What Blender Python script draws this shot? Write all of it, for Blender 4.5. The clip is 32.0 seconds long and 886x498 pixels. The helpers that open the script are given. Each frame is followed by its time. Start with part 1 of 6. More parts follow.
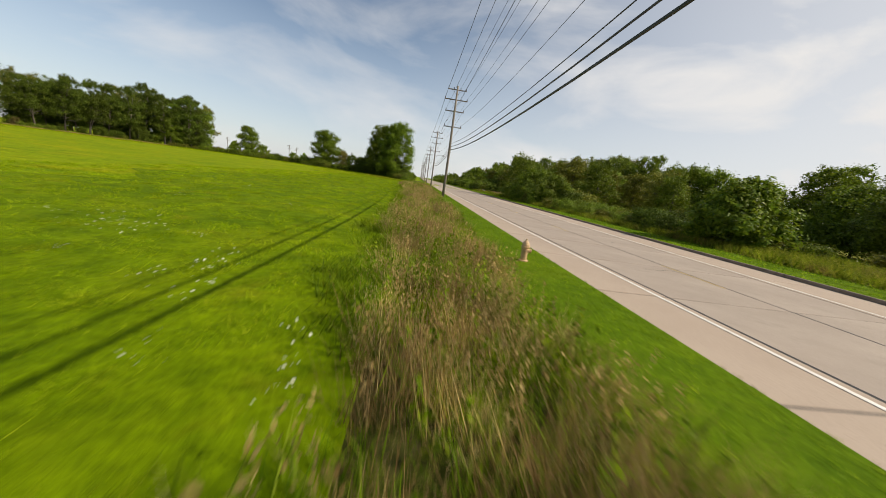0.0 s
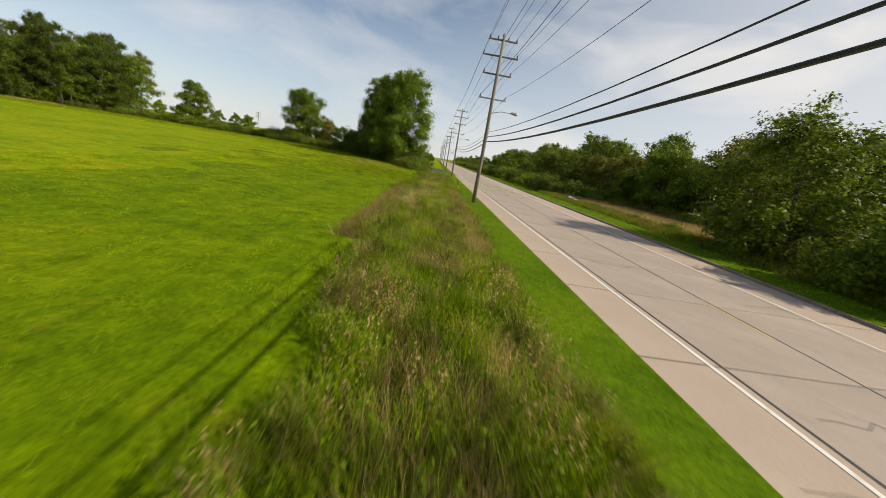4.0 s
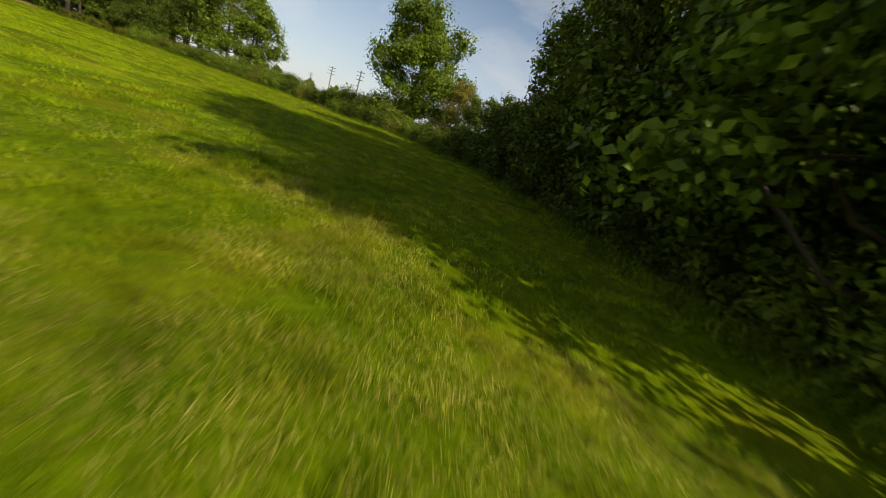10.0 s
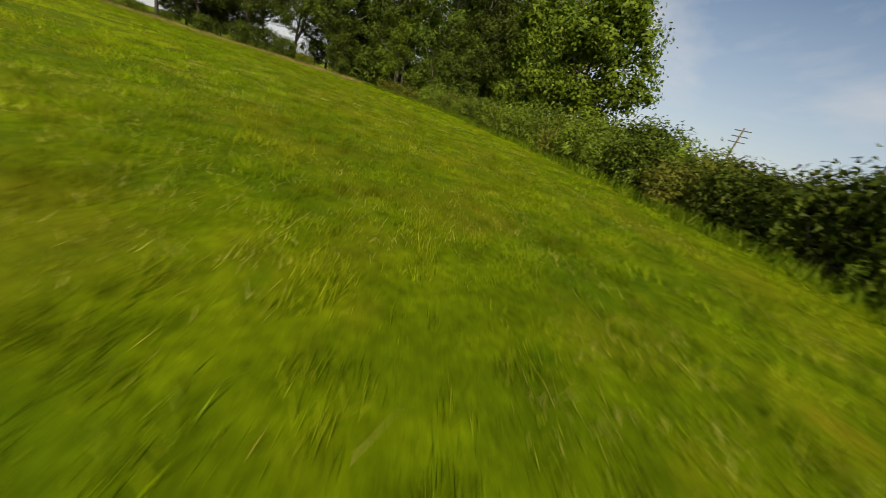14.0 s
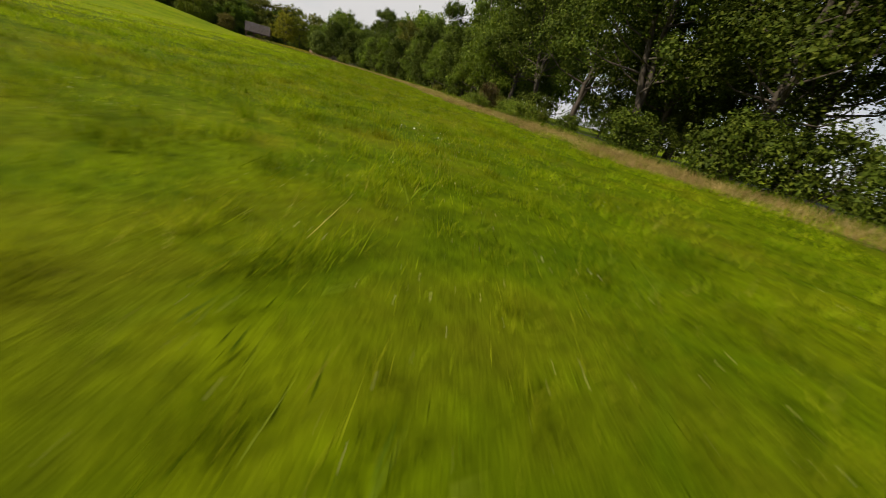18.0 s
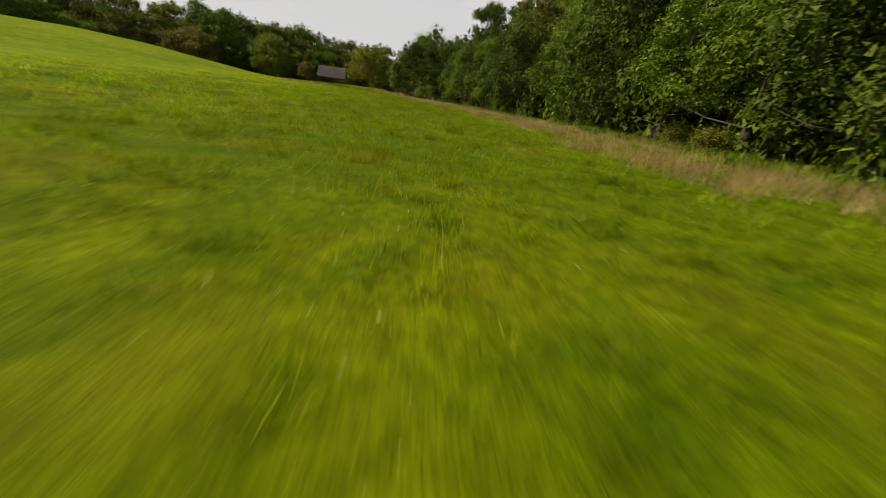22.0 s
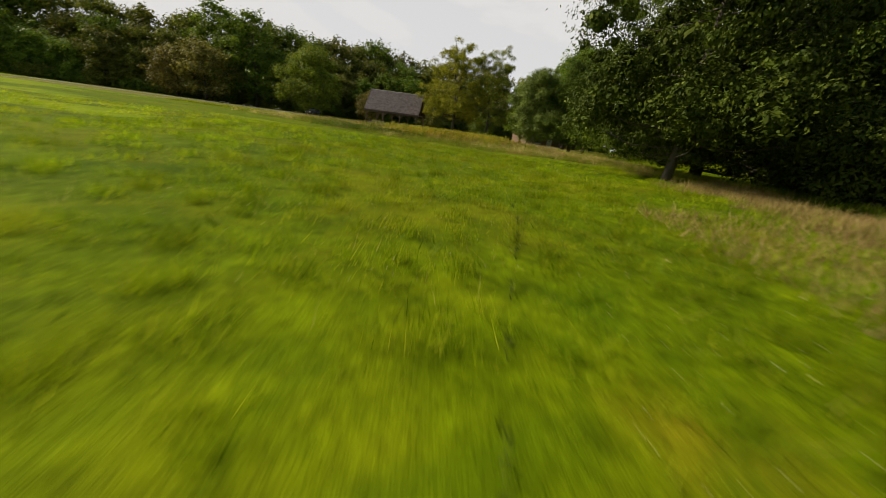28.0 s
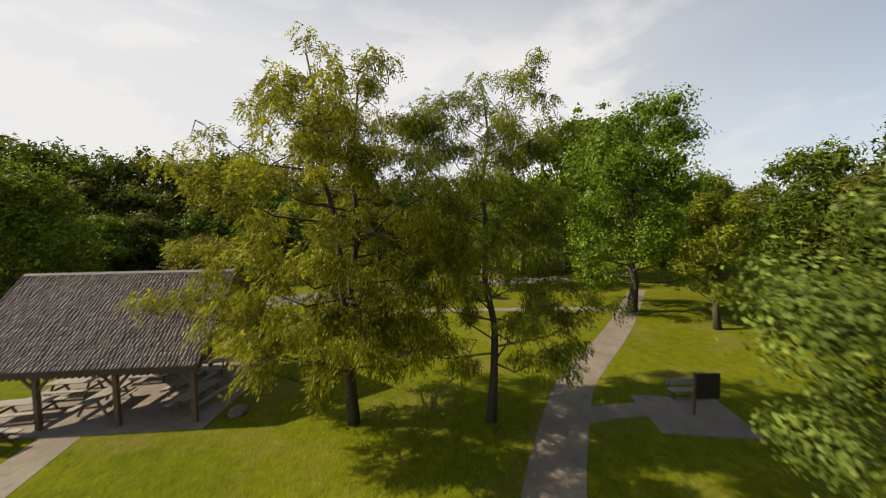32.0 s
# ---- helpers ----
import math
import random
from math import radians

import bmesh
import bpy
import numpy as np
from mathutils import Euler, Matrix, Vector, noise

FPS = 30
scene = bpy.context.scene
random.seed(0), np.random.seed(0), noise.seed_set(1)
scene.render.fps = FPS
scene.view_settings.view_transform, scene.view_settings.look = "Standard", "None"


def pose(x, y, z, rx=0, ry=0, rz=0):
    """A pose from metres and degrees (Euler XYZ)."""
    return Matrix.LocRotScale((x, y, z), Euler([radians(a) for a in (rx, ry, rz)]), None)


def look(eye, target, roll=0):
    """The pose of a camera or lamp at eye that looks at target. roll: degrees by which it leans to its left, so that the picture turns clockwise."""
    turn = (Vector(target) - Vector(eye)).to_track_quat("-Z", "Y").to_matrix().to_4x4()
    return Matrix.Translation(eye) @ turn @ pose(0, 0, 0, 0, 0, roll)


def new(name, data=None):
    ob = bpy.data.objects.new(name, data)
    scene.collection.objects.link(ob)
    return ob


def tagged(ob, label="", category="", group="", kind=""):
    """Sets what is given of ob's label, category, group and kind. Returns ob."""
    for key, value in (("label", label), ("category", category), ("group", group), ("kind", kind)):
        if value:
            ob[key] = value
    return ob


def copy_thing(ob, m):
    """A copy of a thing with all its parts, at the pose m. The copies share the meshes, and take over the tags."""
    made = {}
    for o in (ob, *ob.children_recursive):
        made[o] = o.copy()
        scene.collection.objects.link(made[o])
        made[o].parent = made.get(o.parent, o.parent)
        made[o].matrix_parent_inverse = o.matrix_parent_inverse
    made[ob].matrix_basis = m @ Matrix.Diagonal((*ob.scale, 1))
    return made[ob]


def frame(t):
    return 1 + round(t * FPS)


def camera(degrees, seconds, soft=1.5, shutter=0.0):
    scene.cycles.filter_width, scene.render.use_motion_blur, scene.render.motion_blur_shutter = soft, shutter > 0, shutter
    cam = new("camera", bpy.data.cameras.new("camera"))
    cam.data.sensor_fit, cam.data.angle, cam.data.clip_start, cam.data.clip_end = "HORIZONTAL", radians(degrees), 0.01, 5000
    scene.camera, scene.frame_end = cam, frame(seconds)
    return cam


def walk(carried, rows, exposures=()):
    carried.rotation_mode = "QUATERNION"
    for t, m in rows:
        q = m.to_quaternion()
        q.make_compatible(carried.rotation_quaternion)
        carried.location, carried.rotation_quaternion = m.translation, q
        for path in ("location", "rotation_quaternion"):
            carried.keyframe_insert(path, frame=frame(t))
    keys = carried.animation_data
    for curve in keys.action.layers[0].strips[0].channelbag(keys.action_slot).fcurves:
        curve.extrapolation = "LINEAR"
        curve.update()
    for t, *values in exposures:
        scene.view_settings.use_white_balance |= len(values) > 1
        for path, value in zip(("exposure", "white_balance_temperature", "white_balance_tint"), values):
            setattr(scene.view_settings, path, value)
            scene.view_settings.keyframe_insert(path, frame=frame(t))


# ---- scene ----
cam = camera(104.3, 32.0, soft=0.5, shutter=0.18)
# seconds, x, y, z, yaw to the left of +y, pitch up, roll
ROUTE = [
    (0.0, -6.92, -8.14, 2.172, -5.79, -11.19, 8.20),
    (0.5, -7.09, -0.28, 2.401, -5.61, -11.43, 7.80),
    (1.0, -7.27, 7.59, 2.581, -5.59, -11.64, 7.60),
    (1.5, -7.42, 15.44, 2.669, -5.59, -11.91, 7.20),
    (2.0, -7.53, 23.20, 2.783, -5.57, -12.30, 6.97),
    (2.5, -7.71, 30.95, 3.046, -5.53, -12.78, 7.15),
    (2.8, -7.79, 35.60, 3.233, -4.98, -12.87, 7.29),
    (3.0, -7.77, 38.57, 3.327, -5.14, -13.55, 7.20),
    (3.5, -7.56, 45.77, 3.506, -4.67, -13.94, 8.31),
    (4.0, -7.25, 52.95, 3.552, -3.60, -14.54, 9.70),
    (4.5, -7.01, 60.16, 3.493, -2.15, -15.21, 11.26),
    (5.0, -6.95, 67.45, 3.357, -0.52, -15.87, 12.89),
    (5.5, -7.23, 74.88, 3.174, 1.05, -16.38, 14.48),
    (6.0, -7.99, 82.55, 2.971, 2.36, -16.65, 15.91),
    (6.5, -9.13, 90.27, 2.691, 3.51, -16.81, 16.83),
    (7.0, -10.59, 98.04, 2.401, 4.48, -16.60, 17.95),
    (7.5, -12.45, 105.86, 2.164, 5.94, -16.99, 17.98),
    (8.0, -14.40, 113.64, 2.039, 7.63, -17.04, 18.41),
    (8.5, -16.52, 121.11, 1.983, 9.65, -16.75, 18.90),
    (9.0, -18.90, 128.30, 1.975, 12.17, -16.85, 19.22),
    (9.5, -21.55, 135.20, 2.001, 16.12, -16.82, 19.56),
    (10.0, -24.47, 141.85, 2.051, 21.49, -17.23, 19.09),
    (10.5, -27.61, 148.23, 2.078, 27.05, -17.43, 18.69),
    (11.0, -31.27, 154.21, 2.104, 33.61, -17.82, 18.22),
    (11.5, -35.47, 159.70, 2.130, 40.86, -18.28, 18.12),
    (12.0, -40.26, 164.60, 2.153, 48.27, -19.00, 18.26),
    (12.5, -45.70, 168.82, 2.136, 54.77, -19.76, 19.05),
    (13.0, -51.63, 172.27, 2.013, 61.16, -20.98, 18.66),
    (13.5, -58.12, 174.70, 1.766, 67.52, -22.14, 18.14),
    (14.0, -64.93, 176.28, 1.502, 74.99, -22.62, 17.58),
    (14.5, -71.94, 176.97, 1.260, 83.33, -22.72, 16.95),
    (15.0, -79.03, 176.76, 1.076, 92.29, -22.73, 16.22),
    (15.5, -86.10, 175.65, 0.986, 101.63, -22.95, 15.36),
    (16.0, -93.08, 173.65, 0.907, 111.10, -23.68, 14.32),
    (16.5, -99.72, 171.02, 0.828, 120.44, -24.09, 14.00),
    (17.0, -105.80, 167.53, 0.841, 129.90, -24.36, 14.11),
    (17.5, -111.02, 163.20, 0.927, 137.44, -24.46, 14.93),
    (18.0, -115.41, 158.05, 0.965, 141.97, -24.26, 15.29),
    (18.5, -118.99, 151.97, 0.922, 144.56, -24.17, 14.39),
    (19.0, -121.93, 145.28, 0.848, 146.35, -23.87, 13.12),
    (19.5, -124.49, 138.31, 0.750, 147.76, -23.49, 11.57),
    (20.0, -127.20, 131.44, 0.707, 149.32, -23.10, 10.44),
    (20.5, -129.96, 124.61, 0.754, 151.53, -22.88, 9.62),
    (21.0, -132.50, 117.72, 0.834, 154.45, -22.83, 9.13),
    (21.5, -134.71, 110.68, 0.887, 157.23, -23.02, 8.68),
    (22.0, -136.66, 103.65, 0.906, 159.61, -23.42, 8.10),
    (22.5, -138.32, 96.50, 0.900, 161.54, -23.75, 7.89),
    (23.0, -139.86, 89.25, 0.859, 162.83, -23.88, 8.10),
    (23.5, -141.35, 81.97, 0.832, 163.84, -24.15, 8.53),
    (24.0, -142.93, 74.76, 0.797, 164.60, -24.80, 8.98),
    (24.5, -144.70, 67.71, 0.768, 165.18, -25.97, 9.26),
    (25.0, -146.14, 60.50, 0.811, 164.56, -27.44, 9.08),
    (25.5, -147.22, 53.17, 0.857, 164.35, -28.71, 9.04),
    (26.0, -147.95, 45.74, 0.898, 166.15, -29.24, 9.74),
    (26.5, -148.30, 38.20, 0.924, 171.57, -28.52, 11.82),
    (27.0, -148.26, 30.55, 0.954, 182.20, -26.03, 15.87),
    (27.5, -147.95, 22.81, 1.013, 182.47, -23.17, 13.57),
    (28.0, -147.59, 15.31, 1.086, 176.26, -19.14, 7.79),
    (28.5, -147.50, 8.48, 1.259, 171.67, -15.87, 2.55),
    (29.0, -147.64, 2.28, 1.668, 170.52, -13.98, 0.52),
    (29.5, -147.86, -3.75, 2.391, 170.07, -12.60, -0.68),
    (30.0, -148.20, -10.19, 3.357, 169.53, -11.71, -1.67),
    (30.5, -148.83, -17.49, 4.485, 168.89, -11.27, -2.17),
    (31.0, -149.71, -25.04, 5.716, 168.17, -10.69, -2.11),
    (31.5, -150.76, -32.40, 7.134, 167.63, -9.43, -1.53),
    (32.0, -151.83, -39.20, 8.727, 168.03, -3.11, -0.99),
]


def aimed(x, y, z, yaw, pitch, roll):
    a, b = radians(yaw), radians(pitch)
    ahead = Vector((-math.sin(a) * math.cos(b), math.cos(a) * math.cos(b), math.sin(b)))
    eye = Vector((x, y, z))
    return look(eye, eye + ahead * 2.0, roll)


walk(cam, [(t, aimed(*row)) for t, *row in ROUTE], exposures=[(0.0, 0.14, 6900, 10), (8.5, 0.12, 6900, 10), (10.0, 0.06, 6900, 10), (11.0, -0.20, 6900, 10), (13.0, -0.12, 6900, 10), (16.0, -0.12, 6900, 10), (24.0, -0.12, 6900, 10), (28.0, 0.00, 6900, 10), (30.0, 0.18, 6900, 10), (32.0, 0.20, 6900, 10)])

# ---- light ----
SUN_EL, SUN_X, SUN_Y = radians(38.2), 0.971, -0.238
world = bpy.data.worlds.new("sky")
scene.world = world
world.use_nodes = True
wt = world.node_tree
wt.nodes.clear()
w_out = wt.nodes.new("ShaderNodeOutputWorld")
w_bg = wt.nodes.new("ShaderNodeBackground")
w_sky = wt.nodes.new("ShaderNodeTexSky")
w_sky.sky_type = "NISHITA"
w_sky.sun_disc = False
w_sky.sun_elevation = SUN_EL
w_sky.sun_rotation = math.atan2(SUN_X, SUN_Y)
w_sky.air_density = 1.0
w_sky.dust_density = 0.35
w_co = wt.nodes.new("ShaderNodeTexCoord")
w_map = wt.nodes.new("ShaderNodeMapping")
w_map.inputs["Scale"].default_value = (1.0, 1.5, 2.8)
w_map.inputs["Rotation"].default_value = (0.0, 0.12, 0.5)
w_noise = wt.nodes.new("ShaderNodeTexNoise")
w_noise.inputs["Scale"].default_value = 2.1
w_noise.inputs["Detail"].default_value = 9.0
w_noise.inputs["Roughness"].default_value = 0.52
w_noise.inputs["Distortion"].default_value = 0.35
w_ramp = wt.nodes.new("ShaderNodeValToRGB")
w_ramp.color_ramp.elements[0].position = 0.46
w_ramp.color_ramp.elements[1].position = 0.78
w_ramp.color_ramp.elements[1].color = (0.9, 0.9, 0.9, 1)
w_mix = wt.nodes.new("ShaderNodeMix")
w_mix.data_type = "RGBA"
w_mix.inputs["B"].default_value = (7.1, 7.2, 7.45, 1)
w_sep = wt.nodes.new("ShaderNodeSeparateXYZ")
w_low = wt.nodes.new("ShaderNodeMapRange")
w_low.inputs["From Min"].default_value = 0.0
w_low.inputs["From Max"].default_value = 0.36
w_low.inputs["To Min"].default_value = 0.72
w_low.inputs["To Max"].default_value = 0.0
w_haze = wt.nodes.new("ShaderNodeMix")
w_haze.data_type = "RGBA"
w_haze.inputs["B"].default_value = (5.5, 6.2, 7.3, 1)
wt.links.new(w_co.outputs["Generated"], w_map.inputs["Vector"])
wt.links.new(w_co.outputs["Generated"], w_sep.inputs["Vector"])
wt.links.new(w_sep.outputs["Z"], w_low.inputs["Value"])
wt.links.new(w_map.outputs["Vector"], w_noise.inputs["Vector"])
wt.links.new(w_noise.outputs["Fac"], w_ramp.inputs["Fac"])
wt.links.new(w_sky.outputs["Color"], w_haze.inputs["A"])
wt.links.new(w_low.outputs["Result"], w_haze.inputs["Factor"])
w_side = wt.nodes.new("ShaderNodeVectorMath")
w_side.operation = "DOT_PRODUCT"
w_side.inputs[1].default_value = (0.72, -0.69, 0.0)
w_veil = wt.nodes.new("ShaderNodeMapRange")
w_veil.inputs["From Min"].default_value = -0.72
w_veil.inputs["From Max"].default_value = 0.35
w_veil.inputs["To Min"].default_value = 0.0
w_veil.inputs["To Max"].default_value = 0.88
w_add = wt.nodes.new("ShaderNodeMath")
w_add.operation = "ADD"
w_add.use_clamp = True
wt.links.new(w_co.outputs["Generated"], w_side.inputs[0])
wt.links.new(w_side.outputs["Value"], w_veil.inputs["Value"])
wt.links.new(w_ramp.outputs["Color"], w_add.inputs[0])
wt.links.new(w_veil.outputs["Result"], w_add.inputs[1])
w_high = wt.nodes.new("ShaderNodeMapRange")
w_high.inputs["From Min"].default_value = 0.42
w_high.inputs["From Max"].default_value = 0.75
w_high.inputs["To Min"].default_value = 1.0
w_high.inputs["To Max"].default_value = 0.10
w_thin = wt.nodes.new("ShaderNodeMath")
w_thin.operation = "MULTIPLY"
wt.links.new(w_sep.outputs["Z"], w_high.inputs["Value"])
wt.links.new(w_add.outputs["Value"], w_thin.inputs[0])
wt.links.new(w_high.outputs["Result"], w_thin.inputs[1])
wt.links.new(w_thin.outputs["Value"], w_mix.inputs["Factor"])
wt.links.new(w_haze.outputs["Result"], w_mix.inputs["A"])
wt.links.new(w_mix.outputs["Result"], w_bg.inputs["Color"])
w_bg.inputs["Strength"].default_value = 0.102
wt.links.new(w_bg.outputs["Background"], w_out.inputs["Surface"])
sun = bpy.data.lights.new("sun", "SUN")
sun.energy = 5.0
sun.angle = radians(0.6)
sun.color = (1.0, 0.91, 0.74)
sun_ob = new("sun", sun)
sun_ob.matrix_world = look((0, 0, 60), (-SUN_X * 60, -SUN_Y * 60, 60 - 60 * math.tan(SUN_EL)))

# ---- materials ----


def material(name, rough=0.7, metal=0.0):
    m = bpy.data.materials.new(name)
    m.use_nodes = True
    b = m.node_tree.nodes["Principled BSDF"]
    b.inputs["Roughness"].default_value = rough
    b.inputs["Metallic"].default_value = metal
    return m, m.node_tree, b


def noise_node(nt, scale, detail=4.0, rough=0.55, stretch=None, coords="Object"):
    co = nt.nodes.new("ShaderNodeTexCoord")
    mp = nt.nodes.new("ShaderNodeMapping")
    if stretch:
        mp.inputs["Scale"].default_value = stretch
    n = nt.nodes.new("ShaderNodeTexNoise")
    n.inputs["Scale"].default_value = scale
    n.inputs["Detail"].default_value = detail
    n.inputs["Roughness"].default_value = rough
    nt.links.new(co.outputs[coords], mp.inputs["Vector"])
    nt.links.new(mp.outputs["Vector"], n.inputs["Vector"])
    return n


def ramp_node(nt, fac, stops):
    r = nt.nodes.new("ShaderNodeValToRGB")
    while len(r.color_ramp.elements) < len(stops):
        r.color_ramp.elements.new(0.5)
    for e, (p, c) in zip(r.color_ramp.elements, stops):
        e.position = p
        e.color = (*c, 1)
    nt.links.new(fac, r.inputs["Fac"])
    return r


def mix_node(nt, a, b, fac, mode="MIX"):
    x = nt.nodes.new("ShaderNodeMix")
    x.data_type = "RGBA"
    x.blend_type = mode
    nt.links.new(a, x.inputs["A"])
    nt.links.new(b, x.inputs["B"])
    if isinstance(fac, float):
        x.inputs["Factor"].default_value = fac
    else:
        nt.links.new(fac, x.inputs["Factor"])
    return x


def bump_on(nt, b, height, strength=0.3, dist=0.02):
    n = nt.nodes.new("ShaderNodeBump")
    n.inputs["Strength"].default_value = strength
    n.inputs["Distance"].default_value = dist
    nt.links.new(height, n.inputs["Height"])
    nt.links.new(n.outputs["Normal"], b.inputs["Normal"])


def two_scale(name, lo, hi, big, fine, rough=0.8, stain=None, bump=0.3, dist=0.01, metal=0.0, stretch=None):
    m, nt, b = material(name, rough, metal)
    n1 = noise_node(nt, big, 5.0, 0.6, stretch)
    n2 = noise_node(nt, fine, 6.0, 0.7, stretch)
    c1 = ramp_node(nt, n1.outputs["Fac"], [(0.3, lo), (0.7, hi)])
    c2 = ramp_node(nt, n2.outputs["Fac"], [(0.25, (0.55, 0.55, 0.55)), (0.75, (1.25, 1.25, 1.25))])
    mx = mix_node(nt, c1.outputs["Color"], c2.outputs["Color"], 0.6, "MULTIPLY")
    out = mx.outputs["Result"]
    if stain:
        n3 = noise_node(nt, big * 2.7, 7.0, 0.75)
        s = ramp_node(nt, n3.outputs["Fac"], [(0.52, (0, 0, 0)), (0.68, (1, 1, 1))])
        rgb = nt.nodes.new("ShaderNodeRGB")
        rgb.outputs[0].default_value = (*stain, 1)
        out = mix_node(nt, out, rgb.outputs[0], s.outputs["Color"]).outputs["Result"]
    nt.links.new(out, b.inputs["Base Color"])
    bump_on(nt, b, n2.outputs["Fac"], bump, dist)
    return m


def soft_patches(nt, colour, dry, green, dry_amount, green_amount):
    """Drier spots and greener clover spots, at the same places for turf and blades."""
    n1 = noise_node(nt, 0.33, 4.0, 0.62)
    n2 = noise_node(nt, 0.70, 4.0, 0.66, (1.0, 1.0, 1.0))
    n2.inputs["Distortion"].default_value = 0.6
    k1 = ramp_node(nt, n1.outputs["Fac"], [(0.50, (0, 0, 0)), (0.66, (dry_amount,) * 3)])
    k2 = ramp_node(nt, n2.outputs["Fac"], [(0.53, (0, 0, 0)), (0.66, (green_amount,) * 3)])
    c1, c2 = nt.nodes.new("ShaderNodeRGB"), nt.nodes.new("ShaderNodeRGB")
    c1.outputs[0].default_value = (*dry, 1)
    c2.outputs[0].default_value = (*green, 1)
    a = mix_node(nt, colour, c1.outputs[0], k1.outputs["Color"])
    return mix_node(nt, a.outputs["Result"], c2.outputs[0], k2.outputs["Color"]).outputs["Result"]


def leafy(name, dark, mid, light, glow=0.35, rough=0.55, gloss=0.22, patches=None, clump=True):
    """Leaves and blades: each island has its own tint, each clump its own brightness, each plant a slight shift, and
    light comes through.
    """
    m, nt, b = material(name, rough)
    geo = nt.nodes.new("ShaderNodeNewGeometry")
    info = nt.nodes.new("ShaderNodeObjectInfo")
    c = ramp_node(nt, geo.outputs["Random Per Island"], [(0.0, dark), (0.55, mid), (1.0, light)])
    hsv = nt.nodes.new("ShaderNodeHueSaturation")
    mr = nt.nodes.new("ShaderNodeMapRange")
    mr.inputs["To Min"].default_value = 0.78
    mr.inputs["To Max"].default_value = 1.2
    nt.links.new(info.outputs["Random"], mr.inputs["Value"])
    if clump:
        cn = noise_node(nt, 0.85, 3.0, 0.6)
        cr = nt.nodes.new("ShaderNodeMapRange")
        cr.inputs["From Min"].default_value = 0.34
        cr.inputs["From Max"].default_value = 0.66
        cr.inputs["To Min"].default_value = 0.58
        cr.inputs["To Max"].default_value = 1.42
        cm = nt.nodes.new("ShaderNodeMath")
        cm.operation = "MULTIPLY"
        nt.links.new(cn.outputs["Fac"], cr.inputs["Value"])
        nt.links.new(cr.outputs["Result"], cm.inputs[0])
        nt.links.new(mr.outputs["Result"], cm.inputs[1])
        nt.links.new(cm.outputs["Value"], hsv.inputs["Value"])
    else:
        nt.links.new(mr.outputs["Result"], hsv.inputs["Value"])
    mh = nt.nodes.new("ShaderNodeMapRange")
    mh.inputs["To Min"].default_value = 0.493
    mh.inputs["To Max"].default_value = 0.508
    nt.links.new(info.outputs["Random"], mh.inputs["Value"])
    nt.links.new(mh.outputs["Result"], hsv.inputs["Hue"])
    nt.links.new(soft_patches(nt, c.outputs["Color"], *patches) if patches else c.outputs["Color"], hsv.inputs["Color"])
    nt.links.new(hsv.outputs["Color"], b.inputs["Base Color"])
    b.inputs["Specular IOR Level"].default_value = gloss
    tr = nt.nodes.new("ShaderNodeBsdfTranslucent")
    nt.links.new(hsv.outputs["Color"], tr.inputs["Color"])
    ms = nt.nodes.new("ShaderNodeMixShader")
    ms.inputs["Fac"].default_value = glow
    nt.links.new(b.outputs["BSDF"], ms.inputs[1])
    nt.links.new(tr.outputs["BSDF"], ms.inputs[2])
    nt.links.new(ms.outputs["Shader"], nt.nodes["Material Output"].inputs["Surface"])
    return m


M_LEAF = leafy("leaf_green", (0.072, 0.120, 0.007), (0.131, 0.194, 0.011), (0.215, 0.273, 0.021), 0.36)
M_LEAF_DARK = leafy("leaf_dark_green", (0.039, 0.066, 0.006), (0.075, 0.112, 0.011), (0.134, 0.165, 0.020), 0.3, 0.6, 0.12)
# leaf_dark_green made darker and less translucent, for foliage seen in shade
M_LEAF_SHADED = leafy("leaf_shaded", (0.036, 0.060, 0.006), (0.066, 0.098, 0.010), (0.118, 0.150, 0.018), 0.12, 0.6, 0.08)
M_LEAF_GREY = leafy("leaf_grey_green", (0.078, 0.108, 0.014), (0.142, 0.186, 0.026), (0.245, 0.285, 0.056), 0.34)
M_LEAF_BRIGHT = leafy("leaf_bright_green", (0.120, 0.175, 0.010), (0.210, 0.280, 0.016), (0.320, 0.380, 0.030), 0.42)
M_LEAF_GOLD = leafy("leaf_yellow_green", (0.185, 0.235, 0.014), (0.330, 0.375, 0.030), (0.510, 0.510, 0.060), 0.5)
M_LEAF_HONEY = leafy("leaf_olive_gold", (0.188, 0.218, 0.011), (0.338, 0.354, 0.022), (0.525, 0.496, 0.045), 0.5)
M_LEAF_LOCUST = leafy("leaf_olive_locust", (0.132, 0.176, 0.011), (0.236, 0.275, 0.020), (0.380, 0.385, 0.038), 0.46)
M_LEAF_SHRUB = leafy("leaf_shrub", (0.076, 0.128, 0.009), (0.146, 0.211, 0.013), (0.237, 0.281, 0.025), 0.36)
M_LEAF_OLIVE = leafy("leaf_olive_shrub", (0.086, 0.110, 0.010), (0.156, 0.172, 0.017), (0.235, 0.214, 0.028), 0.34)
M_LEAF_RUSSET = leafy("leaf_russet", (0.099, 0.092, 0.014), (0.185, 0.163, 0.027), (0.297, 0.243, 0.048), 0.34)
M_LEAF_RED = leafy("leaf_reddish_shrub", (0.085, 0.044, 0.018), (0.115, 0.085, 0.022), (0.120, 0.130, 0.024))
M_BLADE = leafy("grass_blade", (0.120, 0.205, 0.003), (0.235, 0.325, 0.005), (0.420, 0.460, 0.022), 0.5, 0.7, 0.05, ((0.340, 0.310, 0.016), (0.110, 0.220, 0.005), 0.5, 0.5))
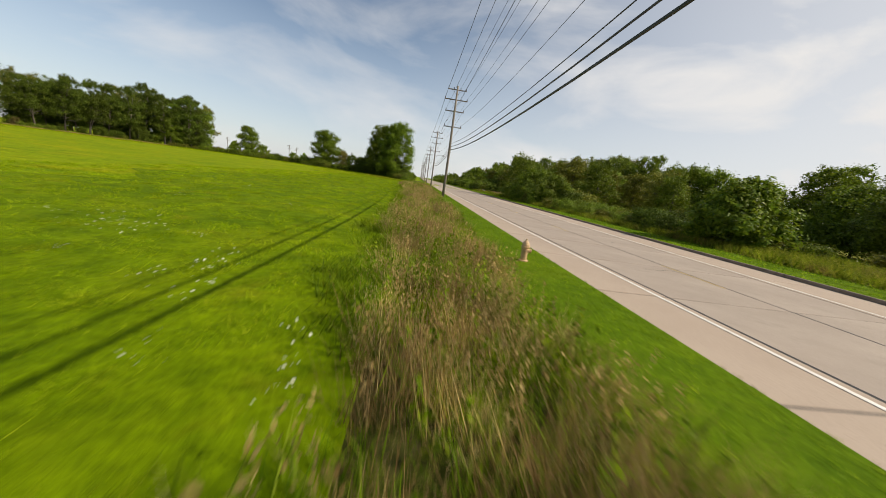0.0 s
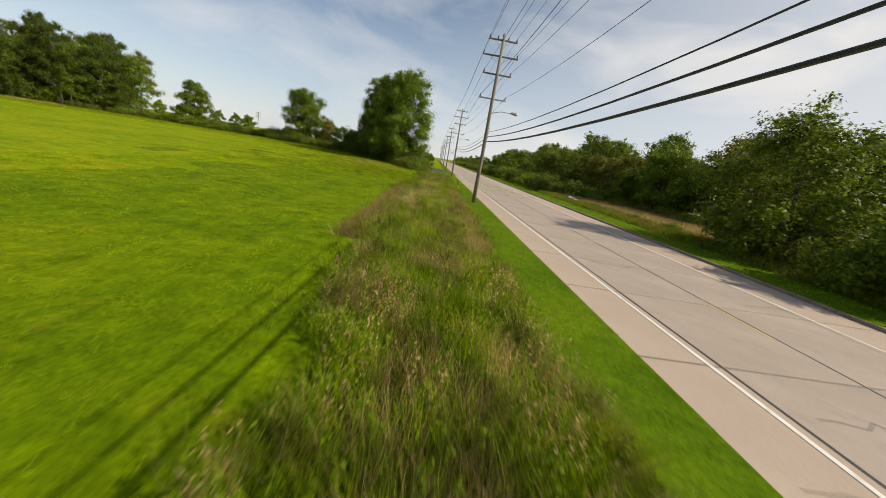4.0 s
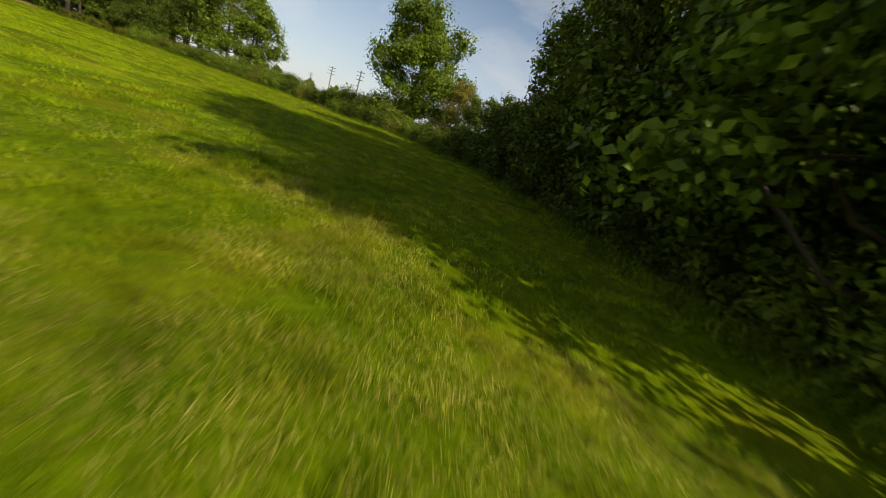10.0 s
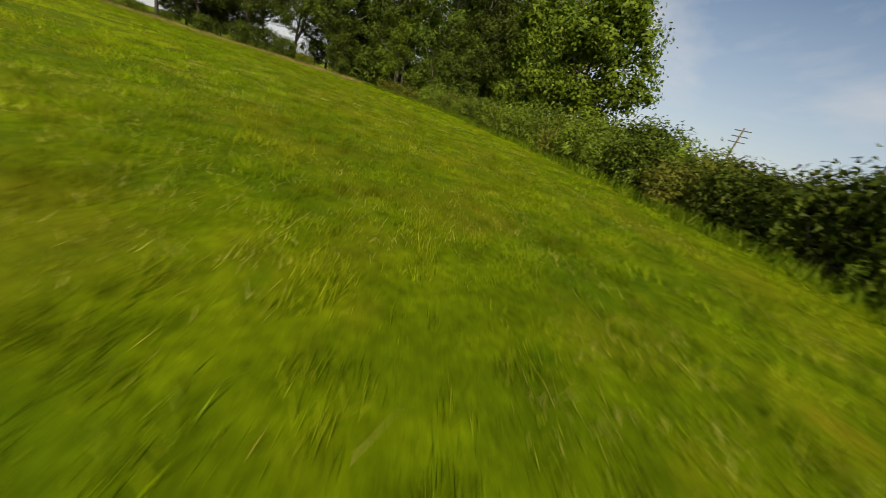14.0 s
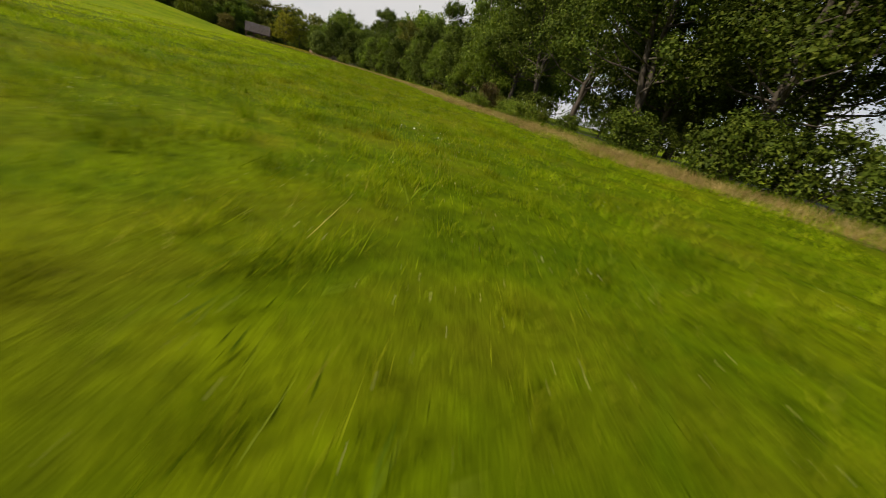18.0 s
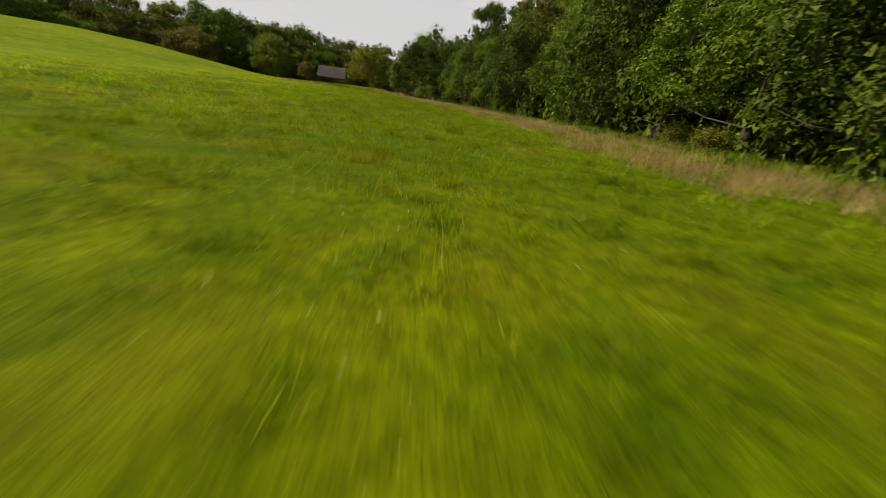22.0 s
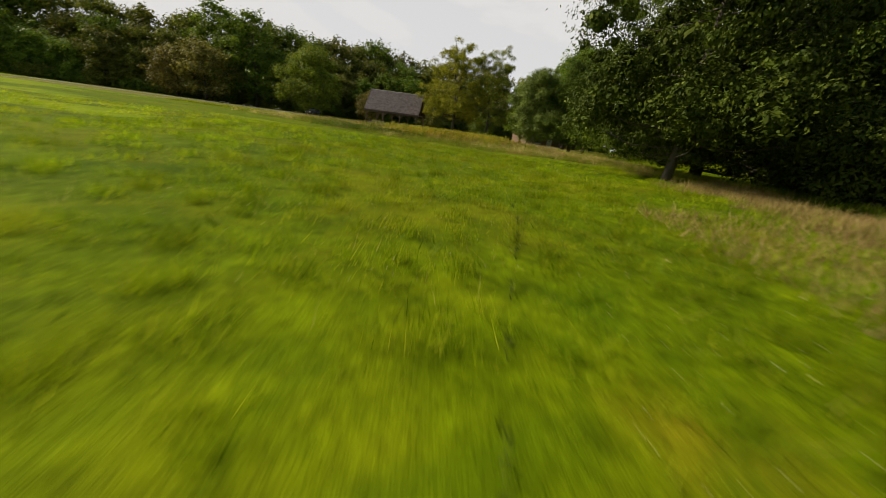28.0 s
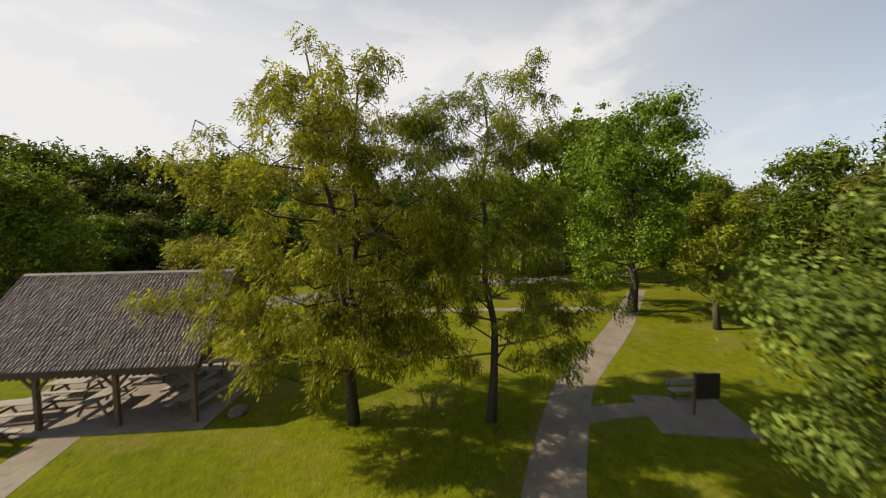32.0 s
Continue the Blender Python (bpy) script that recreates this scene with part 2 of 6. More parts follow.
# brighter copy of grass_blade: sunlit look of distant grass put into the colour
M_BLADE_LIT = leafy("open_meadow_blade_lit", (0.190, 0.285, 0.004), (0.330, 0.430, 0.008), (0.520, 0.560, 0.028), 0.5, 0.7, 0.05, ((0.430, 0.400, 0.020), (0.170, 0.300, 0.006), 0.4, 0.4))
M_STRAW = leafy("pale_straw", (0.500, 0.480, 0.120), (0.640, 0.610, 0.220), (0.760, 0.740, 0.400), 0.4, 0.6, 0.1)
M_BLADE_PALE = leafy("grass_stalk_pale", (0.30, 0.29, 0.030), (0.46, 0.42, 0.06), (0.62, 0.56, 0.14), 0.5, 0.7, 0.08)
M_DRY = leafy("dry_grass", (0.300, 0.216, 0.066), (0.516, 0.384, 0.144), (0.768, 0.612, 0.288), 0.5, 0.7, 0.1)
M_DRY_RED = leafy("rusty_grass", (0.196, 0.121, 0.044), (0.356, 0.236, 0.094), (0.575, 0.414, 0.196), 0.5, 0.7, 0.1)
M_WEED = leafy("weed_green", (0.075, 0.140, 0.004), (0.150, 0.240, 0.008), (0.275, 0.345, 0.022), 0.5, 0.6, 0.1)
M_HERB = leafy("meadow_herbs", (0.120, 0.170, 0.010), (0.215, 0.265, 0.018), (0.360, 0.370, 0.050), 0.45, 0.65, 0.08, ((0.330, 0.240, 0.070), (0.140, 0.240, 0.008), 0.85, 0.4))
M_LEAF_PALE = leafy("leaf_pale_stalk", (0.180, 0.220, 0.020), (0.330, 0.350, 0.060), (0.540, 0.520, 0.150), 0.45, 0.5, 0.2)
M_GOLDENROD = leafy("goldenrod", (0.240, 0.230, 0.020), (0.430, 0.310, 0.030), (0.560, 0.330, 0.030), 0.45)
M_WHITE_FLOWER = leafy("white_flower", (0.62, 0.62, 0.50), (0.72, 0.72, 0.60), (0.80, 0.80, 0.72), 0.3)
M_BARK = two_scale("bark", (0.050, 0.040, 0.031), (0.105, 0.086, 0.068), 1.5, 14.0, 0.9, bump=0.8, dist=0.04, stretch=(1, 1, 0.25))
M_BARK_PALE = two_scale("bark_pale", (0.150, 0.125, 0.098), (0.260, 0.225, 0.185), 1.2, 12.0, 0.9, bump=0.6, dist=0.03, stretch=(1, 1, 0.25))
M_CONCRETE = two_scale("road_concrete", (0.300, 0.245, 0.205), (0.385, 0.320, 0.270), 0.35, 22.0, 0.85, stain=(0.27, 0.225, 0.19), bump=0.15, dist=0.006)
M_SHOULDER = two_scale("shoulder_concrete", (0.360, 0.280, 0.222), (0.430, 0.345, 0.278), 0.3, 22.0, 0.85, bump=0.15, dist=0.006)
M_JOINT = two_scale("joint_sealant", (0.022, 0.020, 0.018), (0.045, 0.040, 0.036), 2.0, 40.0, 0.7, bump=0.2)
M_KERB = two_scale("kerb_concrete", (0.190, 0.145, 0.105), (0.280, 0.220, 0.165), 0.8, 18.0, 0.9, stain=(0.11, 0.085, 0.055), bump=0.3)
M_PATH = two_scale("path_concrete", (0.200, 0.158, 0.120), (0.290, 0.235, 0.185), 0.5, 20.0, 0.88, stain=(0.16, 0.125, 0.09), bump=0.2)
M_ASPHALT = two_scale("car_park_asphalt", (0.130, 0.120, 0.112), (0.200, 0.185, 0.170), 0.3, 30.0, 0.9, bump=0.3)
M_WHITE_LINE = two_scale("worn_white_paint", (0.62, 0.60, 0.56), (0.78, 0.76, 0.72), 1.5, 25.0, 0.6, stain=(0.45, 0.39, 0.33), bump=0.1)
M_YELLOW_LINE = two_scale("worn_yellow_paint", (0.50, 0.36, 0.14), (0.58, 0.42, 0.17), 1.5, 25.0, 0.6, stain=(0.43, 0.35, 0.27), bump=0.1)
M_POLE = two_scale("weathered_pole_wood", (0.150, 0.130, 0.110), (0.260, 0.230, 0.200), 1.0, 16.0, 0.85, bump=0.5, dist=0.02, stretch=(3, 3, 0.2))
M_ARM = two_scale("crossarm_wood", (0.110, 0.090, 0.075), (0.190, 0.165, 0.140), 1.0, 16.0, 0.85, bump=0.4, stretch=(0.3, 3, 3))
M_INSULATOR = two_scale("insulator", (0.060, 0.045, 0.040), (0.100, 0.080, 0.070), 3.0, 20.0, 0.3, bump=0.05)
M_STEEL = two_scale("galvanised_steel", (0.300, 0.310, 0.320), (0.420, 0.430, 0.440), 2.0, 25.0, 0.45, metal=0.8, bump=0.1)
M_WIRE = two_scale("black_cable", (0.018, 0.018, 0.020), (0.035, 0.035, 0.038), 2.0, 25.0, 0.5, bump=0.05)
M_HYDRANT = two_scale("faded_hydrant_paint", (0.480, 0.300, 0.160), (0.600, 0.420, 0.250), 4.0, 30.0, 0.55, stain=(0.33, 0.20, 0.11), bump=0.2)
M_TIMBER = two_scale("brown_stained_timber", (0.110, 0.070, 0.046), (0.190, 0.125, 0.085), 1.2, 14.0, 0.8, bump=0.4, stretch=(1, 1, 0.3))
M_FASCIA = two_scale("dark_brown_fascia", (0.055, 0.035, 0.026), (0.100, 0.066, 0.050), 1.0, 14.0, 0.8, bump=0.3)
M_TABLE = two_scale("grey_weathered_planks", (0.300, 0.270, 0.235), (0.440, 0.400, 0.350), 1.2, 14.0, 0.85, stain=(0.21, 0.185, 0.155), bump=0.3, stretch=(0.3, 3, 3))
M_CARPAINT, _nt, _b = material("dark_car_paint", 0.25, 0.3)
_b.inputs["Base Color"].default_value = (0.030, 0.033, 0.038, 1)
_b.inputs["Coat Weight"].default_value = 0.8
M_GLASS, _nt, _b = material("car_glass", 0.16)
_b.inputs["Base Color"].default_value = (0.03, 0.035, 0.04, 1)
M_TYRE = two_scale("tyre_rubber", (0.016, 0.016, 0.017), (0.030, 0.030, 0.030), 3.0, 30.0, 0.85, bump=0.2)
M_WHITE = two_scale("white_paint", (0.72, 0.72, 0.70), (0.82, 0.82, 0.80), 1.0, 18.0, 0.5, bump=0.05)
M_BRICK = two_scale("brown_wall", (0.170, 0.105, 0.070), (0.240, 0.155, 0.110), 0.8, 12.0, 0.85, bump=0.3)
M_DARK = two_scale("dark_panel", (0.030, 0.022, 0.018), (0.055, 0.042, 0.035), 1.0, 12.0, 0.6, bump=0.1)
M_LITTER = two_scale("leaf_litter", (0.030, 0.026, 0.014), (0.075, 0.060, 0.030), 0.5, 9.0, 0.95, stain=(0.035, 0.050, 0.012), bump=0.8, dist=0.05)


def shingle_material():
    m, nt, b = material("weathered_shingles", 0.85)
    geo = nt.nodes.new("ShaderNodeNewGeometry")
    c = ramp_node(nt, geo.outputs["Random Per Island"], [(0.0, (0.125, 0.098, 0.094)), (0.5, (0.185, 0.150, 0.144)), (1.0, (0.270, 0.228, 0.218))])
    n = noise_node(nt, 9.0, 5.0, 0.7)
    c2 = ramp_node(nt, n.outputs["Fac"], [(0.25, (0.6, 0.6, 0.6)), (0.75, (1.2, 1.2, 1.2))])
    mx = mix_node(nt, c.outputs["Color"], c2.outputs["Color"], 0.6, "MULTIPLY")
    nt.links.new(mx.outputs["Result"], b.inputs["Base Color"])
    bump_on(nt, b, n.outputs["Fac"], 0.4, 0.01)
    return m


def turf_material(name, stops, dry, big, tuft, dryness=(0.55, 0.75), deep=0.58, patches=None):
    """Grass seen as a surface: broad patches, tufts with the shade between them put into the colour, and dry spots."""
    m, nt, b = material(name, 0.9)
    b.inputs["Specular IOR Level"].default_value = 0.03
    n1 = noise_node(nt, big, 5.0, 0.65)
    n2 = noise_node(nt, tuft, 6.0, 0.75)
    n3 = noise_node(nt, big * 2.3, 4.0, 0.6)
    n4 = noise_node(nt, tuft * 7.0, 3.0, 0.7)
    c1 = ramp_node(nt, n1.outputs["Fac"], stops)
    c2 = ramp_node(nt, n2.outputs["Fac"], [(0.30, (deep, deep * 1.14, deep)), (0.68, (1.32, 1.25, 1.3))])
    mx = mix_node(nt, c1.outputs["Color"], c2.outputs["Color"], 0.85, "MULTIPLY")
    rgb = nt.nodes.new("ShaderNodeRGB")
    rgb.outputs[0].default_value = (*dry, 1)
    s = ramp_node(nt, n3.outputs["Fac"], [(dryness[0], (0, 0, 0)), (dryness[1], (0.75, 0.75, 0.75))])
    mx2 = mix_node(nt, mx.outputs["Result"], rgb.outputs[0], s.outputs["Color"])
    c4 = ramp_node(nt, n4.outputs["Fac"], [(0.30, (0.55, 0.55, 0.55)), (0.70, (1.3, 1.3, 1.3))])
    mx3 = mix_node(nt, mx2.outputs["Result"], c4.outputs["Color"], 0.7, "MULTIPLY")
    nt.links.new(soft_patches(nt, mx3.outputs["Result"], *patches) if patches else mx3.outputs["Result"], b.inputs["Base Color"])
    bump_on(nt, b, n2.outputs["Fac"], 0.6, 0.10)
    return m


M_SHINGLE = shingle_material()
M_FIELD = turf_material("meadow_turf", [(0.30, (0.122, 0.196, 0.003)), (0.52, (0.186, 0.260, 0.003)), (0.72, (0.252, 0.290, 0.005))], (0.320, 0.300, 0.010), 0.10, 1.1, (0.60, 0.80), 0.50, ((0.300, 0.265, 0.008), (0.100, 0.180, 0.003), 0.5, 0.5))
# the field turf again, coloured darker for the shade between blades close by
M_SWARD_SHADED = turf_material("meadow_sward", [(0.30, (0.075, 0.128, 0.002)), (0.52, (0.122, 0.178, 0.002)), (0.72, (0.180, 0.208, 0.004))], (0.235, 0.200, 0.008), 0.22, 1.5, (0.60, 0.80), 0.32, ((0.150, 0.140, 0.006), (0.050, 0.105, 0.002), 0.5, 0.5))
M_SWARD_GREEN = turf_material("green_sward", [(0.30, (0.078, 0.142, 0.002)), (0.52, (0.122, 0.192, 0.002)), (0.72, (0.168, 0.220, 0.004))], (0.210, 0.200, 0.008), 0.22, 1.5, (0.58, 0.80), 0.40)
M_LAWN = turf_material("mown_turf", [(0.30, (0.105, 0.128, 0.006)), (0.52, (0.145, 0.158, 0.008)), (0.72, (0.180, 0.178, 0.014))], (0.200, 0.160, 0.045), 0.12, 1.6, (0.50, 0.72))
M_VERGE = turf_material("verge_turf", [(0.30, (0.062, 0.118, 0.003)), (0.52, (0.090, 0.155, 0.004)), (0.72, (0.120, 0.175, 0.006))], (0.14, 0.14, 0.02), 0.3, 2.0, (0.6, 0.8))
M_WILD = turf_material("wild_meadow_turf", [(0.30, (0.080, 0.130, 0.003)), (0.52, (0.125, 0.172, 0.004)), (0.72, (0.185, 0.195, 0.010))], (0.19, 0.150, 0.04), 0.22, 1.4, (0.55, 0.75))
M_ROUGH = turf_material("rough_meadow_turf", [(0.30, (0.075, 0.125, 0.006)), (0.52, (0.120, 0.155, 0.010)), (0.72, (0.170, 0.160, 0.030))], (0.21, 0.160, 0.06), 0.35, 1.6, (0.45, 0.65))
# dead grass and soil, with the shade between tall stems put into the colour
M_THATCH_SHADED = turf_material("shaded_thatch", [(0.30, (0.030, 0.042, 0.006)), (0.52, (0.055, 0.062, 0.012)), (0.72, (0.090, 0.078, 0.026))], (0.11, 0.085, 0.04), 0.6, 2.4, (0.50, 0.70))

# ---- building helpers ----
rnd = random.Random(7)


def mesh_of(name, bm, *mats):
    me = bpy.data.meshes.new(name)
    bm.to_mesh(me)
    bm.free()
    for m in mats:
        me.materials.append(m)
    return me


def part(name, bm, mat, parent=None, label="", smooth=False):
    me = mesh_of(name, bm, mat)
    if smooth:
        me.polygons.foreach_set("use_smooth", [True] * len(me.polygons))
    ob = new(name, me)
    if parent is not None:
        ob.parent = parent
    if label:
        ob["label"] = label
    return ob


def thing(name, m=None, label="", category="", group="", kind=""):
    ob = new(name)
    ob.empty_display_size = 0.2
    if m is not None:
        ob.matrix_world = m
    return tagged(ob, label, category, group, kind)


def raw_mesh(name, verts, faces, mat, smooth=False):
    """A mesh from arrays: verts (n, 3) and faces (k, 3 or 4)."""
    verts, faces = np.asarray(verts, np.float32), np.asarray(faces, np.int32)
    me = bpy.data.meshes.new(name)
    me.vertices.add(len(verts))
    me.vertices.foreach_set("co", verts.ravel())
    k = faces.shape[1]
    me.loops.add(faces.size)
    me.loops.foreach_set("vertex_index", faces.ravel())
    me.polygons.add(len(faces))
    me.polygons.foreach_set("loop_start", np.arange(0, faces.size, k, dtype=np.int32))
    me.polygons.foreach_set("loop_total", np.full(len(faces), k, np.int32))
    if smooth:
        me.polygons.foreach_set("use_smooth", np.ones(len(faces), bool))
    me.materials.append(mat)
    me.update()
    me.validate()
    return me


def box(bm, x0, x1, y0, y1, z0, z1, bevel=0.0, m=None):
    made = bmesh.ops.create_cube(bm, size=1.0)["verts"]
    bmesh.ops.scale(bm, vec=(x1 - x0, y1 - y0, z1 - z0), verts=made)
    bmesh.ops.translate(bm, vec=((x0 + x1) / 2, (y0 + y1) / 2, (z0 + z1) / 2), verts=made)
    if bevel:
        edges = list({e for v in made for e in v.link_edges})
        made = list({v for f in bmesh.ops.bevel(bm, geom=edges, offset=bevel, segments=1, affect="EDGES")["faces"] for v in f.verts} | {v for v in made if v.is_valid})
    if m is not None:
        bmesh.ops.transform(bm, matrix=m, verts=made)
    return made


def tube(bm, points, radii, sides=8, cap=True):
    """A tapered round bar through points."""
    rings = []
    pts = [Vector(p) for p in points]
    side = None
    for i, p in enumerate(pts):
        d = (pts[min(i + 1, len(pts) - 1)] - pts[max(i - 1, 0)]).normalized()
        if side is None:
            side = d.orthogonal().normalized()
        side = (side - d * side.dot(d)).normalized()
        up = d.cross(side)
        r = radii[i] if isinstance(radii, (list, tuple)) else radii
        rings.append([bm.verts.new(p + (side * math.cos(a) + up * math.sin(a)) * r) for a in (2 * math.pi * k / sides for k in range(sides))])
    for a, b in zip(rings, rings[1:]):
        for k in range(sides):
            bm.faces.new((a[k], a[(k + 1) % sides], b[(k + 1) % sides], b[k]))
    if cap:
        bm.faces.new(rings[0][::-1])
        bm.faces.new(rings[-1])


def beam(bm, a, b, w, h):
    """A squared bar from a to b, w across and h high."""
    a, b = Vector(a), Vector(b)
    d = b - a
    m = Matrix.Translation((a + b) / 2) @ d.to_track_quat("X", "Z").to_matrix().to_4x4()
    box(bm, -d.length / 2, d.length / 2, -w / 2, w / 2, -h / 2, h / 2, min(w, h) * 0.12, m)


# ---- plan of the place ----
# near side of hedge and wood round the field, beginning at the roadside
EDGE = [(-9, 128), (-13, 134), (-16, 142), (-22, 153), (-36, 173), (-53, 184), (-73, 187.5), (-92, 187), (-107, 184), (-118, 180), (-129, 173), (-135, 162), (-137, 148), (-139, 135), (-143, 122),
        (-149, 104), (-154, 86), (-156, 68), (-156, 50), (-158, 30), (-162, 12), (-166, -4)]
SOUTH = [(30, -62), (0, -72), (-40, -84), (-80, -92), (-108, -96), (-126, -100), (-150, -112), (-180, -122), (-215, -120)]


# a round through the meadow along the camera's way, where its grass is longest
LOOP = [(-12, 96), (-16, 112), (-20, 127), (-26, 145), (-33, 156), (-44, 168), (-60, 175), (-80, 177), (-98, 172), (-112, 162), (-121, 146), (-127, 130), (-133, 115), (-138, 97), (-143, 75), (-147, 53), (-148.5, 30), (-148, 10), (-148.5, -8)]


def along(line, step):
    """Points at even steps on a line, with the way it goes."""
    left = 0.0
    for (x0, y0), (x1, y1) in zip(line, line[1:]):
        d = math.hypot(x1 - x0, y1 - y0)
        while left < d:
            k = left / d
            yield x0 + (x1 - x0) * k, y0 + (y1 - y0) * k, (x1 - x0) / d, (y1 - y0) / d
            left += step
        left -= d


def relief(x, y):
    """Height of the ground: nearly level, with slight waves in the meadow, a low rise in its middle and a lower one west of the park."""
    off = ((x + 92.0) ** 2 + (y - 22.0) ** 2) / 42.0**2
    rise = 3.8 * (1 - off) ** 2 if off < 1 else 0.0
    off = ((x + 198.0) ** 2 + (y + 30.0) ** 2) / 27.0**2
    rise += 1.9 * (1 - off) ** 2 if off < 1 else 0.0
    near_road = min(1.0, max(0.0, (-4.0 - x) / 10.0))
    built = min(1.0, max(0.0, (y + 34.0) / 12.0))
    return rise + 0.07 * near_road * built * (math.sin(x * 0.21 + 1.3 * math.sin(y * 0.09)) * math.cos(y * 0.17 + 0.6) + 0.6 * math.sin(x * 0.53 + y * 0.41))


def steps(spans):
    out = []
    for a, b, d in spans:
        n = max(1, round((b - a) / d))
        out += [a + (b - a) * i / n for i in range(n)]
    return out + [spans[-1][1]]


xs = steps([(-3000, -600, 600), (-600, -240, 60), (-240, -4, 2.2), (-4, -2.14, 0.93), (-2.14, -2.04, 0.1), (-2.04, 10.56, 4.2), (10.56, 10.62, 0.06), (10.62, 60, 7), (60, 600, 60), (600, 3000, 600)])
ys = steps([(-3000, -600, 600), (-600, -140, 60), (-140, 240, 2.4), (240, 600, 60), (600, 3000, 600)])


def ground_height(x, y):
    if -2.045 < x < 10.6:
        return -0.06
    if x >= 10.6:
        return 0.10
    return relief(x, y)


verts = [(x, y, ground_height(x, y)) for y in ys for x in xs]
nx = len(xs)
faces = [(j * nx + i, j * nx + i + 1, (j + 1) * nx + i + 1, (j + 1) * nx + i) for j in range(len(ys) - 1) for i in range(nx - 1)]
ground_mesh = raw_mesh("ground", verts, faces, M_FIELD, True)
ground_mesh.materials.append(M_SWARD_SHADED)
mids = np.array([((xs[i] + xs[i + 1]) / 2, (ys[j] + ys[j + 1]) / 2) for j in range(len(ys) - 1) for i in range(nx - 1)])
gap = np.full(len(mids), 1e9)
for a, b in zip(np.array(LOOP), np.array(LOOP[1:])):
    k = np.clip(((mids - a) @ (b - a)) / ((b - a) @ (b - a)), 0, 1)
    gap = np.minimum(gap, np.hypot(*(mids - a - k[:, None] * (b - a)).T))
# the dense sward, darkened for shade among its blades, gives way to the open meadow patch by patch
patch = np.array([noise.noise(Vector((x * 0.16, y * 0.16, 3.0))) for x, y in mids])
ragged = 9.0 * patch + 5.0 * np.random.default_rng(12).uniform(-1, 1, len(mids))
ground_mesh.polygons.foreach_set("material_index", ((gap < 17.0 + ragged) | ((mids[:, 0] < -152) & (mids[:, 1] < 112 + ragged)) | ((mids[:, 1] < -6 + ragged) & (mids[:, 0] < -110 + ragged))).astype(np.int32))
ground = tagged(new("ground", ground_mesh), "bright green meadow grass running level to the woods", "meadow", kind="structure")


def sheet(name, outline, mat, lift, label, category, fine=4.0):
    """A flat sheet of ground cover over an outline, following the relief."""
    bm = bmesh.new()
    vs = [bm.verts.new((x, y, 0)) for x, y in outline]
    bm.faces.new(vs)
    bmesh.ops.triangulate(bm, faces=bm.faces[:])
    for _ in range(7):
        long_edges = [e for e in bm.edges if e.calc_length() > fine]
        if not long_edges:
            break
        bmesh.ops.subdivide_edges(bm, edges=long_edges, cuts=1, use_grid_fill=False)
        bmesh.ops.triangulate(bm, faces=bm.faces[:])
    for v in bm.verts:
        v.co.z = ground_height(v.co.x, v.co.y) + lift
    bmesh.ops.recalc_face_normals(bm, faces=bm.faces[:])
    ob = part(name, bm, mat)
    if ob.data.polygons[0].normal.z < 0:
        ob.data.flip_normals()
    return tagged(ob, label, category, kind="structure")


def offset_line(line, d):
    """The line moved d metres to its right."""
    out = []
    for i, (x, y) in enumerate(line):
        x0, y0 = line[max(i - 1, 0)]
        x1, y1 = line[min(i + 1, len(line) - 1)]
        n = math.hypot(x1 - x0, y1 - y0)
        out.append((x + (y1 - y0) / n * d, y - (x1 - x0) / n * d))
    return out


def smooth_line(points, step=1.0):
    """A soft line through points."""
    out = []
    p = [points[0], *points, points[-1]]
    for i in range(1, len(p) - 2):
        a, b, c, d = (Vector((*q, 0)) for q in p[i - 1 : i + 3])
        n = max(2, int((c - b).length / step))
        for k in range(n):
            t = k / n
            q = 0.5 * (2 * b + (c - a) * t + (2 * a - 5 * b + 4 * c - d) * t * t + (3 * b - a - 3 * c + d) * t**3)
            out.append((q.x, q.y))
    return out + [points[-1]]


# ---- road ----
road = thing("road", label="two-lane road of tan concrete slabs with dark joints", category="road", kind="structure")
bm = bmesh.new()
box(bm, -2.04, 10.42, -160, 900, -0.30, -0.012)
part("joint_bed", bm, M_JOINT, road, "dark joint sealant between the slabs")
COLUMNS = [(-2.04, -0.035, M_SHOULDER), (0.035, 3.635, M_CONCRETE), (3.685, 7.30, M_CONCRETE), (7.34, 10.42, M_SHOULDER)]
SLAB = 4.6


def slab_mesh(name, x0, x1, y0, y1, mat):
    bm = bmesh.new()
    box(bm, x0, x1, y0, y1, -0.16, 0.0, 0.012)
    return mesh_of(name, bm, mat)


for x0, x1, mat in COLUMNS:
    shared = slab_mesh("slab", x0, x1, 0.026, SLAB - 0.026, mat)
    for k in range(-2, 36):
        ob = new("slab", shared)
        ob.parent = road
        ob.location = (0, k * SLAB, rnd.uniform(-0.003, 0.003))
    bm = bmesh.new()
    for k in list(range(-30, -2)) + list(range(36, 190)):
        box(bm, x0, x1, k * SLAB + 0.012, k * SLAB + SLAB - 0.012, -0.16, 0.0)
    tagged(part("far_slabs", bm, mat, road), kind="stuff")
bm = bmesh.new()
box(bm, -0.36, -0.24, -140, 870, 0.004, 0.007)
part("edge_line", bm, M_WHITE_LINE, road, "worn white edge line")
bm = bmesh.new()
box(bm, 7.58, 7.70, -140, 870, 0.004, 0.007)
part("edge_line", bm, M_WHITE_LINE, road, "worn white edge line")
bm = bmesh.new()
for y in range(-130, 860, 12):
    box(bm, 3.50, 3.60, y, y + 3.0, 0.004, 0.007)
part("centre_line", bm, M_YELLOW_LINE, road, "faded yellow dashes")


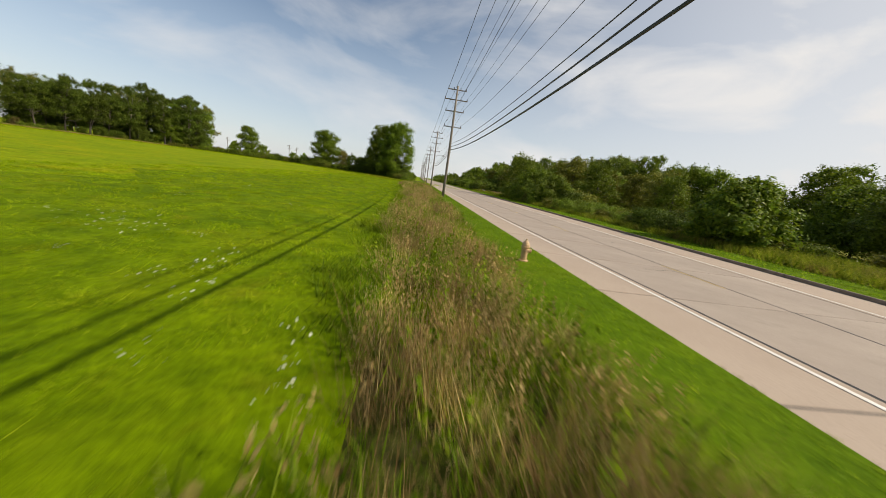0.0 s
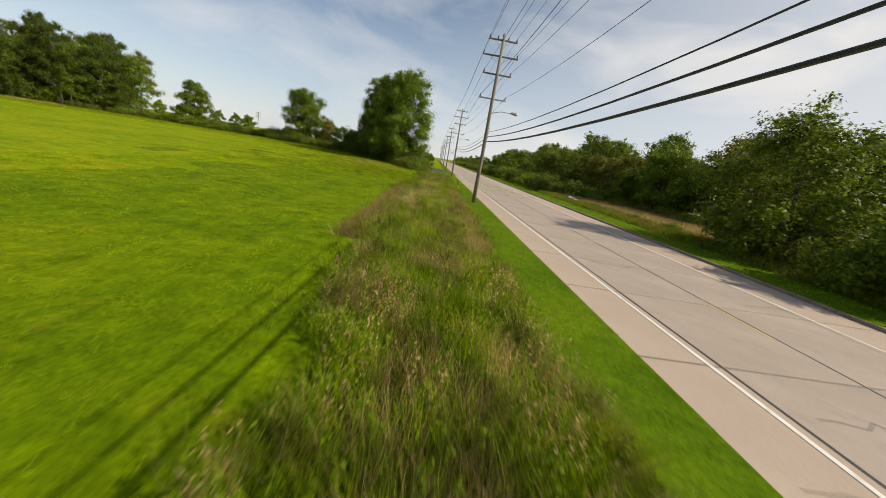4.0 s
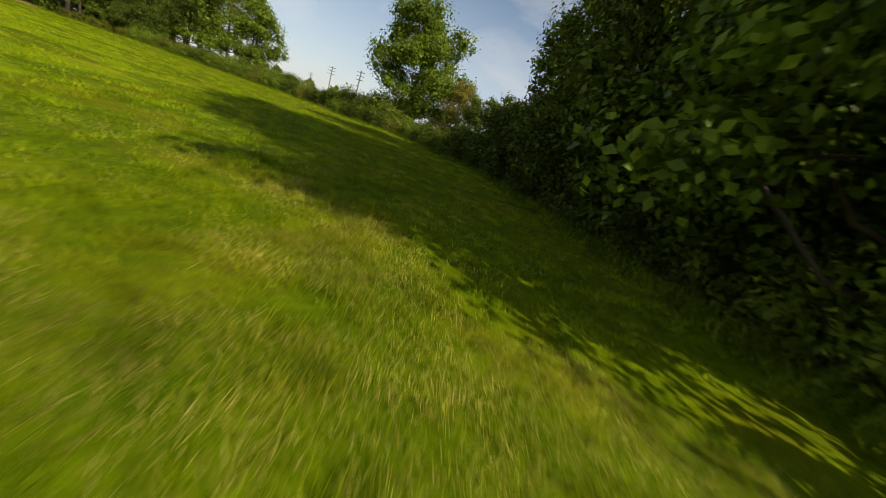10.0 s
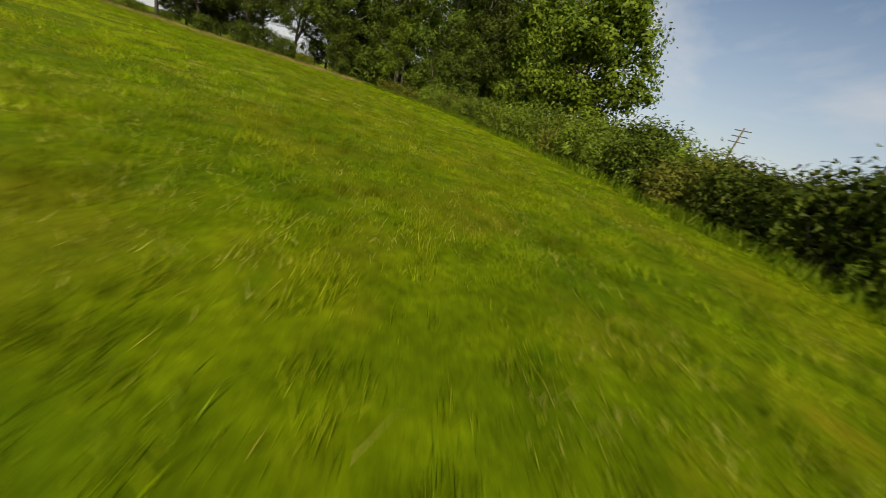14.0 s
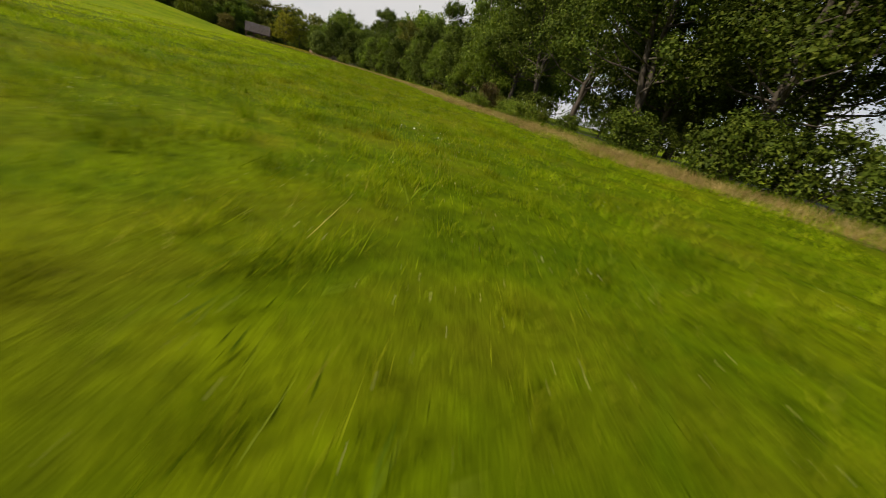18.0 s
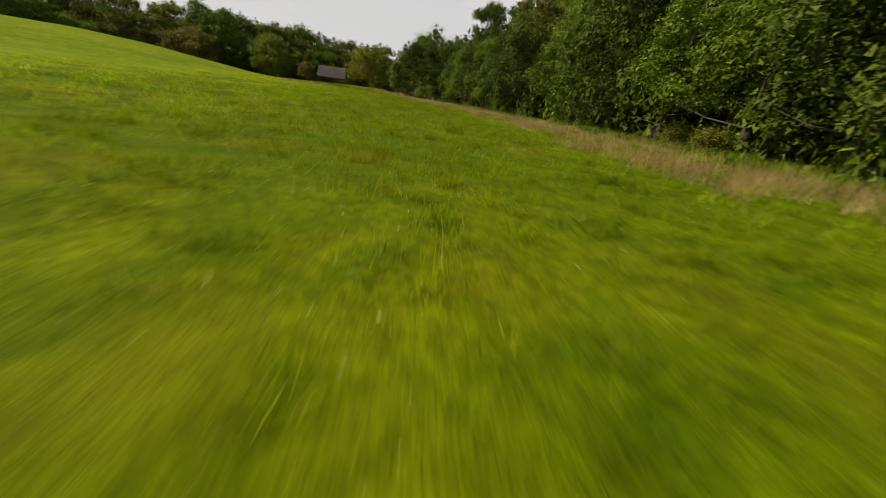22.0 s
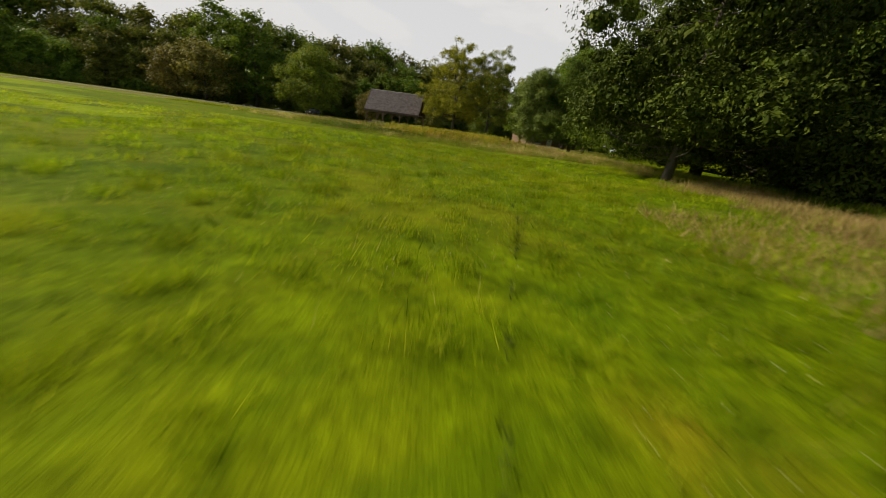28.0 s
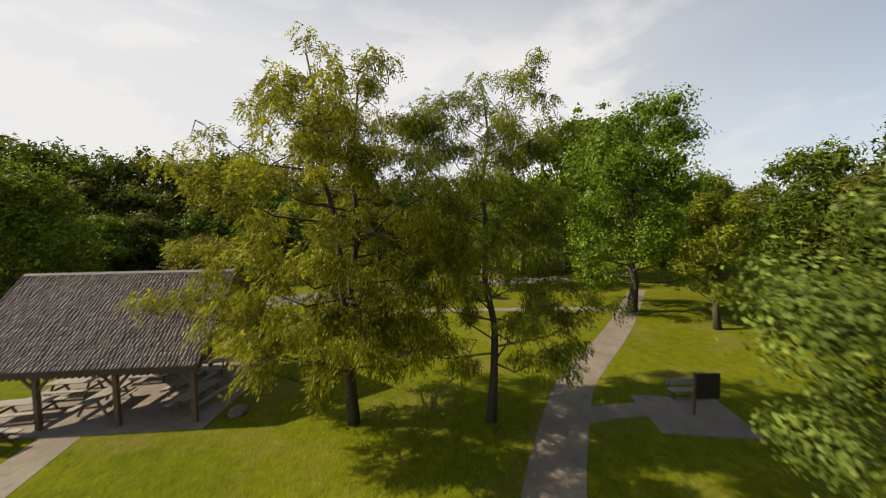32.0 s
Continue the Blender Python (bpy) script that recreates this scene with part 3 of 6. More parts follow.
def crack(points, width):
    bm = bmesh.new()
    for (x0, y0), (x1, y1) in zip(points, points[1:]):
        d = Vector((x1 - x0, y1 - y0, 0)).normalized() * width
        n = Vector((-d.y, d.x, 0))
        q = [Vector((x0, y0, 0.005)) + n, Vector((x0, y0, 0.005)) - n, Vector((x1, y1, 0.005)) - n, Vector((x1, y1, 0.005)) + n]
        bm.faces.new([bm.verts.new(v) for v in q])
    return bm


bm_all = bmesh.new()
for k in range(46):
    y = -6 + k * 4.1 + rnd.uniform(-1.5, 1.5)
    x = rnd.choice([-1.6, 0.6, 1.8, 4.4, 5.6, 8.0])
    pts = [(x, y)]
    for _ in range(rnd.randint(3, 7)):
        pts.append((pts[-1][0] + rnd.uniform(0.1, 0.5), pts[-1][1] + rnd.uniform(-0.25, 0.25)))
    me = mesh_of("c", crack(pts, rnd.uniform(0.008, 0.017)))
    bm_all.from_mesh(me)
    bpy.data.meshes.remove(me)
tagged(part("crack", bm_all, M_JOINT, road, "thin dark cracks"), kind="stuff")

kerb = thing("kerb", label="low weathered concrete kerb beside the road", category="kerb", kind="structure")
bm = bmesh.new()
box(bm, 10.42, 10.60, 0.0, 5.98, -0.2, 0.15, 0.025)
shared = mesh_of("kerb_stone", bm, M_KERB)
for k in range(-12, 100):
    ob = new("kerb_stone", shared)
    ob.parent = kerb
    ob.location = (rnd.uniform(-0.008, 0.008), k * 6.0, rnd.uniform(-0.01, 0.01))
# solid block whose dark colour stands for the shade inside a drain opening
bm = bmesh.new()
box(bm, 10.30, 10.46, 46.4, 47.6, -0.05, 0.10, 0.01)
tagged(part("storm_drain", bm, M_DARK), "dark block standing for the shaded storm drain opening in the kerb", "drain")

sheet("verge", [(-4.5, -160), (-2.047, -160), (-2.047, 900), (-4.2, 900)], M_VERGE, 0.02, "short mown green verge beside the road", "verge")
sheet("verge", [(10.60, -160), (14.8, -160), (14.8, 900), (10.60, 900)], M_VERGE, 0.02, "mown green strip behind the kerb", "verge")
sheet("rough_ground", [(14.8, -160), (90, -160), (90, 600), (14.8, 600)], M_ROUGH, 0.03, "rough weedy ground with tall brown grass", "ground")
sheet("rough_strip", [(-7.2, -60), (-4.9, -60), (-4.5, 128), (-9.4, 128), (-9.7, 80), (-8.1, 45), (-7.3, 22)], M_THATCH_SHADED, 0.02, "strip of brown unmown ground, darkened for shade among the stems", "ground")
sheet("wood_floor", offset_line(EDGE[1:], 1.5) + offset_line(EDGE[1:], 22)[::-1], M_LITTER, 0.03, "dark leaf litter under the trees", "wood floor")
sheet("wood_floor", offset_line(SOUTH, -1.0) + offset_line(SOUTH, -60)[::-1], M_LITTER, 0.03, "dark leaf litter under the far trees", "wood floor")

# ---- park ----
sheet("lawn", [(-60, -36), (-100, -37), (-128, -38.5), (-146, -38), (-156, -35.5), (-164, -35.0), (-172, -38.5), (-182, -46), (-200, -52), (-230, -56), (-230, -130), (-150, -110), (-108, -95), (-60, -86)], M_LAWN, 0.02,
      "short mown park lawn, slightly dry", "lawn")
sheet("wild_meadow", [(-118, -30), (-132, -22), (-141, -13), (-152, -9), (-158, -10), (-166, -2), (-172, -8), (-172, -30), (-156, -36), (-146, -38.3), (-128, -38.8)], M_WILD, 0.010,
      "unmown meadow patch of brown grass and flowers", "meadow", 1.2)


def ribbon(name, line, width, mat, top, label, category, gap=0.0):
    """A paved way along a line, with real edges."""
    pts = smooth_line(line, 1.2)
    bm = bmesh.new()
    rows = []
    for i, (x, y) in enumerate(pts):
        x0, y0 = pts[max(i - 1, 0)]
        x1, y1 = pts[min(i + 1, len(pts) - 1)]
        n = math.hypot(x1 - x0, y1 - y0)
        ux, uy = (y1 - y0) / n * width / 2, -(x1 - x0) / n * width / 2
        rows.append([bm.verts.new((x + ux, y + uy, -0.05)), bm.verts.new((x + ux, y + uy, top)), bm.verts.new((x - ux, y - uy, top)), bm.verts.new((x - ux, y - uy, -0.05))])
    for a, b in zip(rows, rows[1:]):
        for k in range(3):
            bm.faces.new((a[k], a[k + 1], b[k + 1], b[k]))
    bmesh.ops.recalc_face_normals(bm, faces=bm.faces[:])
    return tagged(part(name, bm, mat), label, category, kind="structure")


ribbon("footpath", [(-60, -42), (-100, -43.4), (-125, -44.2), (-134, -43.9), (-140, -43.1), (-146, -43.2), (-151, -43.8), (-155.0, -45.6), (-158.4, -50.4), (-162.4, -55.6), (-165.6, -58.6), (-170, -62.4), (-176, -68.0), (-188, -80)],
       2.0, M_PATH, 0.036, "curving tan concrete footpath with scattered leaves", "path")
ribbon("footpath", [(-139.4, -43.6), (-139.0, -50.0), (-138.4, -57.2)], 1.75, M_PATH, 0.031, "tan concrete path leading into the shelter", "path")
ribbon("footpath", [(-60, -60), (-95, -67.0), (-112, -69.6), (-124, -71.4), (-140, -74.0), (-156, -75.8), (-170, -73.0), (-178, -71.0)], 1.5, M_PATH, 0.032, "thin pale footpath across the lawn", "path")
ribbon("car_park", [(-60, -66.5), (-95, -75.2), (-112, -77.6), (-124, -80.6), (-140, -86.0), (-160, -92), (-185, -93)], 7.0, M_ASPHALT, 0.027, "grey asphalt lane of the car park", "road")
ribbon("footpath", [(-161.0, -53.0), (-162.8, -53.1), (-164.6, -52.9)], 1.2, M_PATH, 0.030, "short concrete link from the footpath to the pad", "path")
bm = bmesh.new()
box(bm, -2.1, 1.9, -1.7, 1.7, -0.05, 0.05, 0.02, pose(-166.0, -52.0, 0, 0, 0, -20))
tagged(part("concrete_pad", bm, M_PATH), "small square concrete pad on the lawn", "paving", kind="structure")

# ---- plants ----


def leaf_mesh(name, centres, outward, size, mat, gen, droop=0.0, long=1.6, simple=False, turn=0.75):
    """Many small folded leaves: centres (n, 3), the way they face, and their size."""
    n = len(centres)
    face = outward + gen.normal(0, turn, (n, 3))
    face[:, 2] += 0.35
    face /= np.linalg.norm(face, axis=1, keepdims=True)
    a = gen.normal(0, 1, (n, 3))
    a[:, 2] -= droop
    a -= face * (a * face).sum(1, keepdims=True)
    a /= np.linalg.norm(a, axis=1, keepdims=True) + 1e-9
    b = np.cross(face, a)
    s = np.broadcast_to(size * gen.uniform(0.6, 1.35, n), (n,))[:, None]
    tip, side, fold = a * s * long * 0.5, b * s * 0.5, face * s * 0.16
    if simple:
        v = np.stack([centres - tip + side * 0.85, centres - tip - side * 0.85 + fold, centres + tip], 1).reshape(-1, 3)
        return raw_mesh(name, v, np.arange(3 * n).reshape(n, 3), mat)
    v = np.stack([centres - tip, centres + side + fold, centres + tip, centres - side + fold], 1).reshape(-1, 3)
    f = np.arange(4 * n).reshape(n, 4)
    return raw_mesh(name, v, f, mat)


def spray_mesh(name, anchors, outward, size, mat, gen, per=8, step=0.05):
    """Compound leaves: each anchor bears a drooping stalk with leaflets in pairs."""
    n = len(anchors)
    way = outward * 0.7 + gen.normal(0, 0.45, (n, 3))
    way[:, 2] = way[:, 2] * 0.5 - 0.55
    way /= np.linalg.norm(way, axis=1, keepdims=True)
    k = np.arange(per) * step
    drop = np.zeros((n, per, 3))
    drop[:, :, 2] = -(k**2) * 0.9
    c = anchors[:, None, :] + way[:, None, :] * k[None, :, None] + drop
    side = np.cross(way, gen.normal(0, 1, (n, 3)))
    side /= np.linalg.norm(side, axis=1, keepdims=True) + 1e-9
    sign = np.where(np.arange(per) % 2, 1.0, -1.0)[None, :, None]
    a = side[:, None, :] * sign + way[:, None, :] * 0.7
    a[:, :, 2] -= 0.35
    a = (a + gen.normal(0, 0.15, a.shape)).reshape(-1, 3)
    a /= np.linalg.norm(a, axis=1, keepdims=True)
    c = c.reshape(-1, 3)
    b = np.cross(a, gen.normal(0, 1, c.shape) + (0, 0, 1.2))
    b /= np.linalg.norm(b, axis=1, keepdims=True) + 1e-9
    w = (size * gen.uniform(0.7, 1.3, len(c)))[:, None]
    v = np.stack([c, c + a * w * 1.1 + b * w * 0.42, c + a * w * 2.5, c + a * w * 1.1 - b * w * 0.42], 1).reshape(-1, 3)
    return raw_mesh(name, v, np.arange(4 * len(c)).reshape(-1, 4), mat)


def crown_points(lobes, count, gen, shell=0.55, floor=0.0, loose=0.0, inner=0.10, broad=1.9):
    """Points in the outer part of lobes (x, y, z, r, squash), their ways outward, and how much larger the inner ones are."""
    w = np.array([l[3] ** 2 for l in lobes])
    which = gen.choice(len(lobes), count, p=w / w.sum())
    d = gen.normal(0, 1, (count, 3))
    d /= np.linalg.norm(d, axis=1, keepdims=True)
    L = np.array(lobes)[which]
    r = L[:, 3] * (shell + (1 - shell) * gen.random(count) ** 0.6) * gen.uniform(0.8, 1.12, count)
    kind = gen.random(count)
    core = kind < inner
    r[core] *= 0.35
    r[kind > 1 - loose] *= 1.0 + 0.45 * gen.random((kind > 1 - loose).sum())
    p = L[:, :3] + d * r[:, None] * np.stack([np.ones(count), np.ones(count), L[:, 4]], 1)
    p[:, 2] = np.maximum(p[:, 2], floor + gen.uniform(0, 0.3, count))
    return p, d, np.where(core, broad, 1.0)


def tree(name, seed, h, r, clear, leaves, size, leaf_mat, bark, lobes=26, stems=1, taper=0.5, lean=0.04, trunk_r=None, droop=0.0, label="", category="tree", group="", open_crown=0.0, top_heavy=0.5, simple=False, long=1.6, hang=None, sway=(0.0, 0.0), skirt=0, lumps=True, sprays=False, dense=None):
    """A tree with its foot at the origin: trunk and limbs, and a crown of many leaves in uneven clumps round the limb ends."""
    g = random.Random(seed)
    gen = np.random.default_rng(seed)
    root = thing(name, label=label, category=category, group=group)
    bm = bmesh.new()
    tr = trunk_r or h * 0.018
    ends = []
    for s in range(stems):
        a0 = g.uniform(0, 6.3)
        spread = 0 if stems == 1 else r * 0.22
        top = Vector((math.cos(a0) * spread + g.uniform(-lean, lean) * h, math.sin(a0) * spread + g.uniform(-lean, lean) * h, h * g.uniform(0.80, 0.92)))
        pts = []
        for i in range(8):
            k = i / 7
            pts.append(Vector((top.x * k**1.4 + g.uniform(-1, 1) * 0.012 * h * (i > 0), top.y * k**1.4 + g.uniform(-1, 1) * 0.012 * h * (i > 0), top.z * k - (0.15 if i == 0 else 0))))
        radii = [tr * (1.35 if i == 0 else 1 - 0.86 * i / 7) / (1 if stems == 1 else 1.35) for i in range(8)]
        tube(bm, pts, radii, 8)
        ends.append((pts[-1], 0.9))
        n_limbs = max(5, lobes // stems)
        for j in range(n_limbs + skirt):
            k = clear / h + (0.86 - clear / h) * (j + g.random()) / n_limbs if j < n_limbs else (clear + g.uniform(0.2, 2.6)) / h
            i = min(6, int(k * 7))
            base = pts[i].lerp(pts[i + 1], k * 7 - i)
            a = a0 + j * 2.4 + g.uniform(-0.5, 0.5)
            height = (k - clear / h) / (1 - clear / h)
            reach = r * (0.55 + 0.45 * math.sin(math.pi * min(1, height * (1 - top_heavy) + top_heavy * 0.55 + 0.12))) * (1.0 - taper * max(0, height - 0.45) / 0.55) * g.uniform(0.55, 1.0) * (1 + sway[0] * math.cos(a) + sway[1] * math.sin(a))
            rise = h * g.uniform(0.05, 0.17) * (1 - droop)
            tip = base + Vector((math.cos(a) * reach, math.sin(a) * reach, rise))
            mid = base.lerp(tip, 0.5) + Vector((0, 0, -0.03 * h + g.uniform(-0.01, 0.02) * h))
            rb = tr * (0.30 - 0.18 * k)
            tube(bm, [base, mid, tip], [rb, rb * 0.6, rb * 0.16], 5, False)
            ends.append((tip, 0.75 + 0.4 * g.random()))
            for _ in range(2):
                q = base.lerp(tip, g.uniform(0.4, 0.9)) + Vector((g.uniform(-1, 1), g.uniform(-1, 1), g.uniform(-0.2, 0.9))) * r * 0.24
                tube(bm, [mid.lerp(tip, 0.4), q], [rb * 0.3, rb * 0.08], 4, False)
                ends.append((q, 0.6 + 0.4 * g.random()))
    part("trunk", bm, bark, root, smooth=True)
    lob = []
    if sprays:
        bm = bmesh.new()
        for p, s in ends:
            for _ in range(2):
                q = p + Vector((g.uniform(-1, 1), g.uniform(-1, 1), g.uniform(-0.8, 0.8))) * r * 0.17
                tube(bm, [p, p.lerp(q, 0.6) + Vector((0, 0, 0.12)), q], [0.022, 0.014, 0.006], 4, False)
                lob.append((q.x, q.y, q.z, r * g.uniform(0.06, 0.10), 0.8))
        tagged(part("twig_tangle", bm, bark, root), kind="stuff")
    for p, s in ends if not sprays else ():
        if lumps:
            lob.append((p.x, p.y, p.z, r * g.uniform(0.20, 0.32) * s, g.uniform(0.65, 0.9)))
        for _ in range(1 if lumps else 3):
            q = p + Vector((g.uniform(-1, 1), g.uniform(-1, 1), g.uniform(-0.7, 0.8))) * r * (0.24 if lumps else 0.17)
            lob.append((q.x, q.y, q.z, r * g.uniform(0.11, 0.21) * s * (1 - open_crown * 0.3), g.uniform(0.7, 1.0)))
    pts, out, big = crown_points(lob, leaves, gen, 0.62 if lumps else 0.3, clear * 0.45 if not sprays else 1.0, 0.10 if dense else 0.22 if lumps else 0.35, dense or (0.26 if lumps else 0.10), 1.8 if dense else 1.5 if lumps else 1.9)
    if sprays:
        ob = new("crown", spray_mesh("crown", pts, out, size, leaf_mat, gen))
    else:
        ob = new("crown", leaf_mesh("crown", pts, out, size * big, leaf_mat, gen, droop * 2.0 if hang is None else hang, long, simple=simple, turn=0.42 if lumps else 0.75))
    ob.parent = root
    return root


def shrub(name, seed, h, r, leaves, size, leaf_mat, label, category="shrub", group=""):
    g = random.Random(seed)
    gen = np.random.default_rng(seed)
    root = thing(name, label=label, category=category, group=group)
    bm = bmesh.new()
    lob = []
    for j in range(9):
        a, k = j * 2.4 + g.uniform(-0.4, 0.4), math.sqrt((j + 0.5) / 9)
        tip = Vector((math.cos(a) * r * 0.72 * k, math.sin(a) * r * 0.72 * k, h * g.uniform(0.42, 0.80) * (1.05 - 0.35 * k)))
        tube(bm, [(tip.x * 0.12, tip.y * 0.12, -0.1), (tip.x * 0.6, tip.y * 0.6, tip.z * 0.55), tip], [0.05, 0.035, 0.012], 4, False)
        lob.append((tip.x, tip.y, tip.z, r * g.uniform(0.34, 0.5), min(1.1, h / r * 0.55)))
        lob.append((tip.x * 1.05, tip.y * 1.05, tip.z * 0.42, r * g.uniform(0.30, 0.42), 0.8))
    part("stem", bm, M_BARK, root)
    pts, out, big = crown_points(lob, leaves, gen, 0.45, 0.0, 0.25, 0.2, 1.5)
    ob = new("foliage", leaf_mesh("foliage", pts, out, size * big, leaf_mat, gen, simple=True, turn=0.5))
    ob.parent = root
    return root


def put(ob, x, y, turn=0.0, s=1.0, z=None, tall=1.0):
    """Moves the first of a kind to its place."""
    ob.matrix_world = Matrix.Translation((x, y, ground_height(x, y) if z is None else z)) @ Matrix.Rotation(turn, 4, "Z") @ Matrix.Diagonal((s, s, s * tall, 1))
    return ob


def again(ob, x, y, turn=0.0, s=1.0, tall=1.0):
    """A copy of a plant elsewhere, in its own size and turn."""
    c = copy_thing(ob, Matrix.Translation((x, y, ground_height(x, y))) @ Matrix.Rotation(turn, 4, "Z"))
    c.scale = (s, s, s * tall)
    return c


# trees that stand out
for bx, by, bh, br, seed in ((18.0, 16.8, 5.4, 3.1, 85), (37.0, 18.0, 9.0, 4.6, 86), (39.0, 24.0, 8.0, 4.6, 87), (19.6, 77.5, 11.6, 5.8, 81), (18.6, 66.5, 7.4, 4.4, 82), (18.8, 57.5, 6.2, 4.0, 83)):
    light = seed in (81, 85)
    put(tree("roadside_tree", seed, bh, br, 0.3, 26000, 0.17, M_LEAF_SHRUB if light else M_LEAF, M_BARK, lobes=34, skirt=12, stems=2, taper=0.6, simple=True, label="broad bushy green tree close to the kerb" if light else "low dark bushy tree close to the kerb", group="trees by the kerb"), bx, by, seed)
put(tree("cottonwood_tree", 11, 26.8, 7.4, 1.6, 90000, 0.175, M_LEAF, M_BARK, lobes=60, skirt=14, taper=0.30, top_heavy=0.65, sway=(0.06, -0.02), label="tall leafy cottonwood at the corner of the field"), -17.6, 151.8)
put(tree("cottonwood_tree", 12, 22, 8.0, 1.0, 46000, 0.225, M_LEAF, M_BARK, lobes=44, stems=2, taper=0.3, top_heavy=0.3, label="upright cottonwood with a split crown behind the hedge"), -57.5, 193.5, 0.5)
put(tree("maple_tree", 13, 16.5, 6.2, 1.2, 22000, 0.24, M_LEAF, M_BARK, lobes=28, taper=0.75, label="rounded dark green maple behind the hedge"), -100, 194)
for cx, cy, ch, cr, seed in ((-21.5, 155.5, 26.0, 5.2, 29), (-26.5, 167.2, 26.0, 5.6, 30), (-28.5, 171.6, 21.5, 4.8, 45)):
    put(tree("cottonwood_tree", seed, ch, cr, 1.2, 44000, 0.18, M_LEAF, M_BARK, lobes=44, skirt=10, taper=0.35, label="tall dense cottonwood in the row behind the corner tree", group="cottonwoods of the hedge"), cx, cy, seed)
# the last two take dark leaves to stand for the shade they are in
for hx, hy, hh, seed in ((-48.5, 191, 10.5, 71), (-43, 189, 9.5, 72), (-38, 183, 8.5, 73)):
    put(tree("hedge_tree", seed, hh, hh * 0.42, 0.6, 22000, 0.12, M_LEAF_RUSSET if seed == 71 else M_LEAF_DARK, M_BARK, lobes=22, label="small dusky tree with brownish leaves rising out of the hedge" if seed == 71 else "small tree rising out of the hedge, leaves darkened for shade", group="trees of the hedge"), hx, hy, seed)
# shade of the cottonwoods is also put into these trees' leaf colour
for hx, hy, hh, hr, seed in ((-19.6, 154.6, 9.0, 3.4, 76), (-16.4, 150.0, 8.0, 3.0, 77), (-22.6, 158.4, 9.8, 3.6, 78), (-23.8, 160.8, 16.6, 4.8, 75), (-26.5, 164.0, 8.5, 3.8, 27), (-30.0, 169.0, 8.0, 3.6, 28), (-34.5, 174.5, 6.5, 3.4, 79), (-32.0, 176.5, 11.0, 3.8, 74), (-36.5, 180.0, 9.5, 3.6, 70)):
    put(tree("hedge_tree", seed, hh, hr, 0.3, 17000, 0.155, M_LEAF_SHADED, M_BARK, lobes=28, skirt=8, label="dense dark tree in the shade of the cottonwoods", group="trees of the hedge"), hx, hy, seed)
put(tree("locust_tree", 14, 17.4, 5.9, 2.6, 15500, 0.066, M_LEAF_HONEY, M_BARK, lobes=46, stems=2, taper=0.40, droop=0.40, sway=(0.15, 0.0), trunk_r=0.30, open_crown=0.2, skirt=5, sprays=True, label="airy locust tree with yellow-green drooping leaves"), -150.9, -55.0, 0.0)
put(tree("locust_tree", 15, 18.4, 4.8, 3.0, 10000, 0.062, M_LEAF_LOCUST, M_BARK, lobes=38, stems=1, taper=0.30, droop=0.35, trunk_r=0.20, open_crown=0.2, sprays=True, label="slender locust tree with olive drooping leaves"), -157.0, -53.7, 2.0)
put(tree("maple_tree", 16, 12.4, 3.9, 1.0, 95000, 0.090, M_LEAF_GREY, M_BARK_PALE, sway=(0.0, -0.28), lobes=38, taper=0.7, trunk_r=0.14, label="young maple with dense grey-green leaves down to the lawn"), -162.8, -41.0, 0.0)
put(tree("oak_tree", 17, 14.8, 5.0, 1.0, 100000, 0.088, M_LEAF_SHADED, M_BARK, dense=0.30, lobes=72, taper=0.42, skirt=18, droop=0.25, trunk_r=0.24, label="broad dark oak with low branches on the lawn"), -168.4, -39.6, 0.8)
put(tree("oak_tree", 18, 22.0, 8.8, 0.8, 190000, 0.088, M_LEAF, M_BARK, lobes=64, taper=0.25, droop=0.6, top_heavy=0.35, skirt=18, trunk_r=0.34, dense=0.36, long=2.0, label="dark spreading oak at the end of the wood"), -168.0, -11.5, 0.2)
put(tree("maple_tree", 49, 15.0, 5.6, 1.2, 80000, 0.085, M_LEAF_SHADED, M_BARK, lobes=48, taper=0.4, trunk_r=0.2, lean=0.01, skirt=14, droop=0.5, dense=0.36, long=2.0, label="dark tree with a slim trunk beside the oak"), -159.8, -2.6, 1.0)
put(tree("oak_tree", 19, 15.5, 6.0, 0.8, 60000, 0.13, M_LEAF_SHADED, M_BARK, lobes=44, taper=0.35, droop=0.4, top_heavy=0.4, skirt=6, label="second dark oak crowded behind the first"), -172.0, -6.5, 1.2)

# woods round the field: a few kinds, each copied
wood = [
    tree("wood_tree", 21, 15, 5.0, 1.2, 17000, 0.165, M_LEAF, M_BARK, lobes=20, label="leafy green tree at the edge of the wood", group="trees of the wood", simple=True),
    tree("wood_tree", 22, 17, 4.6, 4.0, 14000, 0.17, M_LEAF_DARK, M_BARK_PALE, lobes=22, stems=2, label="tall green tree with pale stems in the wood", group="trees of the wood", simple=True),
    tree("wood_tree", 23, 13, 5.2, 0.8, 18000, 0.16, M_LEAF_SHADED, M_BARK, lobes=24, taper=0.6, label="dense dark green tree in the wood", group="trees of the wood", simple=True),
    tree("wood_tree", 24, 16, 5.0, 3.0, 12000, 0.17, M_LEAF_OLIVE, M_BARK, lobes=20, label="olive green tree with gaps in its crown", group="trees of the wood", simple=True),
]
used = set()


def plant(kinds, i, x, y, s, tall=1.0):
    turn = rnd.uniform(0, 6.28)
    if i not in used and kinds is wood:
        used.add(i)
        ob = put(kinds[i], x, y, turn)
        ob.scale = (s, s, s * tall)
        return ob
    return again(kinds[i], x, y, turn, s, tall)


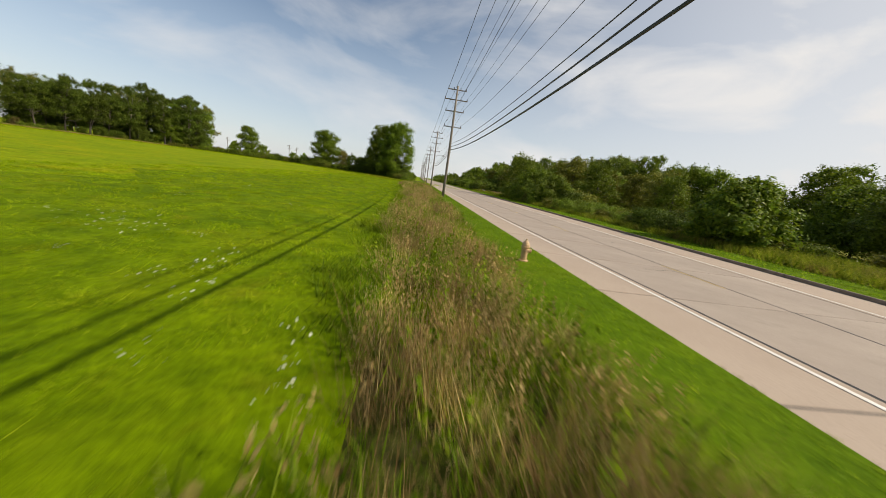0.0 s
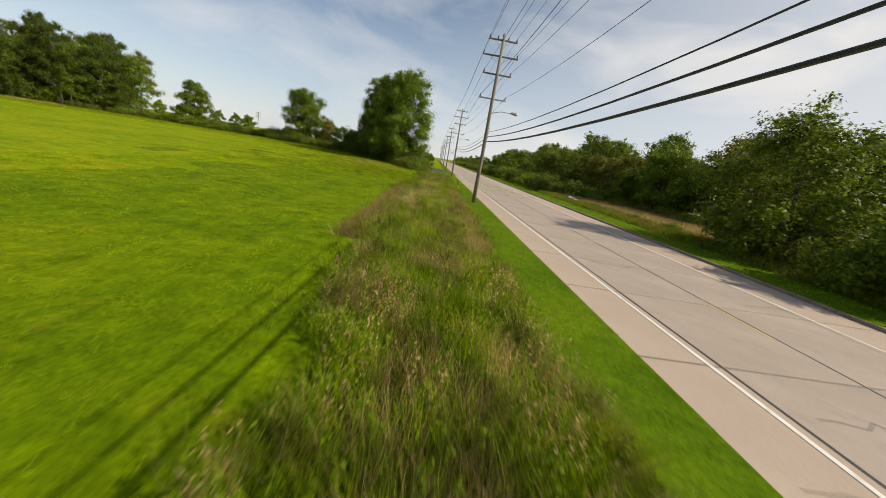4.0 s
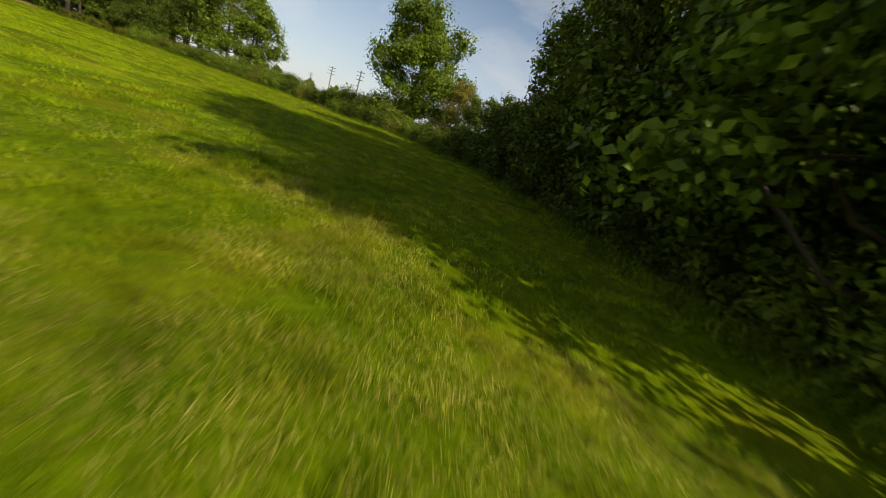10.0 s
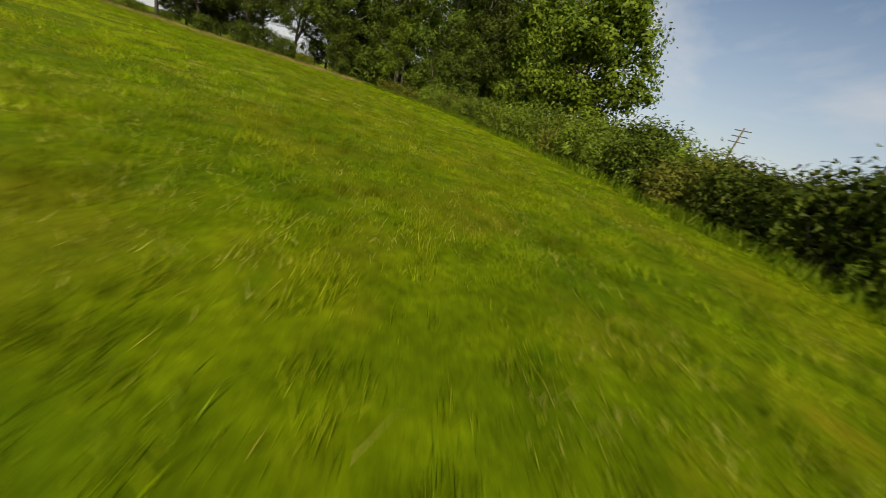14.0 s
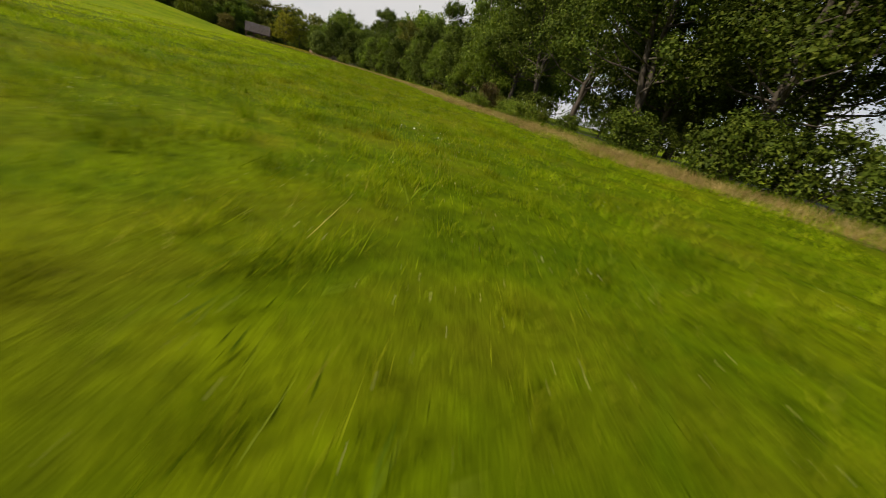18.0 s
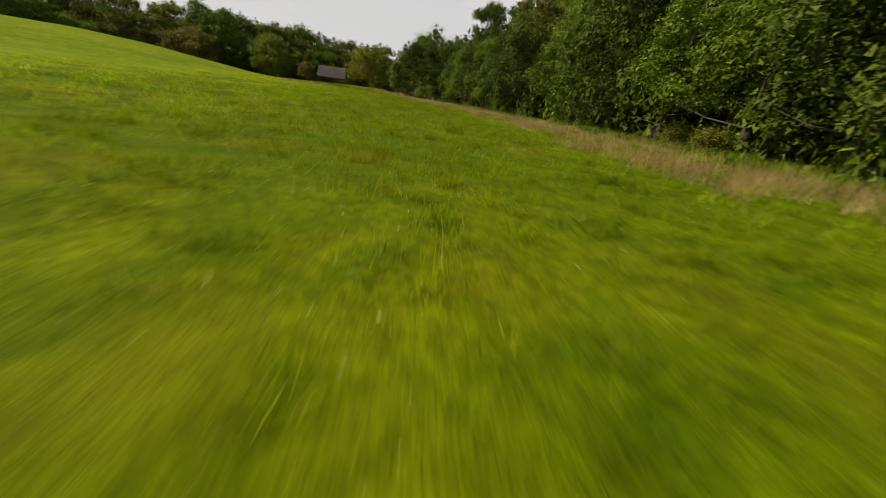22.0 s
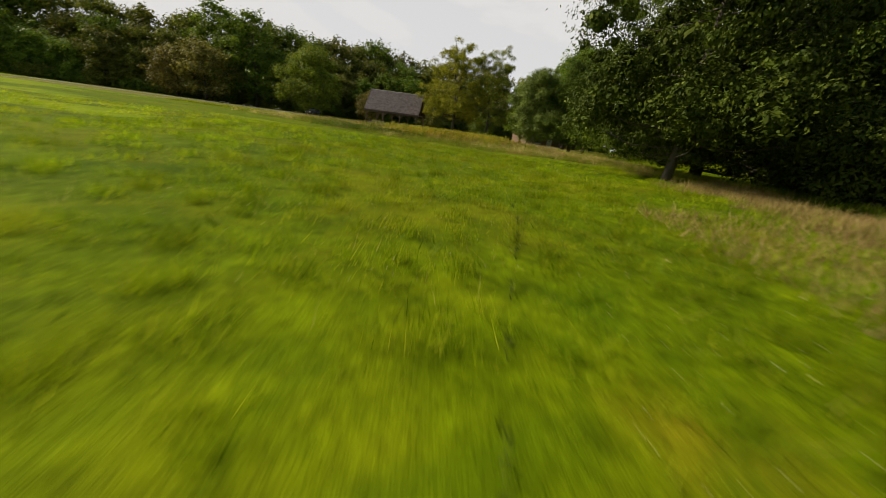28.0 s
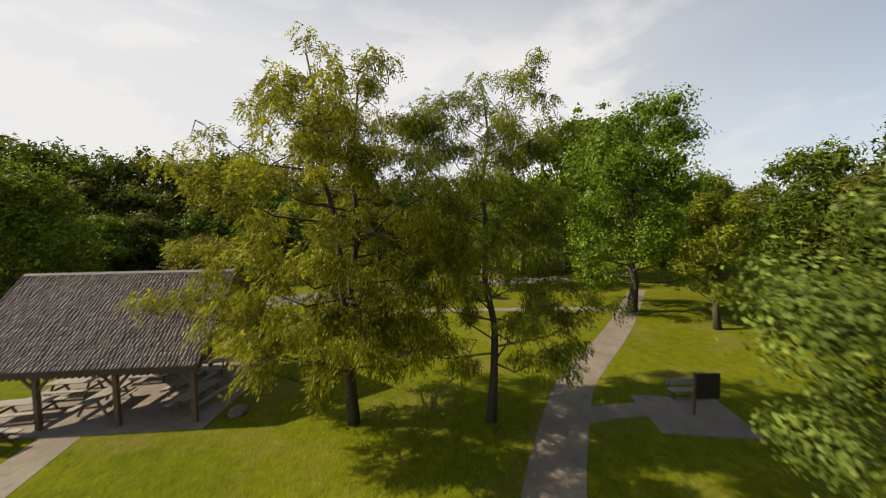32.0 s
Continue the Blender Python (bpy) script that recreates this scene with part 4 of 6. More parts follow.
# the north-west wood beyond the hedge
for k in range(30):
    x, y = -131 - 9.5 * (k % 10) + rnd.uniform(-2.5, 2.5), 190 + 9 * (k // 10) + rnd.uniform(-2.5, 2.5) + 0.15 * (k % 10) * 4
    plant(wood, rnd.randrange(4), x, y, rnd.uniform(1.3, 1.62), 1.18)
for k in range(5):
    plant(wood, rnd.randrange(4), -190 - rnd.uniform(0, 30), 20 + k * 12, rnd.uniform(1.1, 1.4))

far = [
    tree("far_tree", 31, 16, 6.6, 0.8, 9500, 0.29, M_LEAF, M_BARK, lobes=32, label="full green tree in the far wood", group="trees of the far wood", simple=True),
    tree("far_tree", 32, 18, 6.2, 1.2, 9500, 0.29, M_LEAF, M_BARK, lobes=32, label="tall dark green tree in the far wood", group="trees of the far wood", simple=True),
    tree("far_tree", 36, 15, 6.4, 0.6, 9000, 0.29, M_LEAF_OLIVE, M_BARK, lobes=32, label="full olive green tree in the far wood", group="trees of the far wood", simple=True),
    tree("far_tree", 33, 13, 6.4, 0.4, 9500, 0.285, M_LEAF_SHRUB, M_BARK, lobes=32, taper=0.7, label="rounded bright green tree in the far wood", group="trees of the far wood", simple=True),
]
far_dark = tree("far_tree", 37, 17, 6.4, 0.8, 9500, 0.28, M_LEAF_SHADED, M_BARK, lobes=32, label="broad dark green tree behind the lawn", group="trees of the far wood", simple=True)
put(far_dark, -203, -48, 1.0)
distant = tree("distant_tree", 34, 15, 6.0, 0.6, 900, 0.95, M_LEAF_SHRUB, M_BARK, lobes=12, label="full green tree in the distance", group="trees in the distance", simple=True)
put(distant, -300, 330)
for k, f in enumerate(far):
    put(f, -70 - 14 * k, -104 - 2 * k, k)
# the west wood: from the end of the hedge to the park
WEST = EDGE[9:]
for row, (deep, step, lo, hi) in enumerate([(4.2, 5.6, 0.68, 1.0), (10.5, 7.6, 1.0, 1.3), (19.0, 12.0, 1.15, 1.4)]):
    for x, y, dx, dy in along(WEST, step):
        px, py = x + dy * (deep + rnd.uniform(-1.3, 1.6)), y - dx * (deep + rnd.uniform(-1.3, 1.6))
        if row == 0 and (math.hypot(px + 164, py + 8) < 9 or rnd.random() < 0.14):
            continue
        size = rnd.uniform(lo, hi)
        if 114 < py < 164 and x < -120:
            continue
        if row == 2:
            again(rnd.choice(far), px, py, rnd.uniform(0, 6.3), size * 1.05)
        else:
            plant(wood, rnd.choice([0, 1, 2, 3] if row else [0, 2, 2, 0, 2]), px, py, size, rnd.uniform(0.9, 1.12))
for deep, step, lo, hi in [(4.0, 7.0, 0.75, 1.05), (11, 8.0, 1.1, 1.4), (19, 8.5, 1.5, 1.8)]:
    for x, y, dx, dy in along(SOUTH, step):
        again(rnd.choice([far[0], far[2], far[2], far[3]]), x - dy * (deep + rnd.uniform(-2, 2)), y + dx * (deep + rnd.uniform(-2, 2)), rnd.uniform(0, 6.3), rnd.uniform(lo, hi))
for x, y, s in [(-160, -83, 0.55), (-172, -88, 0.9), (-187, -97, 1.75), (-196, -76, 0.9), (-205, -60, 1.3), (-200, -38, 1.25), (-192, -24, 1.4), (-183, -12, 1.3), (-196, -31, 1.3),
                (-214, -46, 1.6), (-178, 4, 1.2), (-212, -24, 1.6), (-222, -70, 1.1), (-146, -96, 0.6)]:
    again(far_dark if y > -65 and x < -180 else rnd.choice(far), x, y, rnd.uniform(0, 6.3), s)
for x, y, s in [(-182, -42, 0.72), (-187, -47, 0.9), (-190, -38, 1.05), (-197, -45, 1.15), (-184, -31, 1.0)]:
    again(far_dark, x, y, rnd.uniform(0, 6.3), s)
russet = tree("far_tree", 38, 14, 7.0, 0.6, 9500, 0.29, M_LEAF_RUSSET, M_BARK, lobes=34, taper=0.6, label="broad russet-brown tree before the far wood", group="trees of the far wood", simple=True)
put(russet, -86, -86, 0.5, 1.15)
again(russet, -78, -87, 2.0, 1.0)
again(russet, -128, -96, 4.0, 0.7)
for x, y, s in [(-189, -91, 1.6), (-96, -93, 1.35), (-86, -96, 1.45)]:
    again(far[1], x, y, rnd.uniform(0, 6.3), s)
put(tree("maple_tree", 46, 23.0, 7.0, 3.0, 40000, 0.17, M_LEAF, M_BARK, lobes=40, taper=0.4, label="tall full maple standing beyond the path"), -178.0, -69.5, 1.0)
put(tree("maple_tree", 48, 18.5, 7.7, 0.6, 40000, 0.20, M_LEAF_BRIGHT, M_BARK, lobes=44, taper=0.6, label="broad rounded bright green tree before the far wood"), -113.4, -85.3, 2.0)
put(tree("maple_tree", 26, 14.0, 3.2, 2.4, 22000, 0.12, M_LEAF_LOCUST, M_BARK, lobes=24, taper=0.5, label="slim olive-yellow tree beside the path"), -180.2, -62.3)
for x, y, size in [(-159.5, 20, 0.95), (-161.5, 12.5, 0.9), (-163.5, 27, 1.05), (-167, 6, 1.0), (-166.5, 17, 1.1)]:
    plant(wood, 2, x, y, size)
# the far side of the park
for k in range(15):
    again(rnd.choice(far), -226 - rnd.uniform(0, 14), -128 + 9.5 * k, rnd.uniform(0, 6.3), rnd.uniform(1.0, 1.4))
for k in range(9):
    again(rnd.choice(far), -250 + rnd.uniform(0, 30), -130 + 15 * k, rnd.uniform(0, 6.3), rnd.uniform(1.3, 1.7))
# across the road
for deep, step, lo, hi in [(33, 8.0, 0.50, 0.72), (46, 8.5, 0.70, 0.92), (62, 13, 0.9, 1.1)]:
    y = -70.0
    while y < 300:
        grow = 0.70 if y < 62 else 0.95 if y < 95 else 1.22
        if not (deep < 40 and y < 50):
            kind, x, turn, size = rnd.choice(far), deep + rnd.uniform(-4, 4), rnd.uniform(0, 6.3), rnd.uniform(lo, hi) * grow
            if not (deep < 40 and (y < 62 or 84 < y < 112)):
                again(kind, x, y, turn, size)
        y += step * rnd.uniform(0.7, 1.5)
# a tall row behind the open weeds, and dark trees close to them
g = random.Random(404)
for x, y, size in [(60, 66, 0.86), (61, 73, 0.92), (60, 80, 0.95), (58, 87, 0.98), (59, 95, 1.0), (57, 103, 1.02), (55, 112, 1.02), (54, 121, 1.0)]:
    again(g.choice(far[:2]), x, y, g.uniform(0, 6.3), size)
for x, y, size in [(47, 45, 0.58), (52, 52, 0.56), (57, 58, 0.62), (50, 36, 0.52), (44, 29, 0.5), (62, 49, 0.6), (34, 116, 0.74), (32, 124, 0.70), (36, 130, 0.84), (33.5, 109, 0.6), (38, 121, 0.86), (36, 103, 0.62), (35, 95, 0.58), (30, 132, 0.66), (40, 111, 0.84)]:
    again(far_dark if y < 60 and x < 55 else g.choice(far), x, y, g.uniform(0, 6.3), size)
# beyond the hedge and along the road far off
for k in range(26):
    again(distant, -24 - k * 9 + rnd.uniform(-3, 3), 330 + rnd.uniform(-20, 30), rnd.uniform(0, 6), rnd.uniform(0.5, 0.8))
for k in range(24):
    y = 200 + k * 17
    again(distant, -14 - rnd.uniform(0, 8), y, rnd.uniform(0, 6), rnd.uniform(0.3, 0.55))
    again(distant, 20 + rnd.uniform(0, 9), y, rnd.uniform(0, 6), rnd.uniform(0.4, 0.7))

bushes = [
    shrub("shrub", 41, 3.0, 2.6, 4400, 0.115, M_LEAF_SHRUB, "leafy green shrub in the thicket", group="shrubs of the thicket"),
    shrub("shrub", 42, 2.5, 2.3, 4200, 0.115, M_LEAF_OLIVE, "olive green shrub with small leaves", group="shrubs of the thicket"),
    shrub("shrub", 43, 3.4, 2.4, 4600, 0.12, M_LEAF_SHADED, "dark green dense shrub, darkened further for shade", group="shrubs of the thicket"),
    shrub("shrub", 44, 2.2, 1.8, 3000, 0.115, M_LEAF_RED, "shrub with reddish autumn leaves", group="shrubs of the thicket"),
]
for k, b in enumerate(bushes):
    put(b, 28 + 2 * k, 58 + 7 * k, k)


def bush(i, x, y, s, tall=1.0):
    return again(bushes[i], x, y, rnd.uniform(0, 6.3), s, tall)


LOT = []


def brush(i, x, y, s, tall=1.0):
    """Undergrowth too far off or too dense to tell plant from plant: gathered, and joined at the end."""
    LOT.append((i, Matrix.Translation((x, y, ground_height(x, y))) @ Matrix.Rotation(rnd.uniform(0, 6.3), 4, "Z") @ Matrix.Diagonal((s, s, s * tall, 1))))


# the hedge from the roadside to the wood; its shaded stretch gets the darkened shrub
for deep, lo, hi in [(1.6, 0.72, 1.0), (4.0, 1.0, 1.35)]:
    for x, y, dx, dy in along(EDGE[:10], 2.8):
        tall = 1.25 if -40 < x < -12 else 1.15
        px, py = x + dy * (deep + rnd.uniform(-0.5, 0.5)), y - dx * (deep + rnd.uniform(-0.5, 0.5))
        if py > 131.5 and px < -9.2:
            bush(2 if -42 < px < -22 else rnd.choice([0, 1, 0, 0, 2]), px, py, rnd.uniform(lo, hi) * (1.0 if py > 140 else 0.85), tall)
for x, y, s in [(-16, 140, 0.9), (-18, 146, 1.0), (-20, 150, 1.2), (-27, 163, 1.5), (-30, 168, 1.6), (-34, 173, 1.5), (-24, 158, 1.5)]:
    bush(2, x + 3, y + 2, s, 1.2)
bush(3, -10.8, 134.5, 1.0)
bush(0, -11.6, 132.6, 0.8)
for x, y, s in [(-12.4, 136.2, 0.9), (-13.6, 138.6, 1.0), (-15.4, 141.4, 0.9)]:
    bush(1, x, y, s, 1.2)
bush(3, -84, 189.5, 0.9)
for x, y, size in [(-138.5, 166, 1.3), (-131, 177, 1.3), (-124, 184, 1.35)]:
    plant(wood, 1, x, y, size, 1.1)
# a thin screen of high-crowned trees with open land behind
screen = tree("cottonwood_tree", 47, 21, 6.2, 4.6, 30000, 0.15, M_LEAF_DARK, M_BARK, lobes=34, stems=2, lean=0.16, taper=0.35, trunk_r=0.40, open_crown=0.3, label="high-crowned cottonwood with leaning dark stems", group="trees of the thin wood")
put(screen, -150.0, 124.0, 2.2)
for x, y, size in [(-153, 135, 1.0), (-151, 145, 1.05), (-154, 140, 1.15), (-147, 163, 1.1), (-150, 168, 1.2)]:
    plant(wood, 2, x, y, size)
for x, y in [(-150, 134.5), (-149, 138), (-148.5, 143), (-148, 147), (-146, 161), (-147, 165)]:
    again(wood[2], x, y, rnd.uniform(0, 6.3), 0.42)
for x, y, turn, size in [(-146.0, 133.5, 0.4, 0.92), (-143.5, 141.5, 3.0, 0.98), (-141.5, 149.5, 4.4, 0.9), (-147.5, 151.0, 1.2, 1.0), (-141.0, 158.0, 5.4, 0.95), (-152.5, 116.5, 0.9, 0.95), (-149.5, 141.0, 2.0, 0.9)]:
    again(screen, x, y, turn, size)
# undergrowth of the west wood
for x, y, dx, dy in along(WEST, 3.0):
    if rnd.random() < (0.45 if not 118 < y < 160 else 0.3):
        d = 2.0 + rnd.uniform(-0.6, 1.6)
        bush(rnd.choice([0, 0, 1, 2, 2] if y > 100 else [2, 2, 1, 2, 2]), x + dy * (d + 0.8), y - dx * (d + 0.8), rnd.uniform(0.45, 0.9), rnd.uniform(0.9, 1.3))
for x, y, dx, dy in (p for p in along(WEST, 3.4) if not 114 < p[1] < 162):
    d = 6.5 + rnd.uniform(-1.5, 1.5)
    brush(rnd.choice([0, 2, 2]), x + dy * d, y - dx * d, rnd.uniform(1.2, 1.7), 1.3)
for x, y in [(-58, 190), (-65, 191), (-61, 188.5), (-69, 191)]:
    bush(0, x, y, 1.5, 1.3)
for x, y in [(-119, 181.5), (-123, 179), (-127, 176.5), (-115, 183.2)]:
    bush(1, x, y, 1.0, 0.9)
bush(0, -140.8, 124.4, 0.62, 1.0)
bush(3, -142.6, 123.8, 0.72, 2.2)
bush(2, -147.0, 127.0, 1.1, 1.0)
bush(0, -140.6, 133.0, 0.8, 1.0)
bush(0, -141.6, 129.5, 0.7, 0.9)
bush(2, -139.6, 144.0, 1.0, 1.0)
bush(2, -138.4, 150.5, 1.1, 1.2)
bush(2, -138.0, 157.5, 1.1, 1.1)
bush(2, -140.5, 153.5, 1.2, 1.2)
# thicket across the road: close to the kerb in places, set back behind brown weeds elsewhere
y = -30.0
while y < 215:
    for d in (16.6, 20.5, 25.5):
        near = 53 < y < 80
        if 84 < y < 124 or (d < 24 and y < 18):
            continue
        x, yy, size = d + rnd.uniform(-0.8, 1.2), y + rnd.uniform(-1.3, 1.3), rnd.uniform(0.8, 1.3)
        if y < 51:
            bush(rnd.choice([0, 0, 1]), x, yy, size * 0.70, rnd.uniform(0.85, 1.1))
        elif near or rnd.random() < 0.72:
            (brush if d > 24 else bush)(rnd.choice([0, 0, 1, 2]), x, yy, size * (1.25 if d > 20 else 1.0), rnd.uniform(1.15, 1.5) if near else rnd.uniform(0.9, 1.3))
    y += 3.6
for x, y, size in [(16.8, 22.6, 0.75), (17.4, 25.4, 0.88), (18.6, 28.4, 0.8), (20.5, 26.0, 0.9)]:
    bush(2, x, y, size, 0.95)
for x, y, size in [(17.2, 86.5, 0.45), (16.6, 90.0, 0.36), (17.6, 94.0, 0.42), (16.4, 98.5, 0.34), (17.0, 103.0, 0.36), (28.5, 99.0, 0.8), (29.5, 106.0, 0.9), (27.5, 116.0, 0.85), (25.0, 121.0, 0.8), (28.0, 91.0, 0.9), (29, 112, 0.7)]:
    bush(0 if y % 2 else 1, x, y, size, 0.95)
for k in range(30):
    brush(rnd.choice([0, 1, 2]), -13 + rnd.uniform(-3, 2), 215 + k * 9, rnd.uniform(0.8, 1.4))
    brush(rnd.choice([0, 1, 2]), 17 + rnd.uniform(-2, 3), 215 + k * 9, rnd.uniform(0.8, 1.6))
for x, y, dx, dy in along(SOUTH, 3.6):
    brush(rnd.choice([0, 0, 1, 2]), x - dy * rnd.uniform(0.3, 3), y + dx * rnd.uniform(0.3, 3), rnd.uniform(1.1, 1.9))
for k in range(40):
    brush(rnd.choice([0, 1, 2]), -222 - rnd.uniform(0, 8), -128 + 3.4 * k, rnd.uniform(1.0, 1.7))
# bushes under the trees behind the lawn oak
for x, y, s in [(-186, -41, 1.2), (-189, -44, 1.3), (-190, -40, 1.4), (-185, -33, 1.2), (-187, -36, 1.3), (-192, -47, 1.4), (-196, -42, 1.4), (-189, -30, 1.4)]:
    bush(2, x, y, s, 1.3)
bush(0, -157.6, 19.5, 1.0, 1.1)
bush(0, -158.6, 22.6, 1.2, 1.2)
# undergrowth behind the oak at the end of the wood
for x, y, s in [(-167, 1, 1.2), (-169, -3, 1.3), (-172, -7, 1.2), (-167, 6, 1.1), (-169, -1, 1.5), (-172, -10, 1.3), (-171, 4, 1.4), (-175, -5, 1.5)]:
    bush(2, x, y, s, 1.2)

for i, b in enumerate(bushes[:3]):
    leaves = [o for o in b.children if o.name.startswith("foliage")][0].data
    co = np.empty(len(leaves.vertices) * 3, np.float32)
    leaves.vertices.foreach_get("co", co)
    co = co.reshape(-1, 3, 3)[::2].reshape(-1, 3)
    mid = np.repeat(co.reshape(-1, 3, 3).mean(1), 3, 0)
    co = mid + (co - mid) * 1.75
    places = [np.array(m) for k, m in LOT if k == i]
    v = np.concatenate([co @ m[:3, :3].T + m[:3, 3] for m in places])
    tagged(new("undergrowth", raw_mesh("undergrowth", v, np.arange(len(v)).reshape(-1, 3), leaves.materials[0])), "dense green undergrowth of shrubs under the trees", "undergrowth", kind="stuff")

# ---- grasses ----


def blades(name, spots, height, width, mat, seed, lean=0.35, label="", category="grass", per=1, low=1.0):
    """Upright tapering blades at spots (n, 2): a stuff of thin triangles."""
    gen = np.random.default_rng(seed)
    spots = np.repeat(np.asarray(spots), per, 0) + gen.normal(0, 0.05 if per > 1 else 0.0, (len(spots) * per, 2))
    n = len(spots)
    z = np.array([ground_height(x, y) for x, y in spots]) + 0.01
    a = gen.uniform(0, 2 * np.pi, n)
    h = height * gen.uniform(0.5, 1.25, n) * np.interp(spots[:, 1], [84, 100], [1.0, low])
    w = width * gen.uniform(0.6, 1.3, n)
    side = np.stack([np.cos(a), np.sin(a), np.zeros(n)], 1) * w[:, None] / 2
    base = np.stack([spots[:, 0], spots[:, 1], z], 1)
    tip = base + np.stack([gen.normal(0, lean, n) * h, gen.normal(0, lean, n) * h, h], 1)
    v = np.stack([base - side, base + side, tip], 1).reshape(-1, 3)
    ob = new(name, raw_mesh(name, v, np.arange(3 * n).reshape(n, 3), mat))
    return tagged(ob, label, category, kind="stuff")


def in_band(line, width, count, gen, inner=0.0):
    """Random spots within width metres of a line."""
    pts = np.array(line, float)
    seg = np.diff(pts, axis=0)
    length = np.hypot(*seg.T)
    which = gen.choice(len(seg), count, p=length / length.sum())
    k = gen.random(count)[:, None]
    way = seg[which] / length[which][:, None]
    return pts[which] + seg[which] * k + np.stack([way[:, 1], -way[:, 0]], 1) * (gen.uniform(inner, width, count) * gen.choice([-1.0, 1.0], count))[:, None]


def inside(poly, spots):
    x, y = spots[:, 0], spots[:, 1]
    hit = np.zeros(len(spots), bool)
    for (x0, y0), (x1, y1) in zip(poly, poly[1:] + poly[:1]):
        c = ((y0 > y) != (y1 > y)) & (x < (x1 - x0) * (y - y0) / (y1 - y0 + 1e-12) + x0)
        hit ^= c
    return hit


def in_poly(poly, count, gen):
    p = np.array(poly)
    lo, hi = p.min(0), p.max(0)
    out = np.zeros((0, 2))
    while len(out) < count:
        s = gen.uniform(lo, hi, (count * 2, 2))
        out = np.concatenate([out, s[inside(poly, s)]])
    return out[:count]


def clumped(spots, each, spread, gen):
    """Each spot becomes a tuft."""
    return np.repeat(spots, each, 0) + gen.normal(0, spread, (len(spots) * each, 2))


def patchy(spots, scale, lo, hi, seed, stretch=0.5):
    """Keeps the spots that lie in patches of a soft pattern."""
    v = np.array([noise.noise(Vector((x * scale, y * scale * stretch, seed))) for x, y in spots])
    return spots[(v > lo) & (v < hi)]


gen = np.random.default_rng(5)
west = [(-24.0 + 1.6 * math.sin(y * 0.21) + 1.3 * math.sin(y * 0.57 + 1.0) + 0.6 * math.sin(y * 1.3), y) for y in np.arange(96.0, -30.0, -1.5)]
sheet("meadow_sward", [(-7.2, -30), (-7.3, 22), (-8.1, 45), (-9.8, 80), (-10.2, 100), (-15, 99), (-20, 97.5)] + west + [(-25, -30)], M_SWARD_GREEN, 0.035, "dense green sward beside the unmown strip", "meadow", 2.6)
blades("meadow_grass", clumped(in_band(LOOP, 4.2, 30000, gen), 10, 0.12, gen), 0.07, 0.008, M_BLADE, 50, 0.7, "low fine grass between the tufts")
blades("meadow_grass", clumped(patchy(in_band(LOOP, 4.2, 42000, gen), 2.1, 0.06, 1, 21.0, 1.0), 26, 0.07, gen), 0.16, 0.009, M_BLADE, 51, 0.5, "fine green meadow grass in tufts")
blades("meadow_grass", clumped(patchy(in_band(LOOP, 11.0, 60000, gen, 3.5), 1.4, 0.04, 1, 3.0, 1.0), 16, 0.10, gen), 0.16, 0.015, M_BLADE, 52, 0.6, "longer green meadow grass in tufts")
blades("meadow_grass", clumped(patchy(in_band(LOOP, 24.0, 40000, gen, 9.0), 0.8, 0.02, 1, 5.0, 1.0), 10, 0.20, gen), 0.14, 0.028, M_BLADE_LIT, 56, 0.9, "coarse green tufts of the wide meadow")
blades("dry_grass", clumped(patchy(in_poly([(-13, 120), (-24, 124), (-31, 148), (-22, 146), (-16, 134)], 15000, gen), 0.5, -0.12, 1, 17.0, 1.0), 12, 0.12, gen), 0.10, 0.007, M_BLADE_PALE, 57, 0.7, "short dry golden grass in the meadow")
blades("dry_grass", clumped(patchy(in_band(LOOP, 5.0, 4000, gen), 0.35, 0.22, 1, 19.0, 1.0), 10, 0.10, gen), 0.10, 0.007, M_BLADE_PALE, 58, 0.7, "patches of short dry grass in the meadow")
blades("dry_grass", clumped(patchy(in_band(LOOP[1:9], 8.0, 15000, gen), 0.45, -0.05, 1, 71.0, 1.0), 10, 0.12, gen), 0.085, 0.008, M_BLADE_PALE, 49, 0.8, "short yellowed grass among the green")
blades("weeds", clumped(patchy(in_band(LOOP, 7.0, 12000, gen), 0.8, 0.12, 1, 27.0, 0.7), 14, 0.12, gen), 0.12, 0.016, M_WEED, 59, 0.9, "clumps of darker clover-like weeds in the meadow", "weed")
blades("meadow_stalks", patchy(in_band(LOOP, 5.0, 16000, gen), 0.5, -0.1, 1, 44.0, 1.0), 0.22, 0.007, M_BLADE_PALE, 53, 0.6, "pale seed stalks in the meadow")
START = [(-26, -12), (-8, -12), (-8, 30), (-10, 60), (-11, 100), (-30, 100), (-30, 30)]
blades("meadow_grass", clumped(patchy(in_poly(START, 36000, gen), 1.3, 0.0, 1, 8.0, 1.0), 14, 0.13, gen), 0.12, 0.013, M_BLADE, 55, 0.95, "green grass beside the unmown strip")

# the unmown strip beside the road: brown grass, seed heads and leafy weeds, each in its own clumps


def strip_outline(more):
    """The strip's outline, wavering on both sides."""
    y = np.arange(-14, 129, 0.8)
    wave = 0.30 * np.sin(y * 0.9) + 0.22 * np.sin(y * 2.3 + 1.0) + 0.25 * np.sin(y * 0.31 + 2.0)
    west = np.interp(y, [-14, 22, 45, 80, 128], [-7.7, -7.8, -8.6, -10.2, -9.9]) - more + wave
    east = np.interp(y, [-14, 128], [-4.5, -4.1]) + 0.4 * more + 0.5 * wave[::-1]
    return list(zip(west, y)) + list(zip(east, y))[::-1]


STRIP, WIDE = strip_outline(0.0), strip_outline(0.9)


